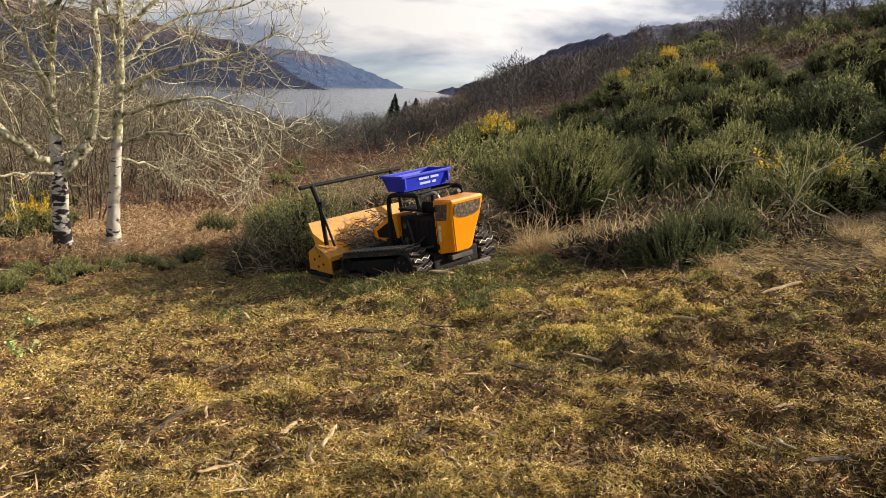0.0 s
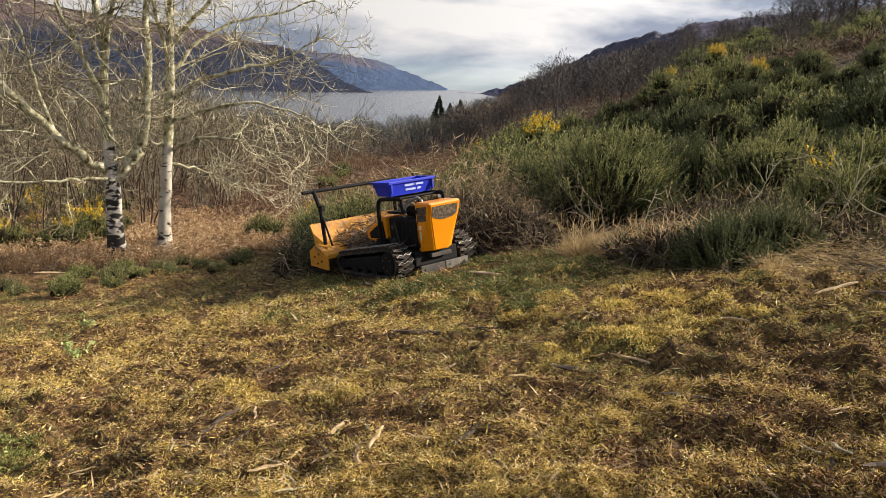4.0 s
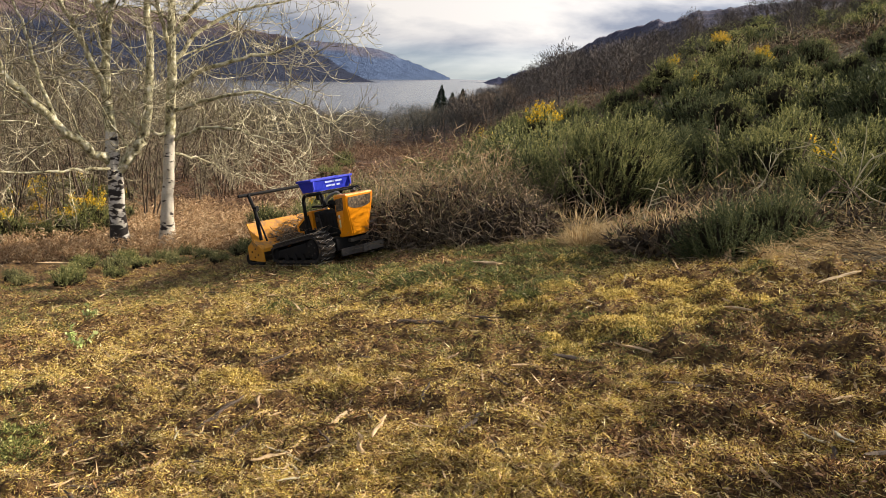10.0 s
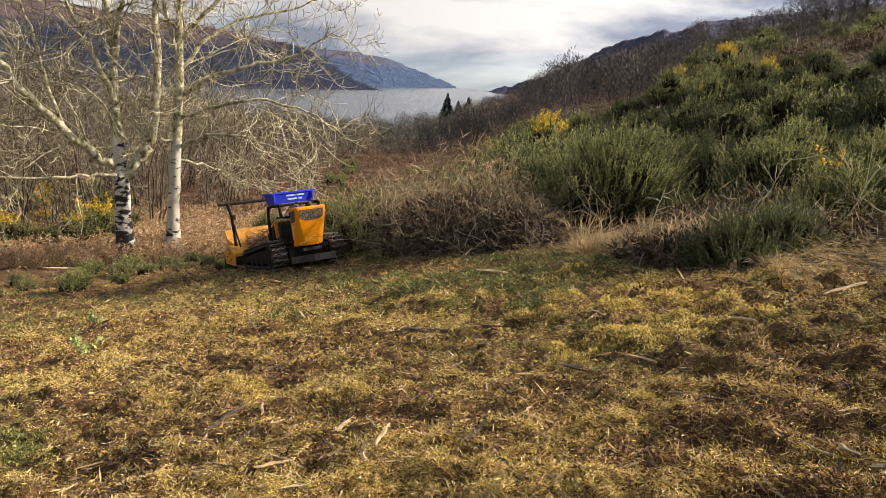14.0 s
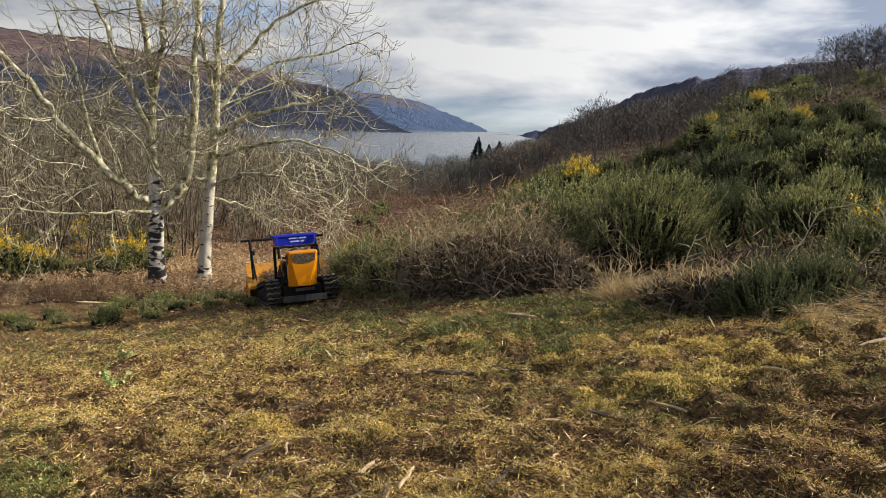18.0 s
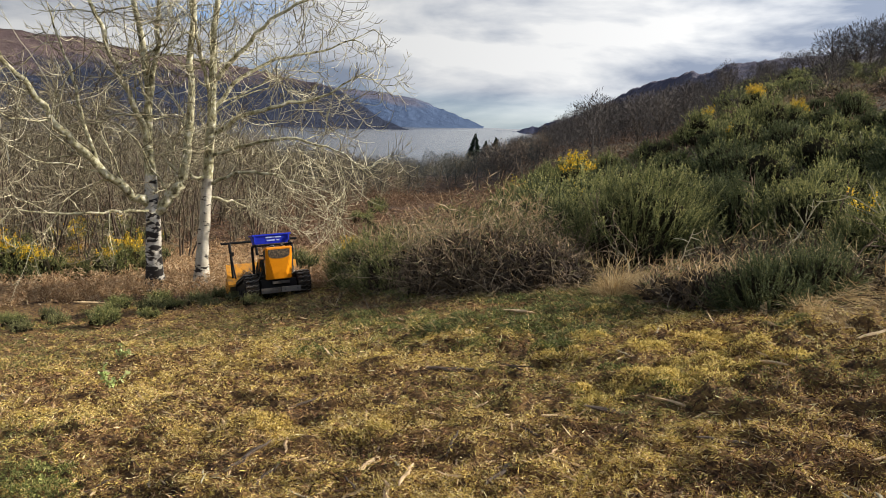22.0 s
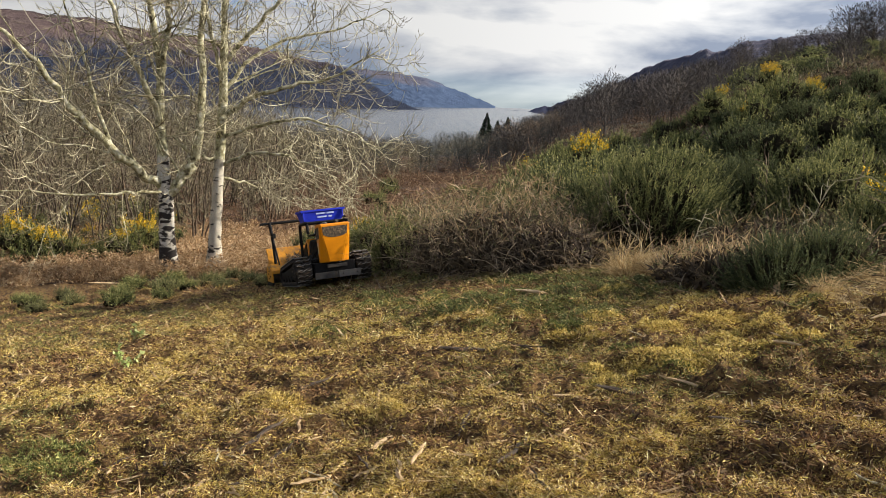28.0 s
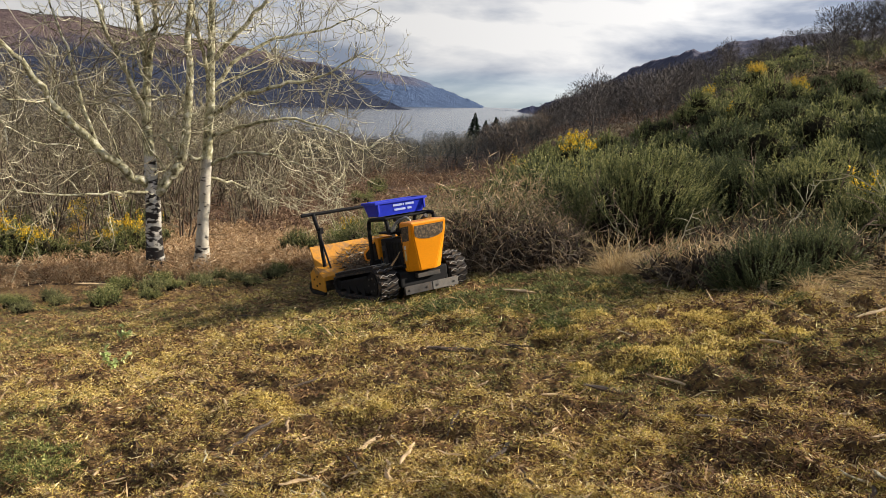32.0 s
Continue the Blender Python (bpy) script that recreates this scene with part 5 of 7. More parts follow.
def bramble(name, seed, rx, ry, height, n, material, label, dry=0, green=0, arch=0.9, thick=0.0050, leaf=None, fronds=0):
    """A tangle of arching dead stems, with dry leaves and green shoots here and there."""
    rng = np.random.default_rng(seed)
    root = tagged(new(name), label, "scrub")
    h = Heap()
    for k in range(n):
        a = rng.uniform(0, 2 * math.pi)
        q = math.sqrt(rng.random())
        p = np.array([rx * q * math.cos(a), ry * q * math.sin(a), -0.05 + 0.3 * height * rng.random() * (1 - q)])
        d = unit(np.array([rng.normal() * 0.6, rng.normal() * 0.6, rng.uniform(0.5, 1.3)]))
        L = height * rng.uniform(0.6, 1.35) * (1.15 - 0.45 * q)
        pts = curve_limb(rng, p, d, L, 6, 0.27, -0.13 * arch)
        r = thick * rng.uniform(0.6, 1.5)
        h.add(*tube(pts, np.linspace(r, r * 0.4, 7), 3))
        for m in range(3):
            u, g = along(pts, rng.uniform(0.3, 0.99))
            w = curve_limb(rng, u, unit(g + unit(rng.normal(size=3))), L * rng.uniform(0.15, 0.4), 3, 0.25, -0.05)
            h.add(*tube(w, np.linspace(r * 0.6, r * 0.3, 4), 3))
    made("stemwork", h.mesh("stemwork"), material, root)["kind"] = "stuff"

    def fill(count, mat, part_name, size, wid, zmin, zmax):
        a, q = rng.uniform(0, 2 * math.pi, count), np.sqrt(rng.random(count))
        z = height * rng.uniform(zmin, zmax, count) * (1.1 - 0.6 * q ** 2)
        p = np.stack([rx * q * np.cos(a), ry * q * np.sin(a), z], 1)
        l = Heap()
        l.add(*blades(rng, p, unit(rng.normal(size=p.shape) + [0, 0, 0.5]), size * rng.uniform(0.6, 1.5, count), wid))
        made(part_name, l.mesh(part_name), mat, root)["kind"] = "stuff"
    # dark leaves in the lower half stand for shade within the tangle
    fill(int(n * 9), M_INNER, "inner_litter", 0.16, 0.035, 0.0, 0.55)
    if dry:
        fill(dry, M_STRAW, "dry_grass", 0.20, 0.007, 0.15, 0.95)
    if fronds:
        fill(fronds, M_BRACKEN, "dry_fronds", 0.24, 0.011, 0.62, 1.12)
    if green:
        fill(green, leaf or M_SCRUBGREEN, "greenery", 0.10, 0.012, 0.30, 1.05)
    return root


dead = "tangled brown dead gorse and bramble at the edge of the clearing"
put(bramble("scrub", 71, 1.4, 1.2, 1.60, 760, M_DEADSTEM, dead, 700, 1500, thick=0.0036, fronds=620), -0.55, 13.2)
put(bramble("scrub", 72, 1.3, 1.1, 1.35, 460, M_DEADSTEM, dead, 400, 2200, thick=0.0038, fronds=480), -1.9, 15.3)
put(bramble("scrub", 73, 1.3, 1.1, 1.25, 560, M_DEADSTEM, dead, 600, 1900, thick=0.0038, fronds=600), 0.05, 15.0)
put(bramble("scrub", 74, 1.5, 1.4, 1.35, 330, M_DEADSTEM, dead, 332, 640), -1.5, 18.2)
put(bramble("scrub", 75, 1.5, 1.4, 1.1, 240, M_DEADSTEM, dead, 332, 384), -2.0, 19.8)
put(bramble("scrub", 76, 1.6, 1.4, 1.1, 240, M_DEADSTEM, dead, 332, 640), -0.6, 21.5)
put(bramble("scrub", 77, 0.75, 0.6, 0.46, 110, M_TWIG, "tangled brown scrub with dry grass before the dark bush", 900, 420, 1.3, 0.0034, fronds=160), 2.1, 9.3)
put(bramble("scrub", 78, 0.9, 0.8, 0.45, 200, M_TWIG, "low brown scrub with dry grass before the dark bush", 380, 300, 1.3, 0.0042), 3.6, 9.2)
put(bramble("scrub", 79, 1.1, 0.8, 0.62, 260, M_TWIG, "brown scrub with upright dry stalks behind the dark bush", 240, 500, 0.6, 0.0045), 3.2, 11.0)
put(bramble("scrub", 80, 1.1, 0.8, 0.55, 240, M_TWIG, "brown scrub with upright dry stalks behind the dark bush", 350, 800, 0.6, 0.0045), 4.7, 11.4)
put(bramble("scrub", 83, 0.8, 0.6, 1.1, 360, M_DEADSTEM, dead, 160, 160, 1.3, 0.005), 0.3, 12.1)
low_green = "low green gorse bush at the edge of the cut ground"
for k, (az, r, top) in enumerate(((0.1, 20.5, -3.9), (1.4, 19.5, -3.3), (2.6, 19.0, -3.2), (-1.2, 22.0, -4.6), (0.7, 18.3, -4.6), (2.0, 17.6, -4.2))):
    x, y, z = foot(az, r)
    put(gorse_bush("gorse_bush", 56 + k, 0.9, 1.2, 620, 11, 0, M_DARKLEAF, "dark green gorse bush behind the dead scrub", spine=0.06, shoot=0.3, wide=0.015), x, y, 60 * k, 0.05, max(0.4, (EYE + r * math.tan(radians(top)) - z) / 1.35))
feathery = "thin olive-green gorse growing up through dead stems"
for k, (x, y, r, h) in enumerate(((-0.9, 16.6, 0.8, 1.25), (0.0, 16.4, 0.75, 1.25), (-0.2, 14.3, 0.6, 1.15), (-1.9, 16.4, 0.8, 1.0))):
    put(plume_bush("gorse_bush", 52 + k, r, h, 330, 20, M_SCRUBGREEN, feathery, 0.46, 0.055, 0.010), x, y)
put(plume_bush("gorse_bush", 36, 1.0, 1.15, 760, 24, M_GORSE, low_green, 0.36), -3.1, 16.4)
put(plume_bush("gorse_bush", 49, 0.9, 1.0, 700, 24, M_GORSE, low_green, 0.34), -2.35, 14.6)
put(gorse_bush("gorse_bush", 37, 0.7, 0.7, 700, 12, 0, M_GORSE, low_green), -3.7, 17.1)
put(gorse_bush("gorse_bush", 38, 0.7, 0.75, 700, 12, 12, M_GORSE, low_green), -4.6, 21.0)
put(gorse_bush("gorse_bush", 39, 0.6, 0.6, 700, 12, 0, M_DARKLEAF, low_green), -5.6, 20.0)
put(gorse_bush("gorse_bush", 40, 0.75, 0.6, 800, 13, 0, M_GORSE, low_green, shoot=0.3), *foot(-10.2, 17.7)[:2])
put(gorse_bush("gorse_bush", 42, 0.65, 0.5, 700, 13, 0, M_GORSE, low_green, shoot=0.3), *foot(-8.4, 18.0)[:2])
dark = "dark green broom bush in its own shade"
put(plume_bush("broom_bush", 45, 0.55, 0.52, 520, 30, M_DARKLEAF, dark, 0.42, 0.036, 0.009, 1.5, 0.05), 2.42, 8.35)
put(plume_bush("broom_bush", 46, 0.60, 0.60, 520, 30, M_DARKLEAF, dark, 0.42, 0.036, 0.009, 1.4, 0.05), 2.98, 8.65)
put(bramble("scrub", 82, 0.9, 0.5, 0.5, 260, M_DEADSTEM, "dead twigs and stalks through the dark bush", 260, 0, 0.7, 0.0035), 2.45, 8.8)
put(gorse_bush("broom_bush", 47, 0.6, 0.6, 900, 14, 4, M_GORSE, "green gorse bush with a few yellow flowers"), 4.3, 10.4)


# ---- grasses and bracken ----
def tuft(name, seed, n, radius, height, material, label, lean=0.45):
    rng = np.random.default_rng(seed)
    a, q = rng.uniform(0, 2 * math.pi, n), np.sqrt(rng.random(n)) * radius
    p = np.stack([q * np.cos(a) * 0.45, q * np.sin(a) * 0.45, np.full(n, -0.03)], 1)
    if lean > 1:
        p[:, :2] *= 1.9
        a = rng.normal(size=n) * 0.9 + 2.6
    d = unit(np.stack([np.cos(a) * lean * rng.uniform(0.2, 1.8, n), np.sin(a) * lean * rng.uniform(0.2, 1.8, n), np.ones(n)], 1) + rng.normal(size=(n, 3)) * 0.15)
    h = Heap()
    L = height * rng.uniform(0.4, 1.1, n)
    h.add(*blades(rng, p, d, L * 0.6, 0.011))
    tip = p + d * (L * 0.55)[:, None]
    h.add(*blades(rng, tip, unit(d + [0, 0, -0.35] + rng.normal(size=(n, 3)) * 0.35), L * 0.55, 0.006))
    return tagged(made(name, h.mesh(name), material), label, "grass")


pale = "pale clump of long dead grass by the bushes"
rng = np.random.default_rng(51)
kinds = [tuft("grass_tuft", 80 + k, (420, 420, 480)[k], (0.26, 0.5, 0.6)[k], (0.34, 0.20, 0.20)[k], M_STRAW, pale, (0.5, 1.5, 2.4)[k]) for k in range(3)]
spots = [(1.9, 9.1), (2.15, 9.7), (1.75, 9.8), (1.55, 10.9), (2.0, 10.2), (0.7, 11.4), (1.6, 10.3), (1.0, 11.0), (0.35, 11.5), (2.62, 7.5), (3.8, 7.7), (3.9, 9.1), (4.2, 8.2), (2.75, 7.3), (3.5, 8.1), (4.6, 9.2), (-0.2, 12.1), (2.95, 7.1), (3.9, 7.0), (4.4, 7.6), (0.0, 11.6), (5.0, 7.8)]
place_copies(kinds, spots, rng, (0.6, 1.0), "dead grass clumps")
put(tuft("grass_tuft", 88, 170, 0.22, 0.70, M_STRAW, "upright spray of pale dead grass beside the big gorse", 0.40), 1.24, 10.8)
put(tuft("grass_tuft", 89, 900, 0.42, 0.34, M_STRAW, "low dense clump of pale dead grass beside the big gorse", 0.9), 1.27, 10.75)


def bracken_field():
    """Collapsed brown fronds under the trees and over the old field."""
    rng = np.random.default_rng(61)
    n = 52000
    az = rng.uniform(-43, 2, n)
    r = 17 + (64 - 17) * rng.random(n) ** 1.7
    x, y = r * np.sin(np.radians(az)), r * np.cos(np.radians(az))
    ok = ~mown(x, y) & ((fbm(x * 0.35, y * 0.35, 3, 77) > -0.16) | (r < 26))
    x, y, r = x[ok], y[ok], r[ok]
    n = len(x)
    z = rough_land(x, y) + 0.03 + rng.random(n) ** 2 * 0.42 * np.clip(1.25 - r / 55, 0.25, 1)
    p = np.stack([x, y, z], 1)
    d = unit(rng.normal(size=(n, 3)) * [1, 1, 0.55] + [0, 0, 0.15])
    size = rng.uniform(0.10, 0.34, n) * np.clip(r / 26, 0.8, 1.6)
    for near, mat, label in ((True, M_BRACKEN, "tangled pinkish-tan bracken under the birches"), (False, M_BRACKENOLD, "collapsed rust-brown bracken over the old field")):
        s = (r < 27) == near
        h = Heap()
        h.add(*blades(rng, p[s], d[s], size[s], (0.006 if near else 0.018) * np.clip(r[s] / 22, 0.7, 2.2), 0.15))
        m = s & (r < 34)
        for k in range(12 if near else 4):
            pp = p[m] + d[m] * (size[m] * rng.uniform(0.1, 0.9, m.sum()))[:, None]
            h.add(*slivers(rng, pp, unit(rng.normal(size=(m.sum(), 3))), rng.uniform(0.05, 0.17 if near else 0.30, m.sum()), 0.014))
        tagged(made("bracken", h.mesh("bracken"), mat), label, "bracken", kind="stuff")


bracken_field()


def bracken_mounds(seed, x, y, per, spread, rise, size, material, label):
    """Collapsed fronds heaped in mounds: curled stalks with short leaflets on both sides."""
    rng = np.random.default_rng(seed)
    h = Heap()
    ci = np.repeat(np.arange(len(x)), per)
    n = len(ci)
    off = rng.normal(size=(n, 2)) * spread
    tall = rise * np.clip(0.45 + 1.9 * fbm(x * 1.2, y * 1.2, 2, 79), 0.08, 1.4)[ci] * np.exp(-(off ** 2).sum(1) / (2 * spread ** 2))
    px, py = x[ci] + off[:, 0], y[ci] + off[:, 1]
    p = np.stack([px, py, rough_land(px, py) + tall * rng.uniform(0.25, 1.1, n)], 1)
    d = unit(rng.normal(size=p.shape) * [1, 1, 0.5] + [0, 0, 0.35])
    side = unit(np.cross(d, rng.normal(size=p.shape)))
    L = size * rng.uniform(0.5, 1.5, n)
    curl = unit(rng.normal(size=p.shape)) * 0.4 + [0, 0, -0.45]

    def at(u):
        return p + d * (L * u)[:, None] + curl * (L * u * u)[:, None]
    for k in range(3):
        u, w = at(k / 3), at((k + 1) / 3)
        h.add(*blades(rng, u, unit(w - u), np.linalg.norm(w - u, axis=1), size * 0.03))
    for k in range(8):
        u = (k + 0.5) / 8
        way = unit(side * (1 if k % 2 else -1) + d * 0.4 + curl * u + rng.normal(size=p.shape) * 0.35)
        h.add(*slivers(rng, at(u), way, L * (0.46 - 0.30 * u) * rng.uniform(0.5, 1.2, n), size * 0.075))
    tagged(made("bracken", h.mesh("bracken"), material), label, "bracken", kind="stuff")


rng = np.random.default_rng(62)
x, y = rng.uniform(-19, -2.5, 1500), rng.uniform(17.2, 27, 1500)
ok = ~mown(x, y) & (fbm(x * 0.8, y * 0.8, 2, 78) > -0.08)
bracken_mounds(67, x[ok], y[ok], 24, 0.26, 0.62, 0.34, M_BRACKEN, "heaped tan bracken fronds behind the clearing")
a, r = np.radians(rng.uniform(-19, 0, 1300)), rng.uniform(24, 56, 1300)
x, y = r * np.sin(a), r * np.cos(a)
ok = fbm(x * 0.4, y * 0.4, 2, 76) > -0.12
bracken_mounds(68, x[ok], y[ok], 16, 0.5, 0.6, 0.5, M_BRACKENOLD, "rust-brown mounds of dead bracken over the old field")


def hill_heath():
    """Brown heath and dead bracken over the upper slope."""
    rng = np.random.default_rng(66)
    n = 46000
    az, r = rng.uniform(-2, 34, n), 34 + 116 * rng.random(n)
    x, y = r * np.sin(np.radians(az)), r * np.cos(np.radians(az))
    p = np.stack([x, y, rough_land(x, y) + rng.random(n) ** 2 * 0.5], 1)
    h = Heap()
    h.add(*blades(rng, p, unit(rng.normal(size=(n, 3)) * [1, 1, 0.6] + [0, 0, 0.5]), rng.uniform(0.25, 0.65, n) * np.clip(r / 60, 1, 1.8), 0.035 * np.clip(r / 60, 1, 1.8)))
    tagged(made("heath", h.mesh("heath"), M_BRACKENOLD), "brown heath and dead bracken on the upper slope", "heath", kind="stuff")


hill_heath()
rng = np.random.default_rng(64)
old = [bramble("old_scrub", 660 + k, 0.8, 0.7, 0.7 + 0.15 * k, 70, M_TWIG, "low patch of dead brown scrub in the old field", 80, (20, 90, 200)[k], 0.9, 0.008) for k in range(3)]
place_copies(old, scatter(rng, 30, (-9, 1), (19.5, 34), 1.5, lambda x, y, a, r: not mown(np.array([x]), np.array([y]))[0] and r > 20.5), rng, (0.7, 1.3), "scrub in the old field")
for x, y in scatter(rng, 26, (14.5, 26), (44, 62), 2.0):
    s = rng.uniform(1.0, 1.7)
    copy_thing(old[int(rng.integers(0, 2))], pose(x, y, seat(x, y) - 0.05, 0, 0, rng.uniform(0, 360))).scale = (s, s, s)
rng = np.random.default_rng(63)
left_kinds = [gorse_bush("low_gorse", 90 + k, 0.8, 0.5, 420, 7, (45, 22, 0)[k], (M_GORSE, M_GORSE, M_DARKLEAF)[k],
                         ("low gorse bush covered in yellow flowers", "low gorse bush with some yellow flowers", "low dark green gorse bush")[k], spine=0.07, shoot=0.24, wide=0.016) for k in range(3)]
place_copies(left_kinds, scatter(rng, 11, (-36, -25), (26, 34), 1.6) , rng, (0.7, 1.3), "low gorse by the wood", 0.04)


field_kinds = [gorse_bush("low_gorse", 94 + k, 0.7, 0.6, 420, 7, 0, (M_DARKLEAF, M_GORSE)[k], "low dark green gorse bush in the old field", spine=0.07, shoot=0.24, wide=0.016) for k in range(2)]
place_copies(field_kinds, scatter(rng, 12, (-12, -3), (21, 44), 2.4), rng, (0.6, 1.2), "low gorse in the old field", 0.04)


# ---- far woods ----
def crown_cloud(rng, h, x, y, z, H, n, w):
    """A bare tree seen from far: a stem, a few limbs and a rounded cloud of short twigs."""
    lean = rng.normal(size=2) * 0.05 * H
    h.add(*tube([(x, y, z - 0.5), (x + lean[0], y + lean[1], z + H * 0.6)], [0.0018 * H + 0.007, 0.007], 4))
    q = unit(rng.normal(size=(n, 3))) * rng.random((n, 1)) ** 0.45
    wide = H * rng.uniform(0.26, 0.40)
    p = np.array([x + lean[0], y + lean[1], z + H * 0.48]) + q * [wide, wide, H * 0.50]
    d = unit(q * [1, 1, 0.6] + [0, 0, 0.55] + rng.normal(size=(n, 3)) * 0.4)
    h.add(*blades(rng, p, d, H * rng.uniform(0.03, 0.09, n), w * 0.85))
    for k in range(5):
        t = p[k * 7]
        h.add(*tube([(x + lean[0] * 0.5, y + lean[1] * 0.5, z + H * 0.35), tuple(t)], [w * 0.8, w * 0.5], 3))


def far_tree(name, seed, height, twig, label):
    """A bare round-headed tree for the middle distance."""
    rng = np.random.default_rng(seed)
    root = tagged(new(name), label, "tree")
    t, h = Heap(), Heap()
    t.add(*tube([(0, 0, -0.4), (0.05, 0, height * 0.25), (0, 0.1, height * 0.5)], [height * 0.022, height * 0.017, height * 0.010], 7))
    n = 1500
    q = unit(rng.normal(size=(n, 3))) * rng.random((n, 1)) ** 0.33
    lump = 1 + 0.25 * np.sin(q[:, :1] * 5 + seed) * np.cos(q[:, 1:2] * 4)
    p = np.array([0, 0, height * 0.58]) + q * lump * [height * 0.40, height * 0.40, height * 0.36]
    for k in range(26):
        e = p[k] if k < 20 else p[k] * 0.8
        b0 = np.array([0, 0, height * rng.uniform(0.12, 0.4)])
        t.add(*tube([b0, (b0 + e) / 2 + [0, 0, height * 0.05], e], [height * 0.007, height * 0.004, height * 0.0015], 4))
    d = unit(q * [1, 1, 0.7] + [0, 0, 0.35] + rng.normal(size=(n, 3)) * 0.3)
    h.add(*blades(rng, p - d * height * 0.05, d, height * rng.uniform(0.05, 0.12, n), height * 0.0075))
    made("trunk", t.mesh("trunk", True), M_BARK, root)
    made("crown", h.mesh("crown"), twig, root)["kind"] = "stuff"
    return root


def far_woods():
    """Bare woods over the slopes down to the loch and up the hill."""
    rng = np.random.default_rng(81)
    zones = (("low", 680, (-42, -8), (48, 130), (4.0, 8.0)), ("shore", 380, (-20, -0.5), (105, 245), (5.5, 10.0)), ("shore", 300, (-17, 0), (60, 112), (3.0, 5.5)), ("shore", 260, (-17, 1.5), (47, 62), (2.6, 4.6)), ("hill", 620, (-3, 36), (46, 120), (3.0, 6.5)), ("hill", 520, (-3, 36), (110, 255), (5.0, 9.0)))
    heaps = dict(low=Heap(), shore=Heap(), hill=Heap())
    for kind, count, za, zr, zh in zones:
        for k in range(count):
            az, r = rng.uniform(*za), math.sqrt(rng.uniform(zr[0] ** 2, zr[1] ** 2))
            if kind == "hill" and r < float(np.interp(az, [-3, 3, 10, 16, 24], [52, 44, 49, 57, 61])) + rng.random() * 6:
                continue
            if kind == "hill" and az > 11.5 and rng.random() < min(0.9, (az - 11.5) * 0.35):
                continue
            if kind == "low" and r < 50 + max(0, az + 16) * 2:
                continue
            if kind == "shore" and r < float(np.interp(az, [-16, -11, -7, -4, -1], [50, 47, 52, 54, 56])) + rng.random() * 5:
                continue
            x, y, z = foot(az, r)
            H = rng.uniform(*zh)
            lim = float(np.interp(az, [-42, -26, -20, -14, -9.5, -6, -3, 0, 4, 9.5, 13, 21, 35], [2.5, 1.0, -0.6, -2.2, -2.75, -2.2, -1.45, -0.5, 1.4, 2.8, 3.9, 4.9, 7])) + rng.normal() * 0.18 + 1.3 * float(fbm(np.array([az * 0.8]), np.array([r * 0.02]), 2, 8)[0]) - 0.05
            top = EYE + r * math.tan(radians(lim)) - z
            if H > top:
                H = top * rng.uniform(0.7, 1.0)
            if H < 1.5:
                continue
            crown_cloud(rng, heaps[("low", "shore", "shore", "shore", "hill")[k % 5] if kind == "shore" else kind], x, y, z, H, 330 if r < 75 else 230 if r < 120 else 160, 0.010 + r * 0.0002)
    for kind, mat, label in (("low", M_FARTWIG, "bare brown woodland running down to the loch"), ("shore", M_SHOREWOOD, "dark bare woodland along the loch shore"), ("hill", M_HILLTWIG, "bare purple-brown woodland over the hillside")):
        tagged(made("woodland", heaps[kind].mesh("woodland"), mat), label, "woodland", kind="stuff")


far_woods()


def fir_tree(name, seed, height, label):
    rng = np.random.default_rng(seed)
    root = tagged(new(name), label, "fir tree")
    t = Heap()
    t.add(*tube([(0, 0, -0.5), (0, 0, height)], [height * 0.02, 0.02], 6))
    made("trunk", t.mesh("trunk"), M_BARK, root)
    h = Heap()
    n = 900
    s = rng.random(n) ** 0.8
    a = rng.uniform(0, 2 * math.pi, n)
    w = height * 0.32 * (1 - s) * rng.uniform(0.6, 1.1, n) + 0.1
    d = unit(np.stack([np.cos(a), np.sin(a), np.full(n, -0.25) + rng.normal(size=n) * 0.15], 1))
    p = np.stack([np.zeros(n), np.zeros(n), 0.08 * height + s * height * 0.92], 1)
    h.add(*blades(rng, p + d * (w * 0.3)[:, None], d, w, 0.35))
    made("needles", h.mesh("needles"), M_CONIFER, root)
    return root


def tall_to(ob, az, r, top, full):
    """Stand the thing at a bearing and distance, sized so that its top rises to the elevation."""
    x, y, z = foot(az, r)
    s = max(0.2, (EYE + r * math.tan(radians(top)) - z) / full)
    ob.matrix_basis = pose(x, y, z, 0, 0, az * 77)
    ob.scale = (s, s, s)
    return ob


fir = fir_tree("fir_tree", 91, 8.0, "dark pointed fir standing above the bare woods")
tall_to(fir, -3.85, 170, -0.75, 8.0)
small_fir = fir_tree("fir_tree", 92, 5.0, "small dark fir among bare trees")
tall_to(small_fir, -3.1, 165, -1.25, 5.0)
for az, r, top in ((-2.4, 172, -1.0),):
    tall_to(copy_thing(small_fir, pose(0, 0, 0)), az, r, top, 5.0)

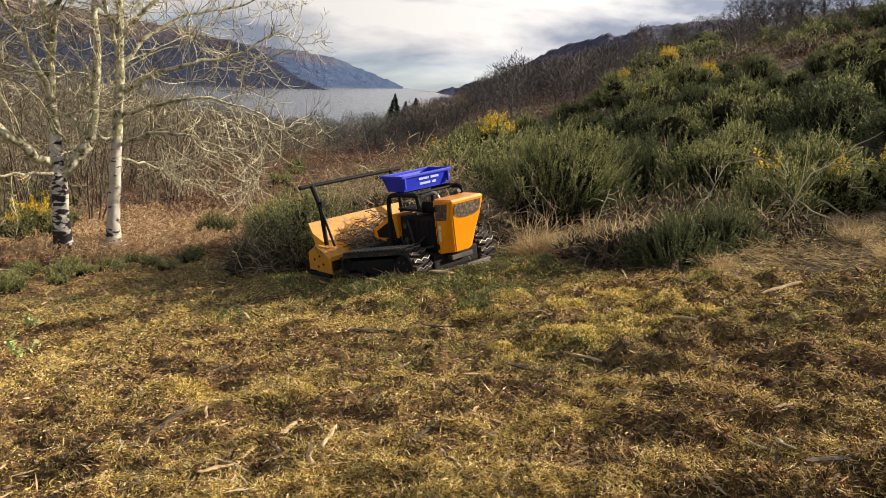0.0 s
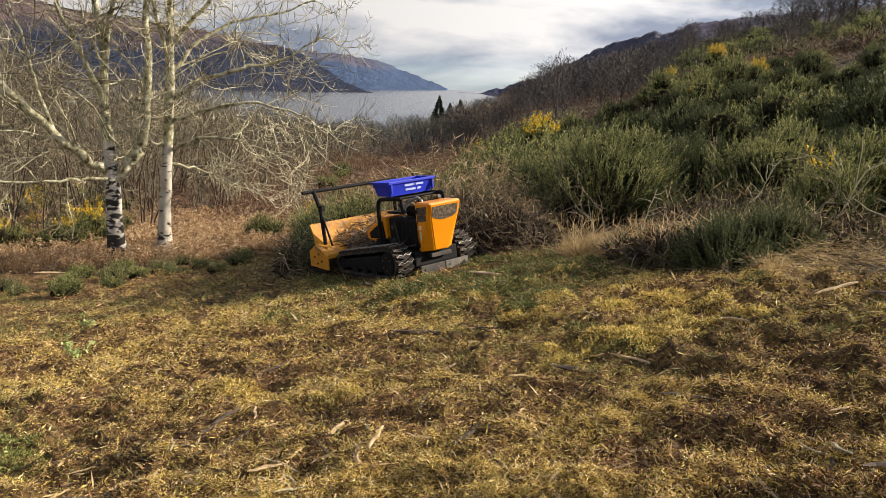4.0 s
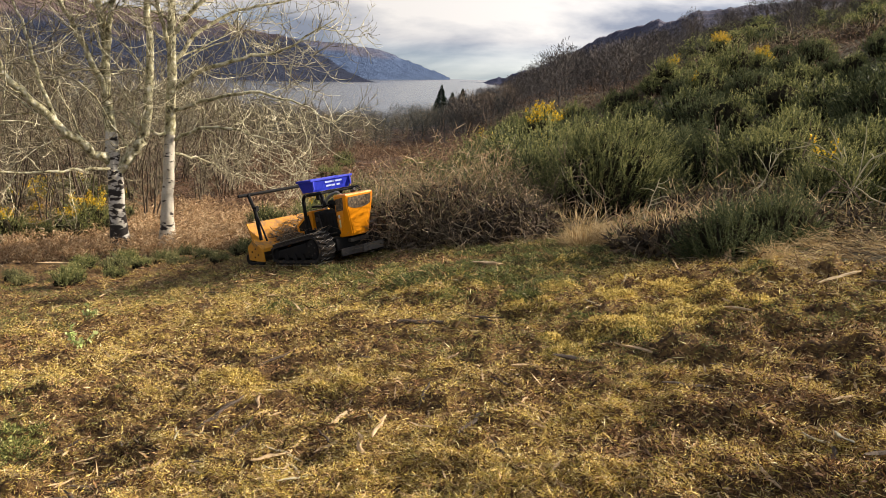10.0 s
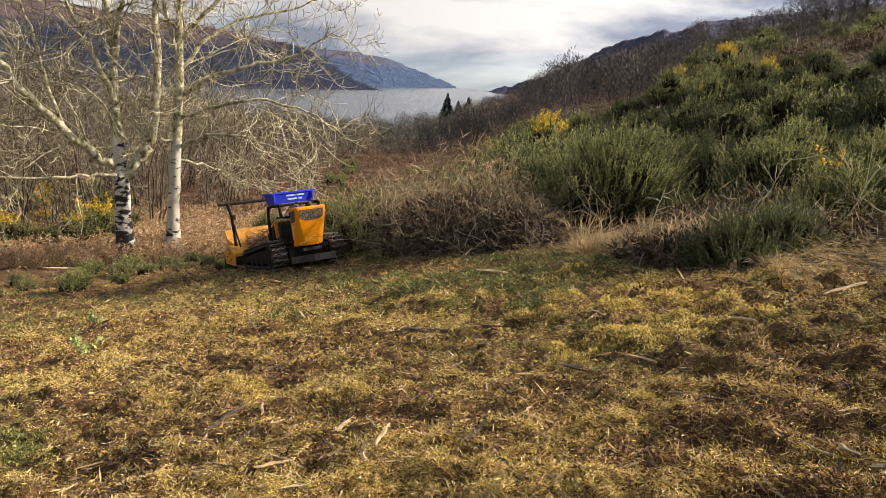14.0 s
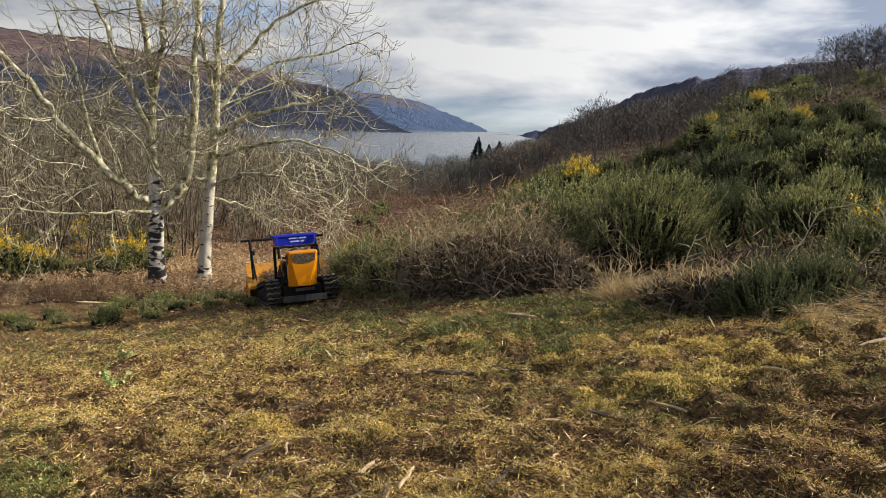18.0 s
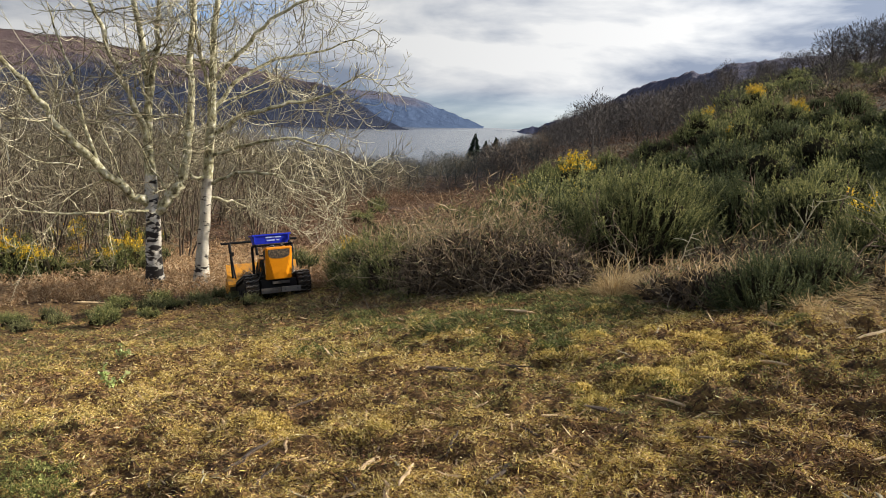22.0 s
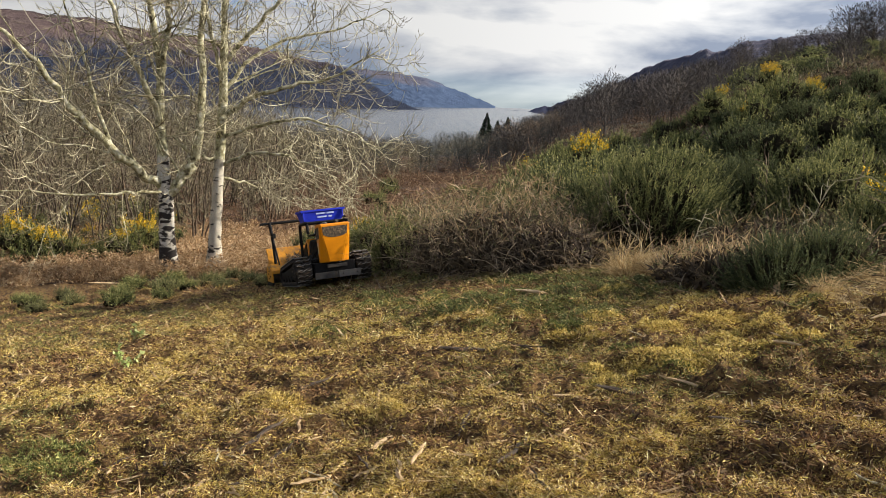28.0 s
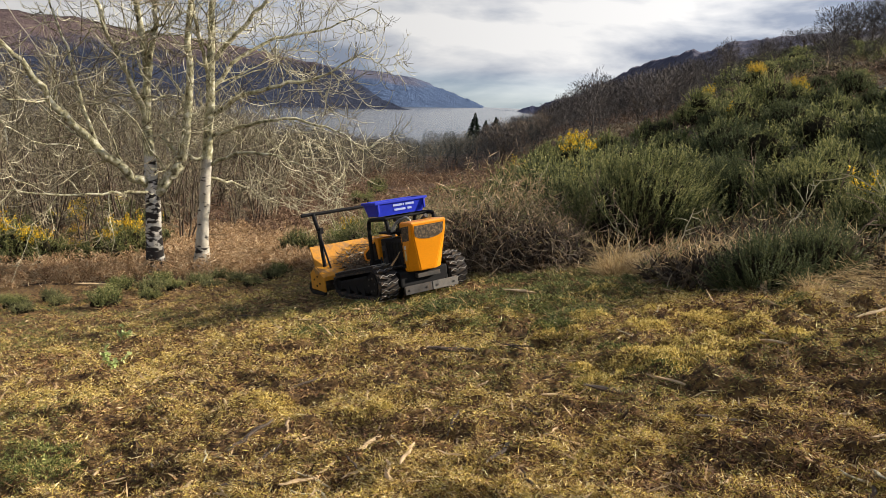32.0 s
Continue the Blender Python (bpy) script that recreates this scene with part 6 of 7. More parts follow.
sky_kinds = [far_tree("bare_tree", 200 + k, 8.0, M_HILLTWIG, "bare rounded tree on the hill crest") for k in range(3)]
for n, (az, r, top) in enumerate(((18.7, 140, 7.0), (19.3, 143, 6.7), (20.0, 139, 7.3), (20.8, 138, 7.4), (21.5, 136, 7.6), (22.2, 135, 7.9), (23.4, 132, 8.0), (25.0, 130, 8.2), (26.8, 128, 8.4), (16.2, 165, 5.4), (17.0, 165, 5.5), (17.6, 165, 5.6), (15.2, 170, 4.9), (14.6, 170, 4.8), (4.3, 100, 2.6), (3.5, 104, 1.9), (5.1, 98, 2.1), (12.6, 150, 4.8), (2.2, 120, 0.9), (7.5, 110, 2.6), (10.2, 105, 3.3))):
    ob = sky_kinds[n] if n < 3 else copy_thing(sky_kinds[n % 3], pose(0, 0, 0))
    tall_to(ob, az, r, top, 8.0)["group"] = "crest trees"
hill_trees = scatter(np.random.default_rng(97), 46, (-3, 30), (52, 120), 3.5, lambda x, y, a, r: r > 60 - 10 * (a < 10) and (a < 13 or (x * 7.3 + y) % 1 < 0.12))
for n, (x, y) in enumerate(hill_trees):
    a, r = math.degrees(math.atan2(x, y)), math.hypot(x, y)
    lim = float(np.interp(a, [-3, 0, 4, 9.5, 13, 21, 35], [-1.4, -0.4, 1.7, 3.2, 4.4, 5.8, 8]))
    ob = tall_to(copy_thing(sky_kinds[n % 3], pose(0, 0, 0)), a, r, min(lim, math.degrees(math.atan2(seat(x, y) - EYE + 5.5, r))), 8.0)
    ob["group"], ob["label"] = "bare trees on the hillside", "bare rounded tree on the hillside"
round_kinds = [far_tree("round_tree", 220 + k, 6.0, (M_SHOREWOOD, M_TWIG)[k], ("round dark bare tree above the old field", "round bare tree with pale grey twigs")[k]) for k in range(2)]
for n, (az, r, top) in enumerate(((-9.2, 120, -2.0), (-1.9, 62, -0.9), (-6.9, 125, -1.95), (-3.1, 66, -2.0), (-8.2, 118, -2.5), (-0.7, 64, -0.9), (-10.6, 112, -2.5), (0.6, 66, -0.3), (-5.6, 128, -1.9), (-13.0, 108, -2.1))):
    ob = round_kinds[n] if n < 2 else copy_thing(round_kinds[n % 2], pose(0, 0, 0))
    tall_to(ob, az, r, top, 6.0)["group"] = "trees above the field"


# ---- litter on the cut ground ----
def fan_points(rng, n, r0, r1, az=(-37, 34), power=1.0):
    a = rng.uniform(az[0], az[1], n)
    r = r0 * (r1 / r0) ** (rng.random(n) ** power)
    return r * np.sin(np.radians(a)), r * np.cos(np.radians(a)), r


def litter(name, seed, n, material, label, size, width, dens=None, r=(2.2, 19), flat=0.35, rise=0.02, power=1.0, az=(-37, 34)):
    """Chopped pieces strewn over the cut ground."""
    rng = np.random.default_rng(seed)
    x, y, rr = fan_points(rng, n, *r, az, power)
    ok = mown(x, y)
    if dens:
        ok &= rng.random(n) < dens(x, y)
    x, y, rr = x[ok], y[ok], rr[ok]
    p = np.stack([x, y, rough_land(x, y) + rng.random(len(x)) * rise], 1)
    d = unit(rng.normal(size=p.shape) * [1, 1, flat] + [0, 0, flat * 0.4])
    k = np.clip(rr / 7, 0.75, 1.35)
    h = Heap()
    h.add(*blades(rng, p, d, size * rng.uniform(0.4, 1.6, len(x)) * k, width * k))
    tagged(made(name, h.mesh(name), material), label, "litter", kind="stuff")


def moss_here(x, y):
    gaps = sstep(-0.20, 0.02, fbm(x * 2.6, y * 6.0, 3, 57))
    # golden litter thinned past y 8.5 stands for shade on the far ground
    return (0.42 + 0.58 * gaps) * (1 - 0.65 * sstep(8.5, 11.5, y)) * np.clip((fbm(x * 2.2, y * 2.6, 3, 31) + 0.18) * 4 - 1.2 * np.clip(-fbm(x * 0.8, y * 1.1, 2, 37) * 6, 0, 1)- 0.8 * np.exp(-((x - 0.2) ** 2 / 5 + (y - 9.7) ** 2 / 1.5)) - 1.1 * np.exp(-((x - 1.25) ** 2 / 0.5 + (y - 4.75) ** 2 / 0.10)), 0.30, 1) * (1 - 0.50 * sstep(0.7, 2.0, x - (y - 3) * 0.12) * (y < 7.5))


def bare_here(x, y):
    return np.clip((-fbm(x * 2.2, y * 2.6, 3, 31) + 0.06) * 4 + 0.5 * (x > 1.2), 0.10, 1)


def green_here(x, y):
    # the rise past y 8.5 is chopped gorse and also darkens for shade
    return np.clip((fbm(x * 0.55, y * 0.55, 3, 47) + 0.02) * 5 + 1.3 * np.exp(-((x - 0.2) ** 2 / 6 + (y - 9.6) ** 2 / 2.2)) + 0.9 * sstep(8.5, 10.5, y) + 0.8 * np.exp(-((x + 2.6) ** 2 / 0.25 + (y - 4.6) ** 2 / 0.3)), 0.03, 1)


def cushions(name, seed, n, per, material, label, size, width, spread, dens, r=(2.2, 18.5)):
    """Tufts of chopped moss and stalk, heaped in small cushions with dark gaps between them."""
    rng = np.random.default_rng(seed)
    x, y, rr = fan_points(rng, n, *r)
    ok = mown(x, y) & (rng.random(n) < dens(x, y))
    x, y, rr = x[ok], y[ok], rr[ok]
    k = np.clip(rr / 7, 0.75, 1.25)
    m = len(x)
    big = rng.uniform(0.6, 1.5, m) * k
    ci = np.repeat(np.arange(m), per)
    off = rng.normal(size=(m * per, 2)) * (spread * big[ci])[:, None] * [1.3, 0.8]
    px, py = x[ci] + off[:, 0], y[ci] + off[:, 1]
    hump = np.exp(-(off ** 2).sum(1) / (2 * (spread * big[ci]) ** 2)) * 0.075 * big[ci]
    p = np.stack([px, py, rough_land(px, py) + hump * rng.uniform(0.3, 1.0, m * per)], 1)
    d = unit(np.stack([off[:, 0] / spread * 0.4, off[:, 1] / spread * 0.4, np.full(m * per, 0.28)], 1) + rng.normal(size=(m * per, 3)) * [0.9, 0.9, 0.6])
    h = Heap()
    h.add(*slivers(rng, p, d, size * rng.uniform(0.4, 1.5, m * per) * k[ci], width * k[ci]))
    tagged(made(name, h.mesh(name), material), label, "litter", kind="stuff")


cushions("mulch", 301, 26000, 42, M_CHIP, "golden chopped moss and grass in small cushions", 0.033, 0.0050, 0.045, moss_here)
cushions("mulch", 303, 8000, 42, M_CHIPGREEN, "green chopped gorse over the cut ground", 0.034, 0.0048, 0.06, green_here)
cushions("mulch", 305, 11000, 22, M_CHIPDARK, "dark chopped bark and soil crumbs", 0.032, 0.008, 0.06, bare_here)
litter("mulch", 302, 90000, M_CHIPDARK, "dark chopped bark and soil crumbs", 0.042, 0.0085, None, rise=0.02, flat=0.45)
litter("mulch", 306, 90000, M_CHIP, "golden chopped stalks over the cut ground", 0.040, 0.0040, moss_here, rise=0.035, flat=0.5)
litter("mulch", 304, 34000, M_STRAW, "pale chopped stalks on the cut ground", 0.085, 0.0036, moss_here, rise=0.05, flat=0.22)
litter("mulch", 311, 30000, M_STRAW, "pale chopped fibres on the cut ground", 0.045, 0.0050, moss_here, r=(2.2, 9.5), rise=0.05, flat=0.5)
litter("mulch", 310, 16000, M_CHIPDARK, "dark chopped stems on the cut ground", 0.11, 0.0045, None, rise=0.05, flat=0.25)
litter("mulch", 308, 30000, M_CHIPDARK, "broken bark pieces on the cut ground", 0.075, 0.013, bare_here, rise=0.03, flat=0.4)
litter("mulch", 309, 70000, M_CHIP, "golden chopped stalks over the cut ground", 0.06, 0.009, None, r=(0.5, 9), rise=0.03, flat=0.4, power=0.6, az=(-180, 180))
litter("mulch", 307, 2600, M_WOOD, "pale wood splinters on the cut ground", 0.10, 0.016, None, rise=0.03, flat=0.3)


def moss_mound(seed, x, y, s, material, label):
    """A low lumpy cushion of living moss."""
    rng = np.random.default_rng(seed)
    n = int(5200 * s)
    a, q = rng.uniform(0, 2 * math.pi, n), np.sqrt(rng.random(n))
    px, py = q * np.cos(a) * s, q * np.sin(a) * s * 0.7
    lump = np.clip(0.62 + 1.6 * fbm(px * 8 + seed, py * 8, 3, seed), 0.05, 1.4)
    pz = 0.40 * s * (1 - q ** 2) * lump
    z0 = rough_land(x + px, y + py) - seat(x, y)
    p = np.stack([px, py, z0 + pz], 1)
    d = unit(np.stack([px / s * 0.6, py / s * 0.6, np.full(n, 0.5)], 1) + rng.normal(size=(n, 3)) * 0.6)
    h = Heap()
    h.add(*blades(rng, p, d, rng.uniform(0.015, 0.042, n), 0.007))
    ob = tagged(made("moss_cushion", h.mesh("moss_cushion"), material), label, "moss")
    ob.location = (x, y, seat(x, y))
    ob["group"] = "moss cushions on the mulch"


for k, (x, y, s, g) in enumerate(((1.0, 6.75, 0.28, 0), (1.15, 5.4, 0.34, 0), (1.35, 5.85, 0.36, 0), (0.85, 5.65, 0.28, 0), (0.5, 7.5, 0.25, 0), (1.55, 6.9, 0.30, 0), (1.7, 6.3, 0.28, 0), (0.55, 5.25, 0.22, 0), (0.35, 6.8, 0.22, 0), (-3.1, 4.62, 0.36, 1), (-2.75, 4.25, 0.25, 1), (-2.25, 8.15, 0.34, 1), (2.2, 7.0, 0.26, 1), (-0.4, 7.8, 0.28, 1), (-1.0, 9.3, 0.34, 1), (0.1, 8.6, 0.34, 1), (0.8, 8.9, 0.34, 0), (-1.7, 5.4, 0.22, 0), (-0.9, 4.9, 0.2, 0))):
    moss_mound(700 + k, x, y, s, M_CHIPGREEN if g else M_MOSS, "dull green tuft of chopped gorse and moss" if g else "bright yellow-green moss cushion on the mulch")


def edge_grass():
    """Matted dry grass and bramble litter between the clearing and the bushes."""
    rng = np.random.default_rng(320)
    n = 30000
    y = rng.uniform(3.5, 13, n)
    x = np.interp(y, EDGE_Y, EDGE_X) + rng.uniform(-0.15, 3.2, n)
    z = rough_land(x, y) + rng.random(n) ** 2 * (0.05 + 0.16 * (0.5 + fbm(x * 1.7, y * 1.7, 2, 61)))
    p = np.stack([x, y, z], 1)
    pick = fbm(x * 1.1, y * 1.1, 3, 63) + rng.normal(size=n) * 0.10
    for m, mat, label in ((pick > 0.02, M_STRAW, "matted pale dead grass under the bushes"), ((pick <= 0.02) & (pick > -0.13), M_TWIG, "brown bramble litter under the bushes"), (pick <= -0.13, M_SCRUBGREEN, "low green growth under the bushes")):
        d = unit(rng.normal(size=(m.sum(), 3)) * [1.2, 0.8, 0.35] + [-0.5, 0, 0.12])
        h = Heap()
        h.add(*blades(rng, p[m], d, rng.uniform(0.06, 0.26, m.sum()), 0.0055, 0.05))
        tagged(made("dry_grass", h.mesh("dry_grass"), mat), label, "grass", kind="stuff")


edge_grass()


rng = np.random.default_rng(330)
for k in range(16):
    moss_mound(730 + k, rng.uniform(0.1, 2.3), rng.uniform(5.2, 7.7), rng.uniform(0.12, 0.24), M_CHIPGREEN if k % 4 == 3 else M_MOSS, "dull green tuft of chopped gorse and moss" if k % 4 == 3 else "small bright moss cushion on the mulch")


def stick(name, seed, x, y, length, r, turn, material, label, lift=0.03, tilt=0.0, flatten=0.6):
    """A broken stick with a split end."""
    rng = np.random.default_rng(seed)
    n = 7
    t = np.linspace(-0.5, 0.5, n)
    pts = np.stack([t * length, np.cumsum(rng.normal(size=n)) * length * 0.03, np.cumsum(rng.normal(size=n)) * length * 0.01], 1)
    v, f = tube(pts, r * np.array([0.35, 0.8, 1, 1, 0.95, 0.8, 0.2]) * rng.uniform(0.85, 1.15, n), 7)
    v[:, 2] *= flatten
    v += rng.normal(size=v.shape) * r * 0.10
    h = Heap()
    h.add(v, f)
    ob = tagged(made(name, h.mesh(name), material), label, "stick")
    ob.matrix_basis = pose(x, y, seat(x, y) + lift, 0, tilt, turn)
    return ob


splint = "pale splintered stick lying on the mulch"
stick("stick", 1, -0.52, 3.88, 0.28, 0.013, 82, M_WOOD, splint)
stick("stick", 2, -1.84, 3.95, 0.32, 0.016, 60, M_WOOD, splint)
stick("stick", 3, -0.78, 4.15, 0.22, 0.014, 75, M_WOOD, splint)
stick("stick", 4, -1.05, 3.72, 0.20, 0.013, 30, M_WOOD, splint)
stick("stick", 5, 1.75, 5.75, 0.36, 0.020, 115, M_WOOD, splint, 0.06, 12)
stick("stick", 6, 1.62, 6.1, 0.20, 0.022, 100, M_WOOD, splint, 0.08, 40)
stick("stick", 7, 2.75, 6.45, 0.42, 0.018, 25, M_WOOD, splint, 0.05, -12)
stick("stick", 8, -0.05, 9.1, 0.5, 0.030, 150, M_WOOD, "thick split log half buried in cut gorse", 0.10, 8)
stick("stick", 9, 0.35, 9.3, 0.45, 0.04, 40, M_BARK, "dark broken branch on cut gorse", 0.08)
stick("stick", 10, -0.5, 6.75, 0.55, 0.032, 10, M_BARK, "dark rotten branch on the mulch", 0.03)
stick("stick", 11, 0.62, 4.9, 0.40, 0.022, 160, M_BARK, "dark rotten branch on the mulch", 0.03)
stick("stick", 12, -9.0, 16.4, 1.2, 0.03, 15, M_WOOD, "long pale pole lying by the trees", 0.10, 4)
stick("stick", 13, -6.9, 16.5, 0.9, 0.03, 10, M_WOOD, "long pale pole lying by the trees", 0.10, 4)
stick("stump", 14, 2.32, 7.95, 0.26, 0.035, 0, M_WOOD, "short pale cut stump standing in the grass", 0.08, 84, 1.0)

rng = np.random.default_rng(120)
loose = [stick("stick", 130 + k, 0, 0, (0.16, 0.24, 0.32, 0.20)[k], (0.008, 0.011, 0.012, 0.007)[k], 0, (M_WOOD, M_WOOD, M_BARK, M_BIRCHTWIG)[k],
               ("small pale splinter on the mulch", "small pale splinter on the mulch", "short dark twig on the mulch", "thin grey twig on the mulch")[k]) for k in range(4)]
px, py, _ = fan_points(rng, 330, 3.0, 17)
spots = [(a, b) for a, b, c in zip(px, py, mown(px, py)) if c][:230]
used = set()
for n, (a, b) in enumerate(spots):
    m = pose(a, b, seat(a, b) + 0.025, rng.uniform(-10, 10), rng.uniform(-14, 14), rng.uniform(0, 360))
    k = loose[n % 4]
    if k.name in used:
        ob = copy_thing(k, m)
    else:
        used.add(k.name)
        ob, k.matrix_basis = k, m
    s = rng.uniform(0.6, 1.4)
    ob.scale = (s, s, s)
    ob["group"] = "loose sticks on the mulch"


def leafy_plant(seed, x, y, label):
    rng = np.random.default_rng(seed)
    root = tagged(new("seedling"), label, "plant")
    l = Heap()
    for k in range(6):
        a = rng.uniform(0, 2 * math.pi)
        p = curve_limb(rng, (0, 0, 0), unit(np.array([math.cos(a) * 0.7, math.sin(a) * 0.7, 1])), rng.uniform(0.12, 0.28), 5, 0.15, 0)
        s = Heap()
        s.add(*tube(p, np.linspace(0.005, 0.003, 6), 4))
        made("stem", s.mesh("stem"), M_CHIPGREEN, root)
        q = np.repeat(p[2:], 3, 0)
        l.add(*blades(rng, q, unit(rng.normal(size=q.shape) + [0, 0, 0.3]), rng.uniform(0.03, 0.06, len(q)), 0.035))
    made("leaves", l.mesh("leaves"), M_PALELEAF, root)["kind"] = "stuff"
    put(root, x, y, 0, 0)


def cut_mat(seed, s, height):
    """A soft ragged mat of chopped green gorse with brown stems through it."""
    rng = np.random.default_rng(seed)
    root = tagged(new("cut_gorse"), "low ragged mat of chopped green gorse on the cut ground", "cut gorse")
    for name, mat, n, size, wide in (("greenery", M_CHIPGREEN, 3000, 0.045, 0.0075), ("dark_greenery", M_GORSE, 2300, 0.06, 0.008), ("stemwork", M_CHIPDARK, 240, 0.16, 0.007)):
        a, q = rng.uniform(0, 2 * math.pi, n), np.sqrt(rng.random(n))
        px, py = q * np.cos(a) * s * 1.25, q * np.sin(a) * s * 0.75
        lump = np.clip(0.55 + 1.5 * fbm(px * 6 + seed, py * 6, 3, seed), 0, 1.3)
        p = np.stack([px, py, height * (1 - q ** 2) * lump * rng.uniform(0.3, 1.0, n)], 1)
        d = unit(rng.normal(size=(n, 3)) * [1, 1, 0.6] + [0, 0, 0.2])
        h = Heap()
        h.add(*blades(rng, p, d, size * rng.uniform(0.5, 1.4, n), wide))
        made(name, h.mesh(name), mat, root)["kind"] = "stuff"
    return root


rng = np.random.default_rng(140)
heaps = [cut_mat(640 + k, 0.46, 0.15 + 0.03 * k) for k in range(3)]
heap_spots = scatter(rng, 26, (-8, 14), (8.4, 11.2), 0.4, lambda x, y, a, r: mown(np.array([x]), np.array([y]))[0] and y > 8.3 + 0.1 * x and x > 0.55 - (y - 9) * 0.1)
heap_spots += [(-1.5, 9.5), (-0.95, 9.15), (-0.35, 8.95), (0.2, 9.2), (-1.9, 9.95)]
heap_spots += [(rng.uniform(-0.8, 0.9), rng.uniform(8.3, 9.4)) for k in range(6)]
heap_spots += [(-0.62 * (y - 9.6) + rng.uniform(0.75, 1.15), y) for y in np.linspace(10.6, 15.4, 12)]
heap_spots += [(-2.0 + 0.42 * k + rng.normal() * 0.12, 11.2 - 0.52 * k + rng.normal() * 0.2) for k in range(7)]
place_copies(heaps, heap_spots, rng, (0.6, 1.2), "cut gorse heaps", 0.02, None, 0.8)
sprigs = [gorse_bush("cut_gorse", 645 + k, 0.30, 0.16, 170, 10, 0, (M_SCRUBGREEN, M_GORSE)[k], "torn dull green gorse clump lying by the trees", spine=0.05, shoot=0.17, tips=k == 1) for k in range(2)]
place_copies(sprigs, scatter(rng, 24, (-37, -17), (16.0, 18.8), 0.75), rng, (0.4, 1.1), "torn gorse clumps", 0.02)
leafy_plant(5, -4.75, 9.1, "small bramble seedling with pale green leaves")
leafy_plant(6, -4.1, 7.6, "low green seedling on the mulch")


def pebble(x, y, r):
    bm = bmesh.new()
    bmesh.ops.create_icosphere(bm, subdivisions=2, radius=r)
    for v in bm.verts:
        v.co *= 1 + 0.25 * noise.noise(v.co * 30)
        v.co.z *= 0.7
    me = bpy.data.meshes.new("stone")
    bm.to_mesh(me)
    bm.free()
    ob = tagged(made("stone", me, M_STONE), "small pale stone on the mulch", "stone")
    ob.location = (x, y, seat(x, y) + r * 0.5)


pebble(0.28, 5.85, 0.028)

# gorse that the machine cuts down
cut_bushes = []
for k, (x, y, r, h, t) in enumerate(((-1.55, 12.05, 0.62, 0.75, 2.2), (-2.2, 12.4, 0.62, 0.85, 4.2), (-2.05, 13.1, 0.75, 1.05, 5.6), (-2.85, 13.0, 0.62, 0.75, 8.6), (-2.75, 13.8, 0.65, 0.85, 10.2), (-1.4, 13.0, 0.65, 0.95, 3.4))):
    if k % 2:
        b = bramble("felled_scrub", 420 + k, r, r, h, 170, M_DEADSTEM, "brown twiggy gorse pushed over by the mulcher", 30, 1500, 0.8, 0.0085, M_DARKLEAF)
        b["category"] = "bush"
    else:
        b = gorse_bush("felled_gorse", 400 + k, r, h, 560, 13, 0, M_GORSE if k % 4 else M_DARKLEAF, "green gorse bush pushed over by the mulcher", spine=0.05, shoot=0.30)
    cut_bushes.append((b, x, y, t))


def dead_branch(seed, x, y, length, turn, rise, material, label):
    """A bare fallen limb with forks, propped in the scrub."""
    rng = np.random.default_rng(seed)
    h = Heap()
    p = curve_limb(rng, (0, 0, 0), (1, 0, rise), length, 9, 0.2, -0.02)
    h.add(*tube(p, np.linspace(0.012, 0.004, 10) * (0.6 + length * 0.4), 6))
    ob = tagged(made("dead_branch", h.mesh("dead_branch", True), material), label, "branch")
    ob.matrix_basis = pose(x, y, seat(x, y) + 0.05, 0, 0, turn)
    for k in range(7):
        q, e = along(p, rng.uniform(0.2, 0.95))
        b = curve_limb(rng, q, unit(e + unit(rng.normal(size=3)) * 0.9), length * rng.uniform(0.15, 0.4), 4, 0.2, 0)
        t = Heap()
        t.add(*tube(b, np.linspace(0.007, 0.003, 5), 4))
        made("side_twig", t.mesh("side_twig", True), material, ob)
    return ob


def pale_limb(k, x, y, length, turn, rise):
    ob = dead_branch(560 + k, x, y, length, turn, rise, M_BIRCHTWIG, "long bleached dead limb lying through the dry scrub")
    ob["group"] = "bleached limbs in the scrub"


for k, row in enumerate(((3.5, 9.7, 1.9, 8, 0.30), (3.9, 10.1, 1.6, -12, 0.22), (4.6, 9.4, 1.3, 150, 0.55), (2.35, 10.6, 0.9, 25, 0.55), (1.95, 10.4, 0.8, 60, 0.9), (5.0, 10.0, 1.5, 165, 0.35))):
    pale_limb(k, *row)
rng = np.random.default_rng(150)
for k, (x, y) in enumerate(scatter(rng, 22, (-9, 2.5), (16.5, 25), 0.7, lambda x, y, a, r: not mown(np.array([x]), np.array([y]))[0])):
    ob = dead_branch(580 + k, x, y, rng.uniform(0.8, 1.5), rng.uniform(0, 360), rng.uniform(0.5, 1.6), M_BIRCHTWIG, "pale dead gorse stem standing in the scrub")
    ob.location.z += 0.25
    ob["group"] = "pale dead stems in the scrub"
for k, (x, y, L, turn, rise) in enumerate(((1.35, 12.5, 1.5, 48, 1.5), (1.2, 12.4, 1.0, 170, 0.25), (1.5, 12.3, 0.9, 60, 0.9))):
    dead_branch(520 + k, x, y, L, turn, rise, M_TWIG, "crooked bare stem in the hollow of the big gorse")
bleached = "bleached dead branch arching out of the scrub"
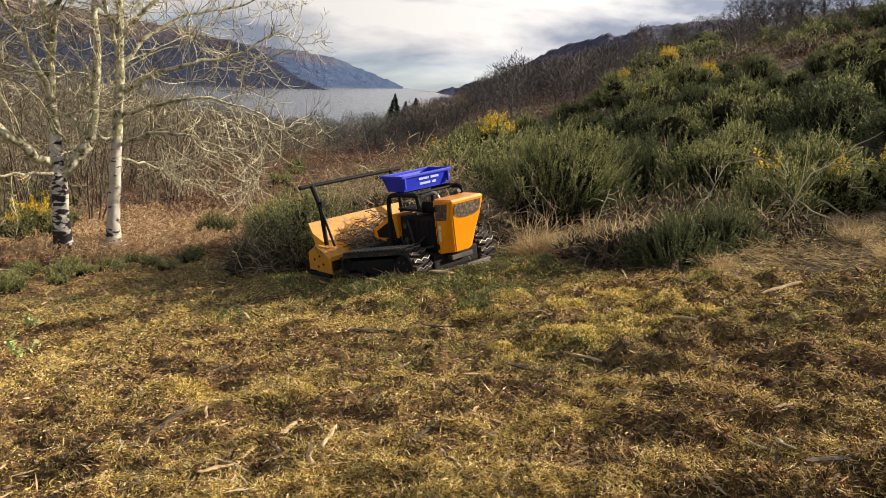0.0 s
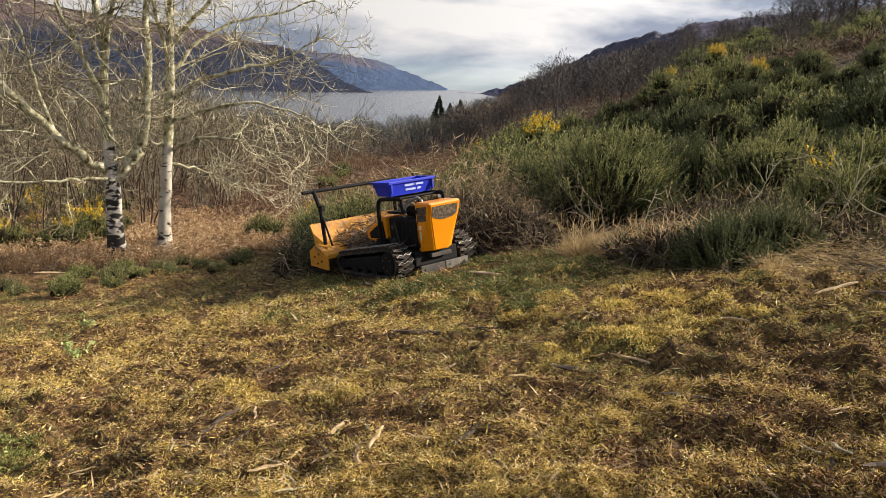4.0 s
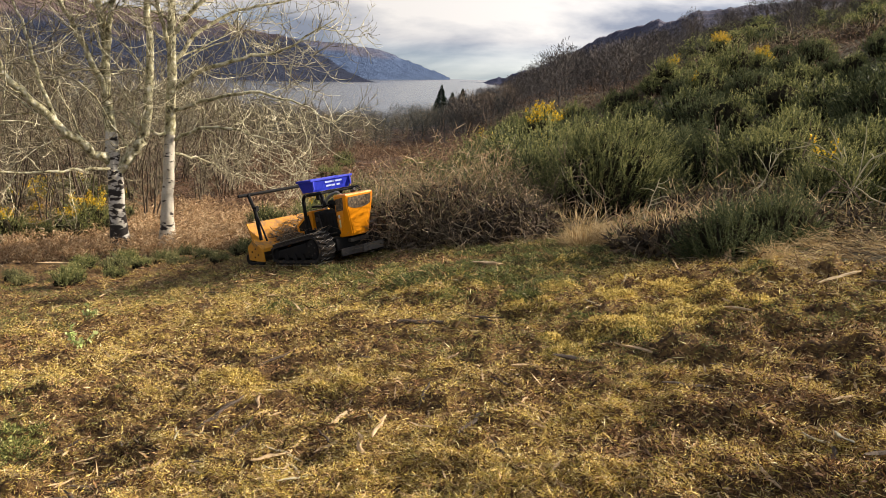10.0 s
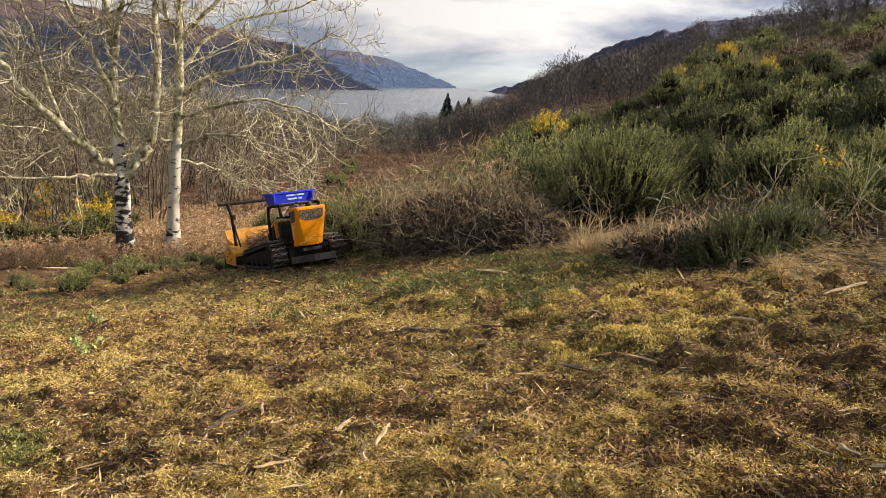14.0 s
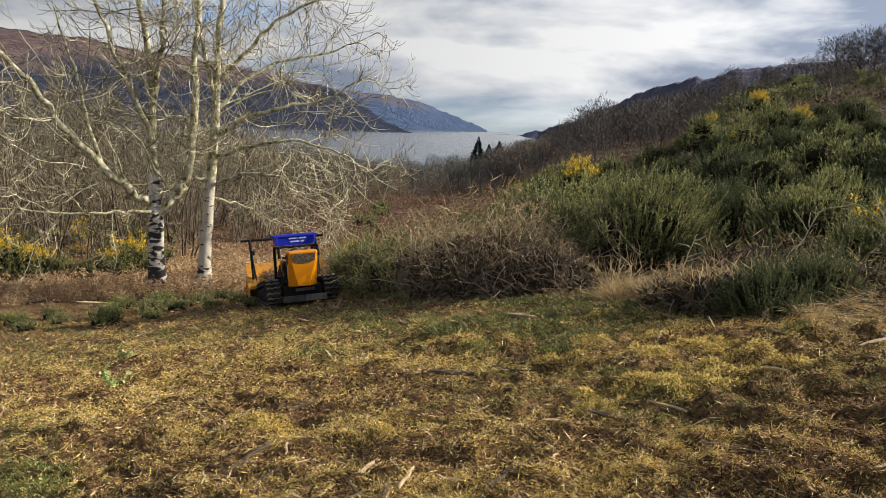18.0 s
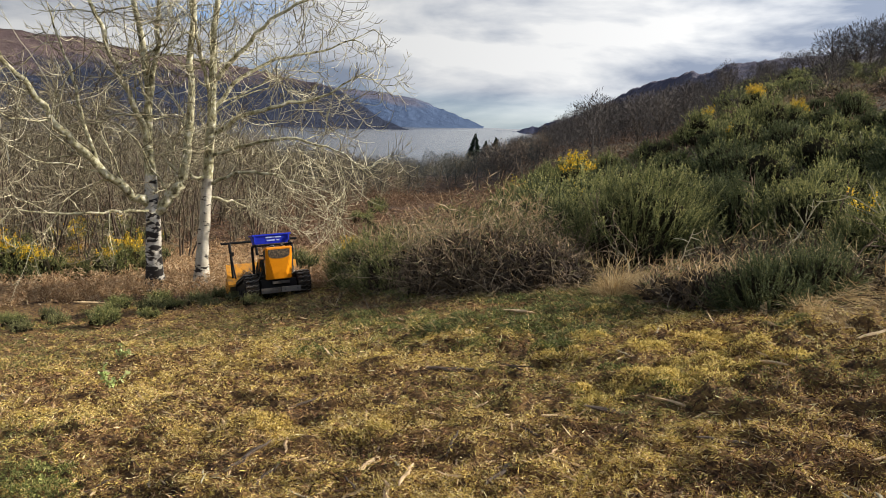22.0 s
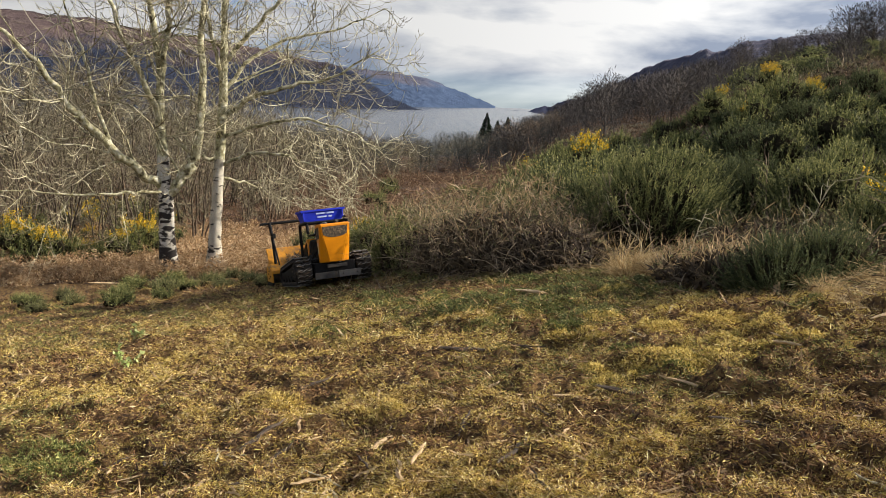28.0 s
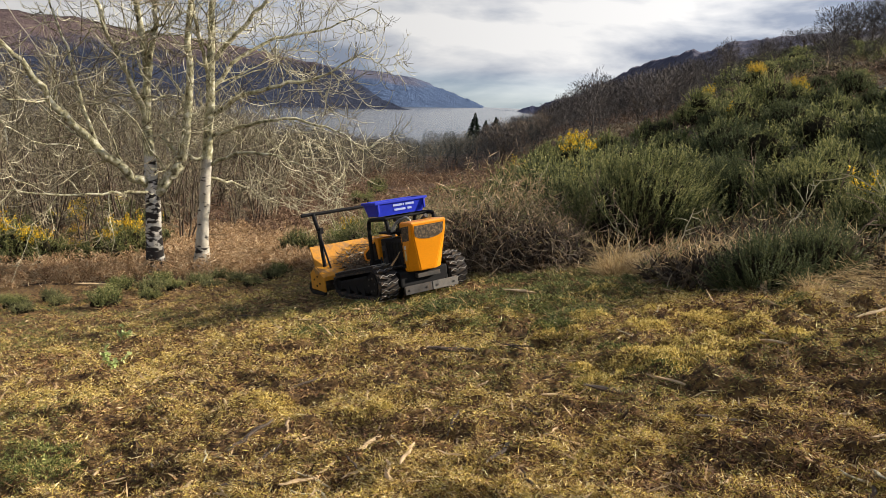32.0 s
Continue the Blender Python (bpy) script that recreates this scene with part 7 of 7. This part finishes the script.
for k, (x, y, L, turn, rise) in enumerate(((1.55, 12.3, 1.3, 70, 1.6), (1.75, 12.2, 1.2, 110, 1.9), (2.9, 9.9, 1.1, 60, 1.2), (2.5, 9.0, 0.9, 40, 0.8), (3.35, 8.9, 0.8, 20, 0.7), (4.3, 9.3, 0.9, 160, 0.9), (3.3, 10.9, 1.1, 35, 0.9), (-1.0, 17.0, 1.5, 100, 1.5), (-2.3, 17.4, 1.4, 60, 1.6), (-0.2, 17.2, 1.3, 80, 1.7), (3.6, 13.2, 1.4, 95, 2.2), (4.6, 12.6, 1.2, 85, 2.4), (-1.7, 13.4, 1.2, 140, 0.9))):
    dead_branch(500 + k, x, y, L, turn, rise, M_BIRCHTWIG if k % 3 == 0 else M_TWIG, bleached)

lifted = stick("branch", 15, -1.45, 10.15, 0.62, 0.018, 130, M_WOOD, "pale branch caught up by the track")


# ---- what moves ----
# seconds, place of the mulcher on the slope, its heading to the left of straight ahead, nose-down tilt, lean, and rise over heaped cuttings
DRIVE = [
    (0, -0.28, 10.12, 43.1, 5.5, -7.0, 0.000), (0.5, -0.39, 10.25, 43.1, 5.3, -7.8, -0.021), (1, -0.50, 10.47, 43.5, 6.3, -7.3, -0.019),
    (1.5, -0.63, 10.67, 43.6, 6.8, -6.4, -0.013), (2, -0.74, 10.78, 43.8, 6.9, -6.1, -0.011), (2.5, -0.83, 10.88, 42.8, 6.5, -5.6, -0.006),
    (3, -0.92, 11.01, 42.8, 6.3, -5.2, -0.000), (3.5, -1.03, 11.13, 43.1, 6.1, -5.0, 0.005), (4, -1.14, 11.24, 42.9, 6.1, -4.7, 0.010),
    (4.5, -1.27, 11.38, 42.7, 6.2, -4.5, 0.014), (6.5, -1.67, 11.81, 48.2, 7.1, -4.2, 0.027), (7, -1.78, 11.94, 46.5, 7.6, -4.6, 0.027),
    (7.5, -1.88, 12.05, 45.4, 8.1, -5.0, 0.026), (8, -2.00, 12.18, 45.4, 8.5, -5.5, 0.025), (8.5, -2.12, 12.34, 44.0, 9.2, -5.4, 0.025),
    (9, -2.26, 12.50, 44.0, 9.8, -5.2, 0.025), (9.5, -2.41, 12.66, 44.7, 10.3, -5.1, 0.025), (10, -2.55, 12.81, 45.7, 10.6, -4.7, 0.025),
    (10.5, -2.66, 12.96, 45.2, 10.3, -4.7, 0.022), (11, -2.79, 13.09, 44.5, 10.1, -4.5, 0.019), (11.5, -2.90, 13.21, 44.0, 9.8, -4.0, 0.015),
    (12, -3.03, 13.32, 43.7, 9.7, -3.5, 0.012), (12.5, -3.17, 13.40, 44.2, 9.7, -2.9, 0.009), (13, -3.33, 13.52, 46.2, 10.7, -2.7, 0.007),
    (13.5, -3.42, 13.69, 40.8, 10.5, -3.1, 0.006), (14, -3.52, 13.84, 37.2, 10.3, -3.7, 0.004), (14.5, -3.62, 14.00, 35.9, 10.4, -4.3, 0.002),
    (16.5, -4.07, 14.52, 30.6, 8.8, -4.1, -0.008), (17, -4.17, 14.62, 28.5, 8.1, -4.3, -0.005), (17.5, -4.25, 14.76, 26.9, 7.6, -4.6, -0.002),
    (18, -4.30, 14.93, 26.4, 7.2, -4.8, 0.001), (18.5, -4.40, 15.08, 26.2, 7.3, -4.7, 0.002), (19, -4.51, 15.25, 26.3, 7.5, -4.7, 0.003),
    (19.5, -4.61, 15.45, 26.9, 7.8, -4.6, 0.005), (20, -4.71, 15.66, 27.5, 8.1, -4.4, 0.006), (20.5, -4.83, 15.86, 27.9, 8.5, -4.3, 0.007),
    (21, -4.96, 16.07, 28.0, 8.9, -4.0, 0.009), (21.5, -5.07, 16.24, 28.3, 9.6, -4.0, 0.006), (22, -5.19, 16.39, 28.3, 10.4, -4.0, 0.003),
    (22.5, -5.30, 16.54, 27.8, 11.5, -3.8, 0.001), (23, -5.40, 16.65, 27.2, 12.5, -3.8, -0.002), (23.5, -5.45, 16.72, 27.4, 12.4, -4.2, -0.004),
    (24, -5.43, 16.79, 28.6, 12.3, -4.5, -0.007), (24.5, -5.37, 16.90, 30.4, 12.4, -4.6, -0.009), (26.5, -4.34, 15.08, 30.2, 9.5, -4.1, 0.007),
    (27, -4.12, 14.73, 29.3, 10.7, -4.3, 0.009), (27.5, -3.89, 14.36, 29.1, 11.3, -4.5, 0.011), (28, -3.68, 13.97, 29.5, 12.0, -4.8, 0.013),
    (28.5, -3.43, 13.59, 30.4, 12.2, -4.5, 0.028), (29, -3.17, 13.22, 31.7, 12.1, -4.1, 0.038), (29.5, -2.92, 12.83, 33.0, 12.4, -3.5, 0.042),
    (30, -2.69, 12.46, 33.6, 12.8, -3.2, 0.047), (30.5, -2.44, 12.07, 35.5, 12.6, -3.0, 0.058), (31, -2.17, 11.68, 37.3, 12.0, -3.0, 0.064),
    (31.5, -1.93, 11.34, 37.1, 10.0, -4.5, 0.046), (32, -1.66, 11.01, 37.4, 8.2, -6.2, 0.028),
]


def ride(x, y, head, tilt, lean, up=0.0):
    return pose(x, y, 0.18 * x - 0.09 * y + 0.02 + up, 0, 0, head + 90) @ pose(0, 0, 0, 0, tilt, 0) @ pose(0, 0, 0, lean, 0, 0)


def motions():
    rows = [(t, ride(*r)) for t, *r in DRIVE]
    for thing in (mulcher, crate, brash):
        walk(thing, rows)
    lie = lifted.matrix_basis.copy()
    hold = pose(-0.60, 0.46, 0.42, 0, 48, 25)
    walk(lifted, [(0, lie), (30.6, lie), (31.2, ride(*DRIVE[-3][1:]) @ hold), (31.5, ride(*DRIVE[-2][1:]) @ hold), (32, ride(*DRIVE[-1][1:]) @ hold)])
    for n, (bush, x, y, t) in enumerate(cut_bushes):
        z = seat(x, y)
        a = 40 + 13 * (n % 3)
        up, over, flat = pose(x, y, z - 0.03, 0, 0, 60 * n), pose(x - 0.2, y + 0.18, z - 0.28, -a * 0.5, -a * 0.5, 60 * n), pose(x - 0.3, y + 0.25, z - 0.95, -a, -a, 60 * n)
        walk(bush, [(0, up), (t - 0.9, up), (t, over), (t + 1.2, flat), (32, flat)])
    ts = np.arange(0, 32.01, 0.25)
    d = np.array([r[:6] for r in DRIVE])
    step = np.diff(d[:, 1:3], axis=0)
    fwd = np.stack([-np.sin(np.radians(d[:-1, 3])), np.cos(np.radians(d[:-1, 3]))], 1)
    gone = np.concatenate([[0], np.cumsum((step * fwd).sum(1))])
    turn = np.degrees(np.interp(ts, d[:, 0], gone) / REAR_R)
    for drum in drums:
        walk(drum, [(float(t), pose(REAR_X, 0, REAR_Z, 0, float(a), 0)) for t, a in zip(ts, turn)])


motions()
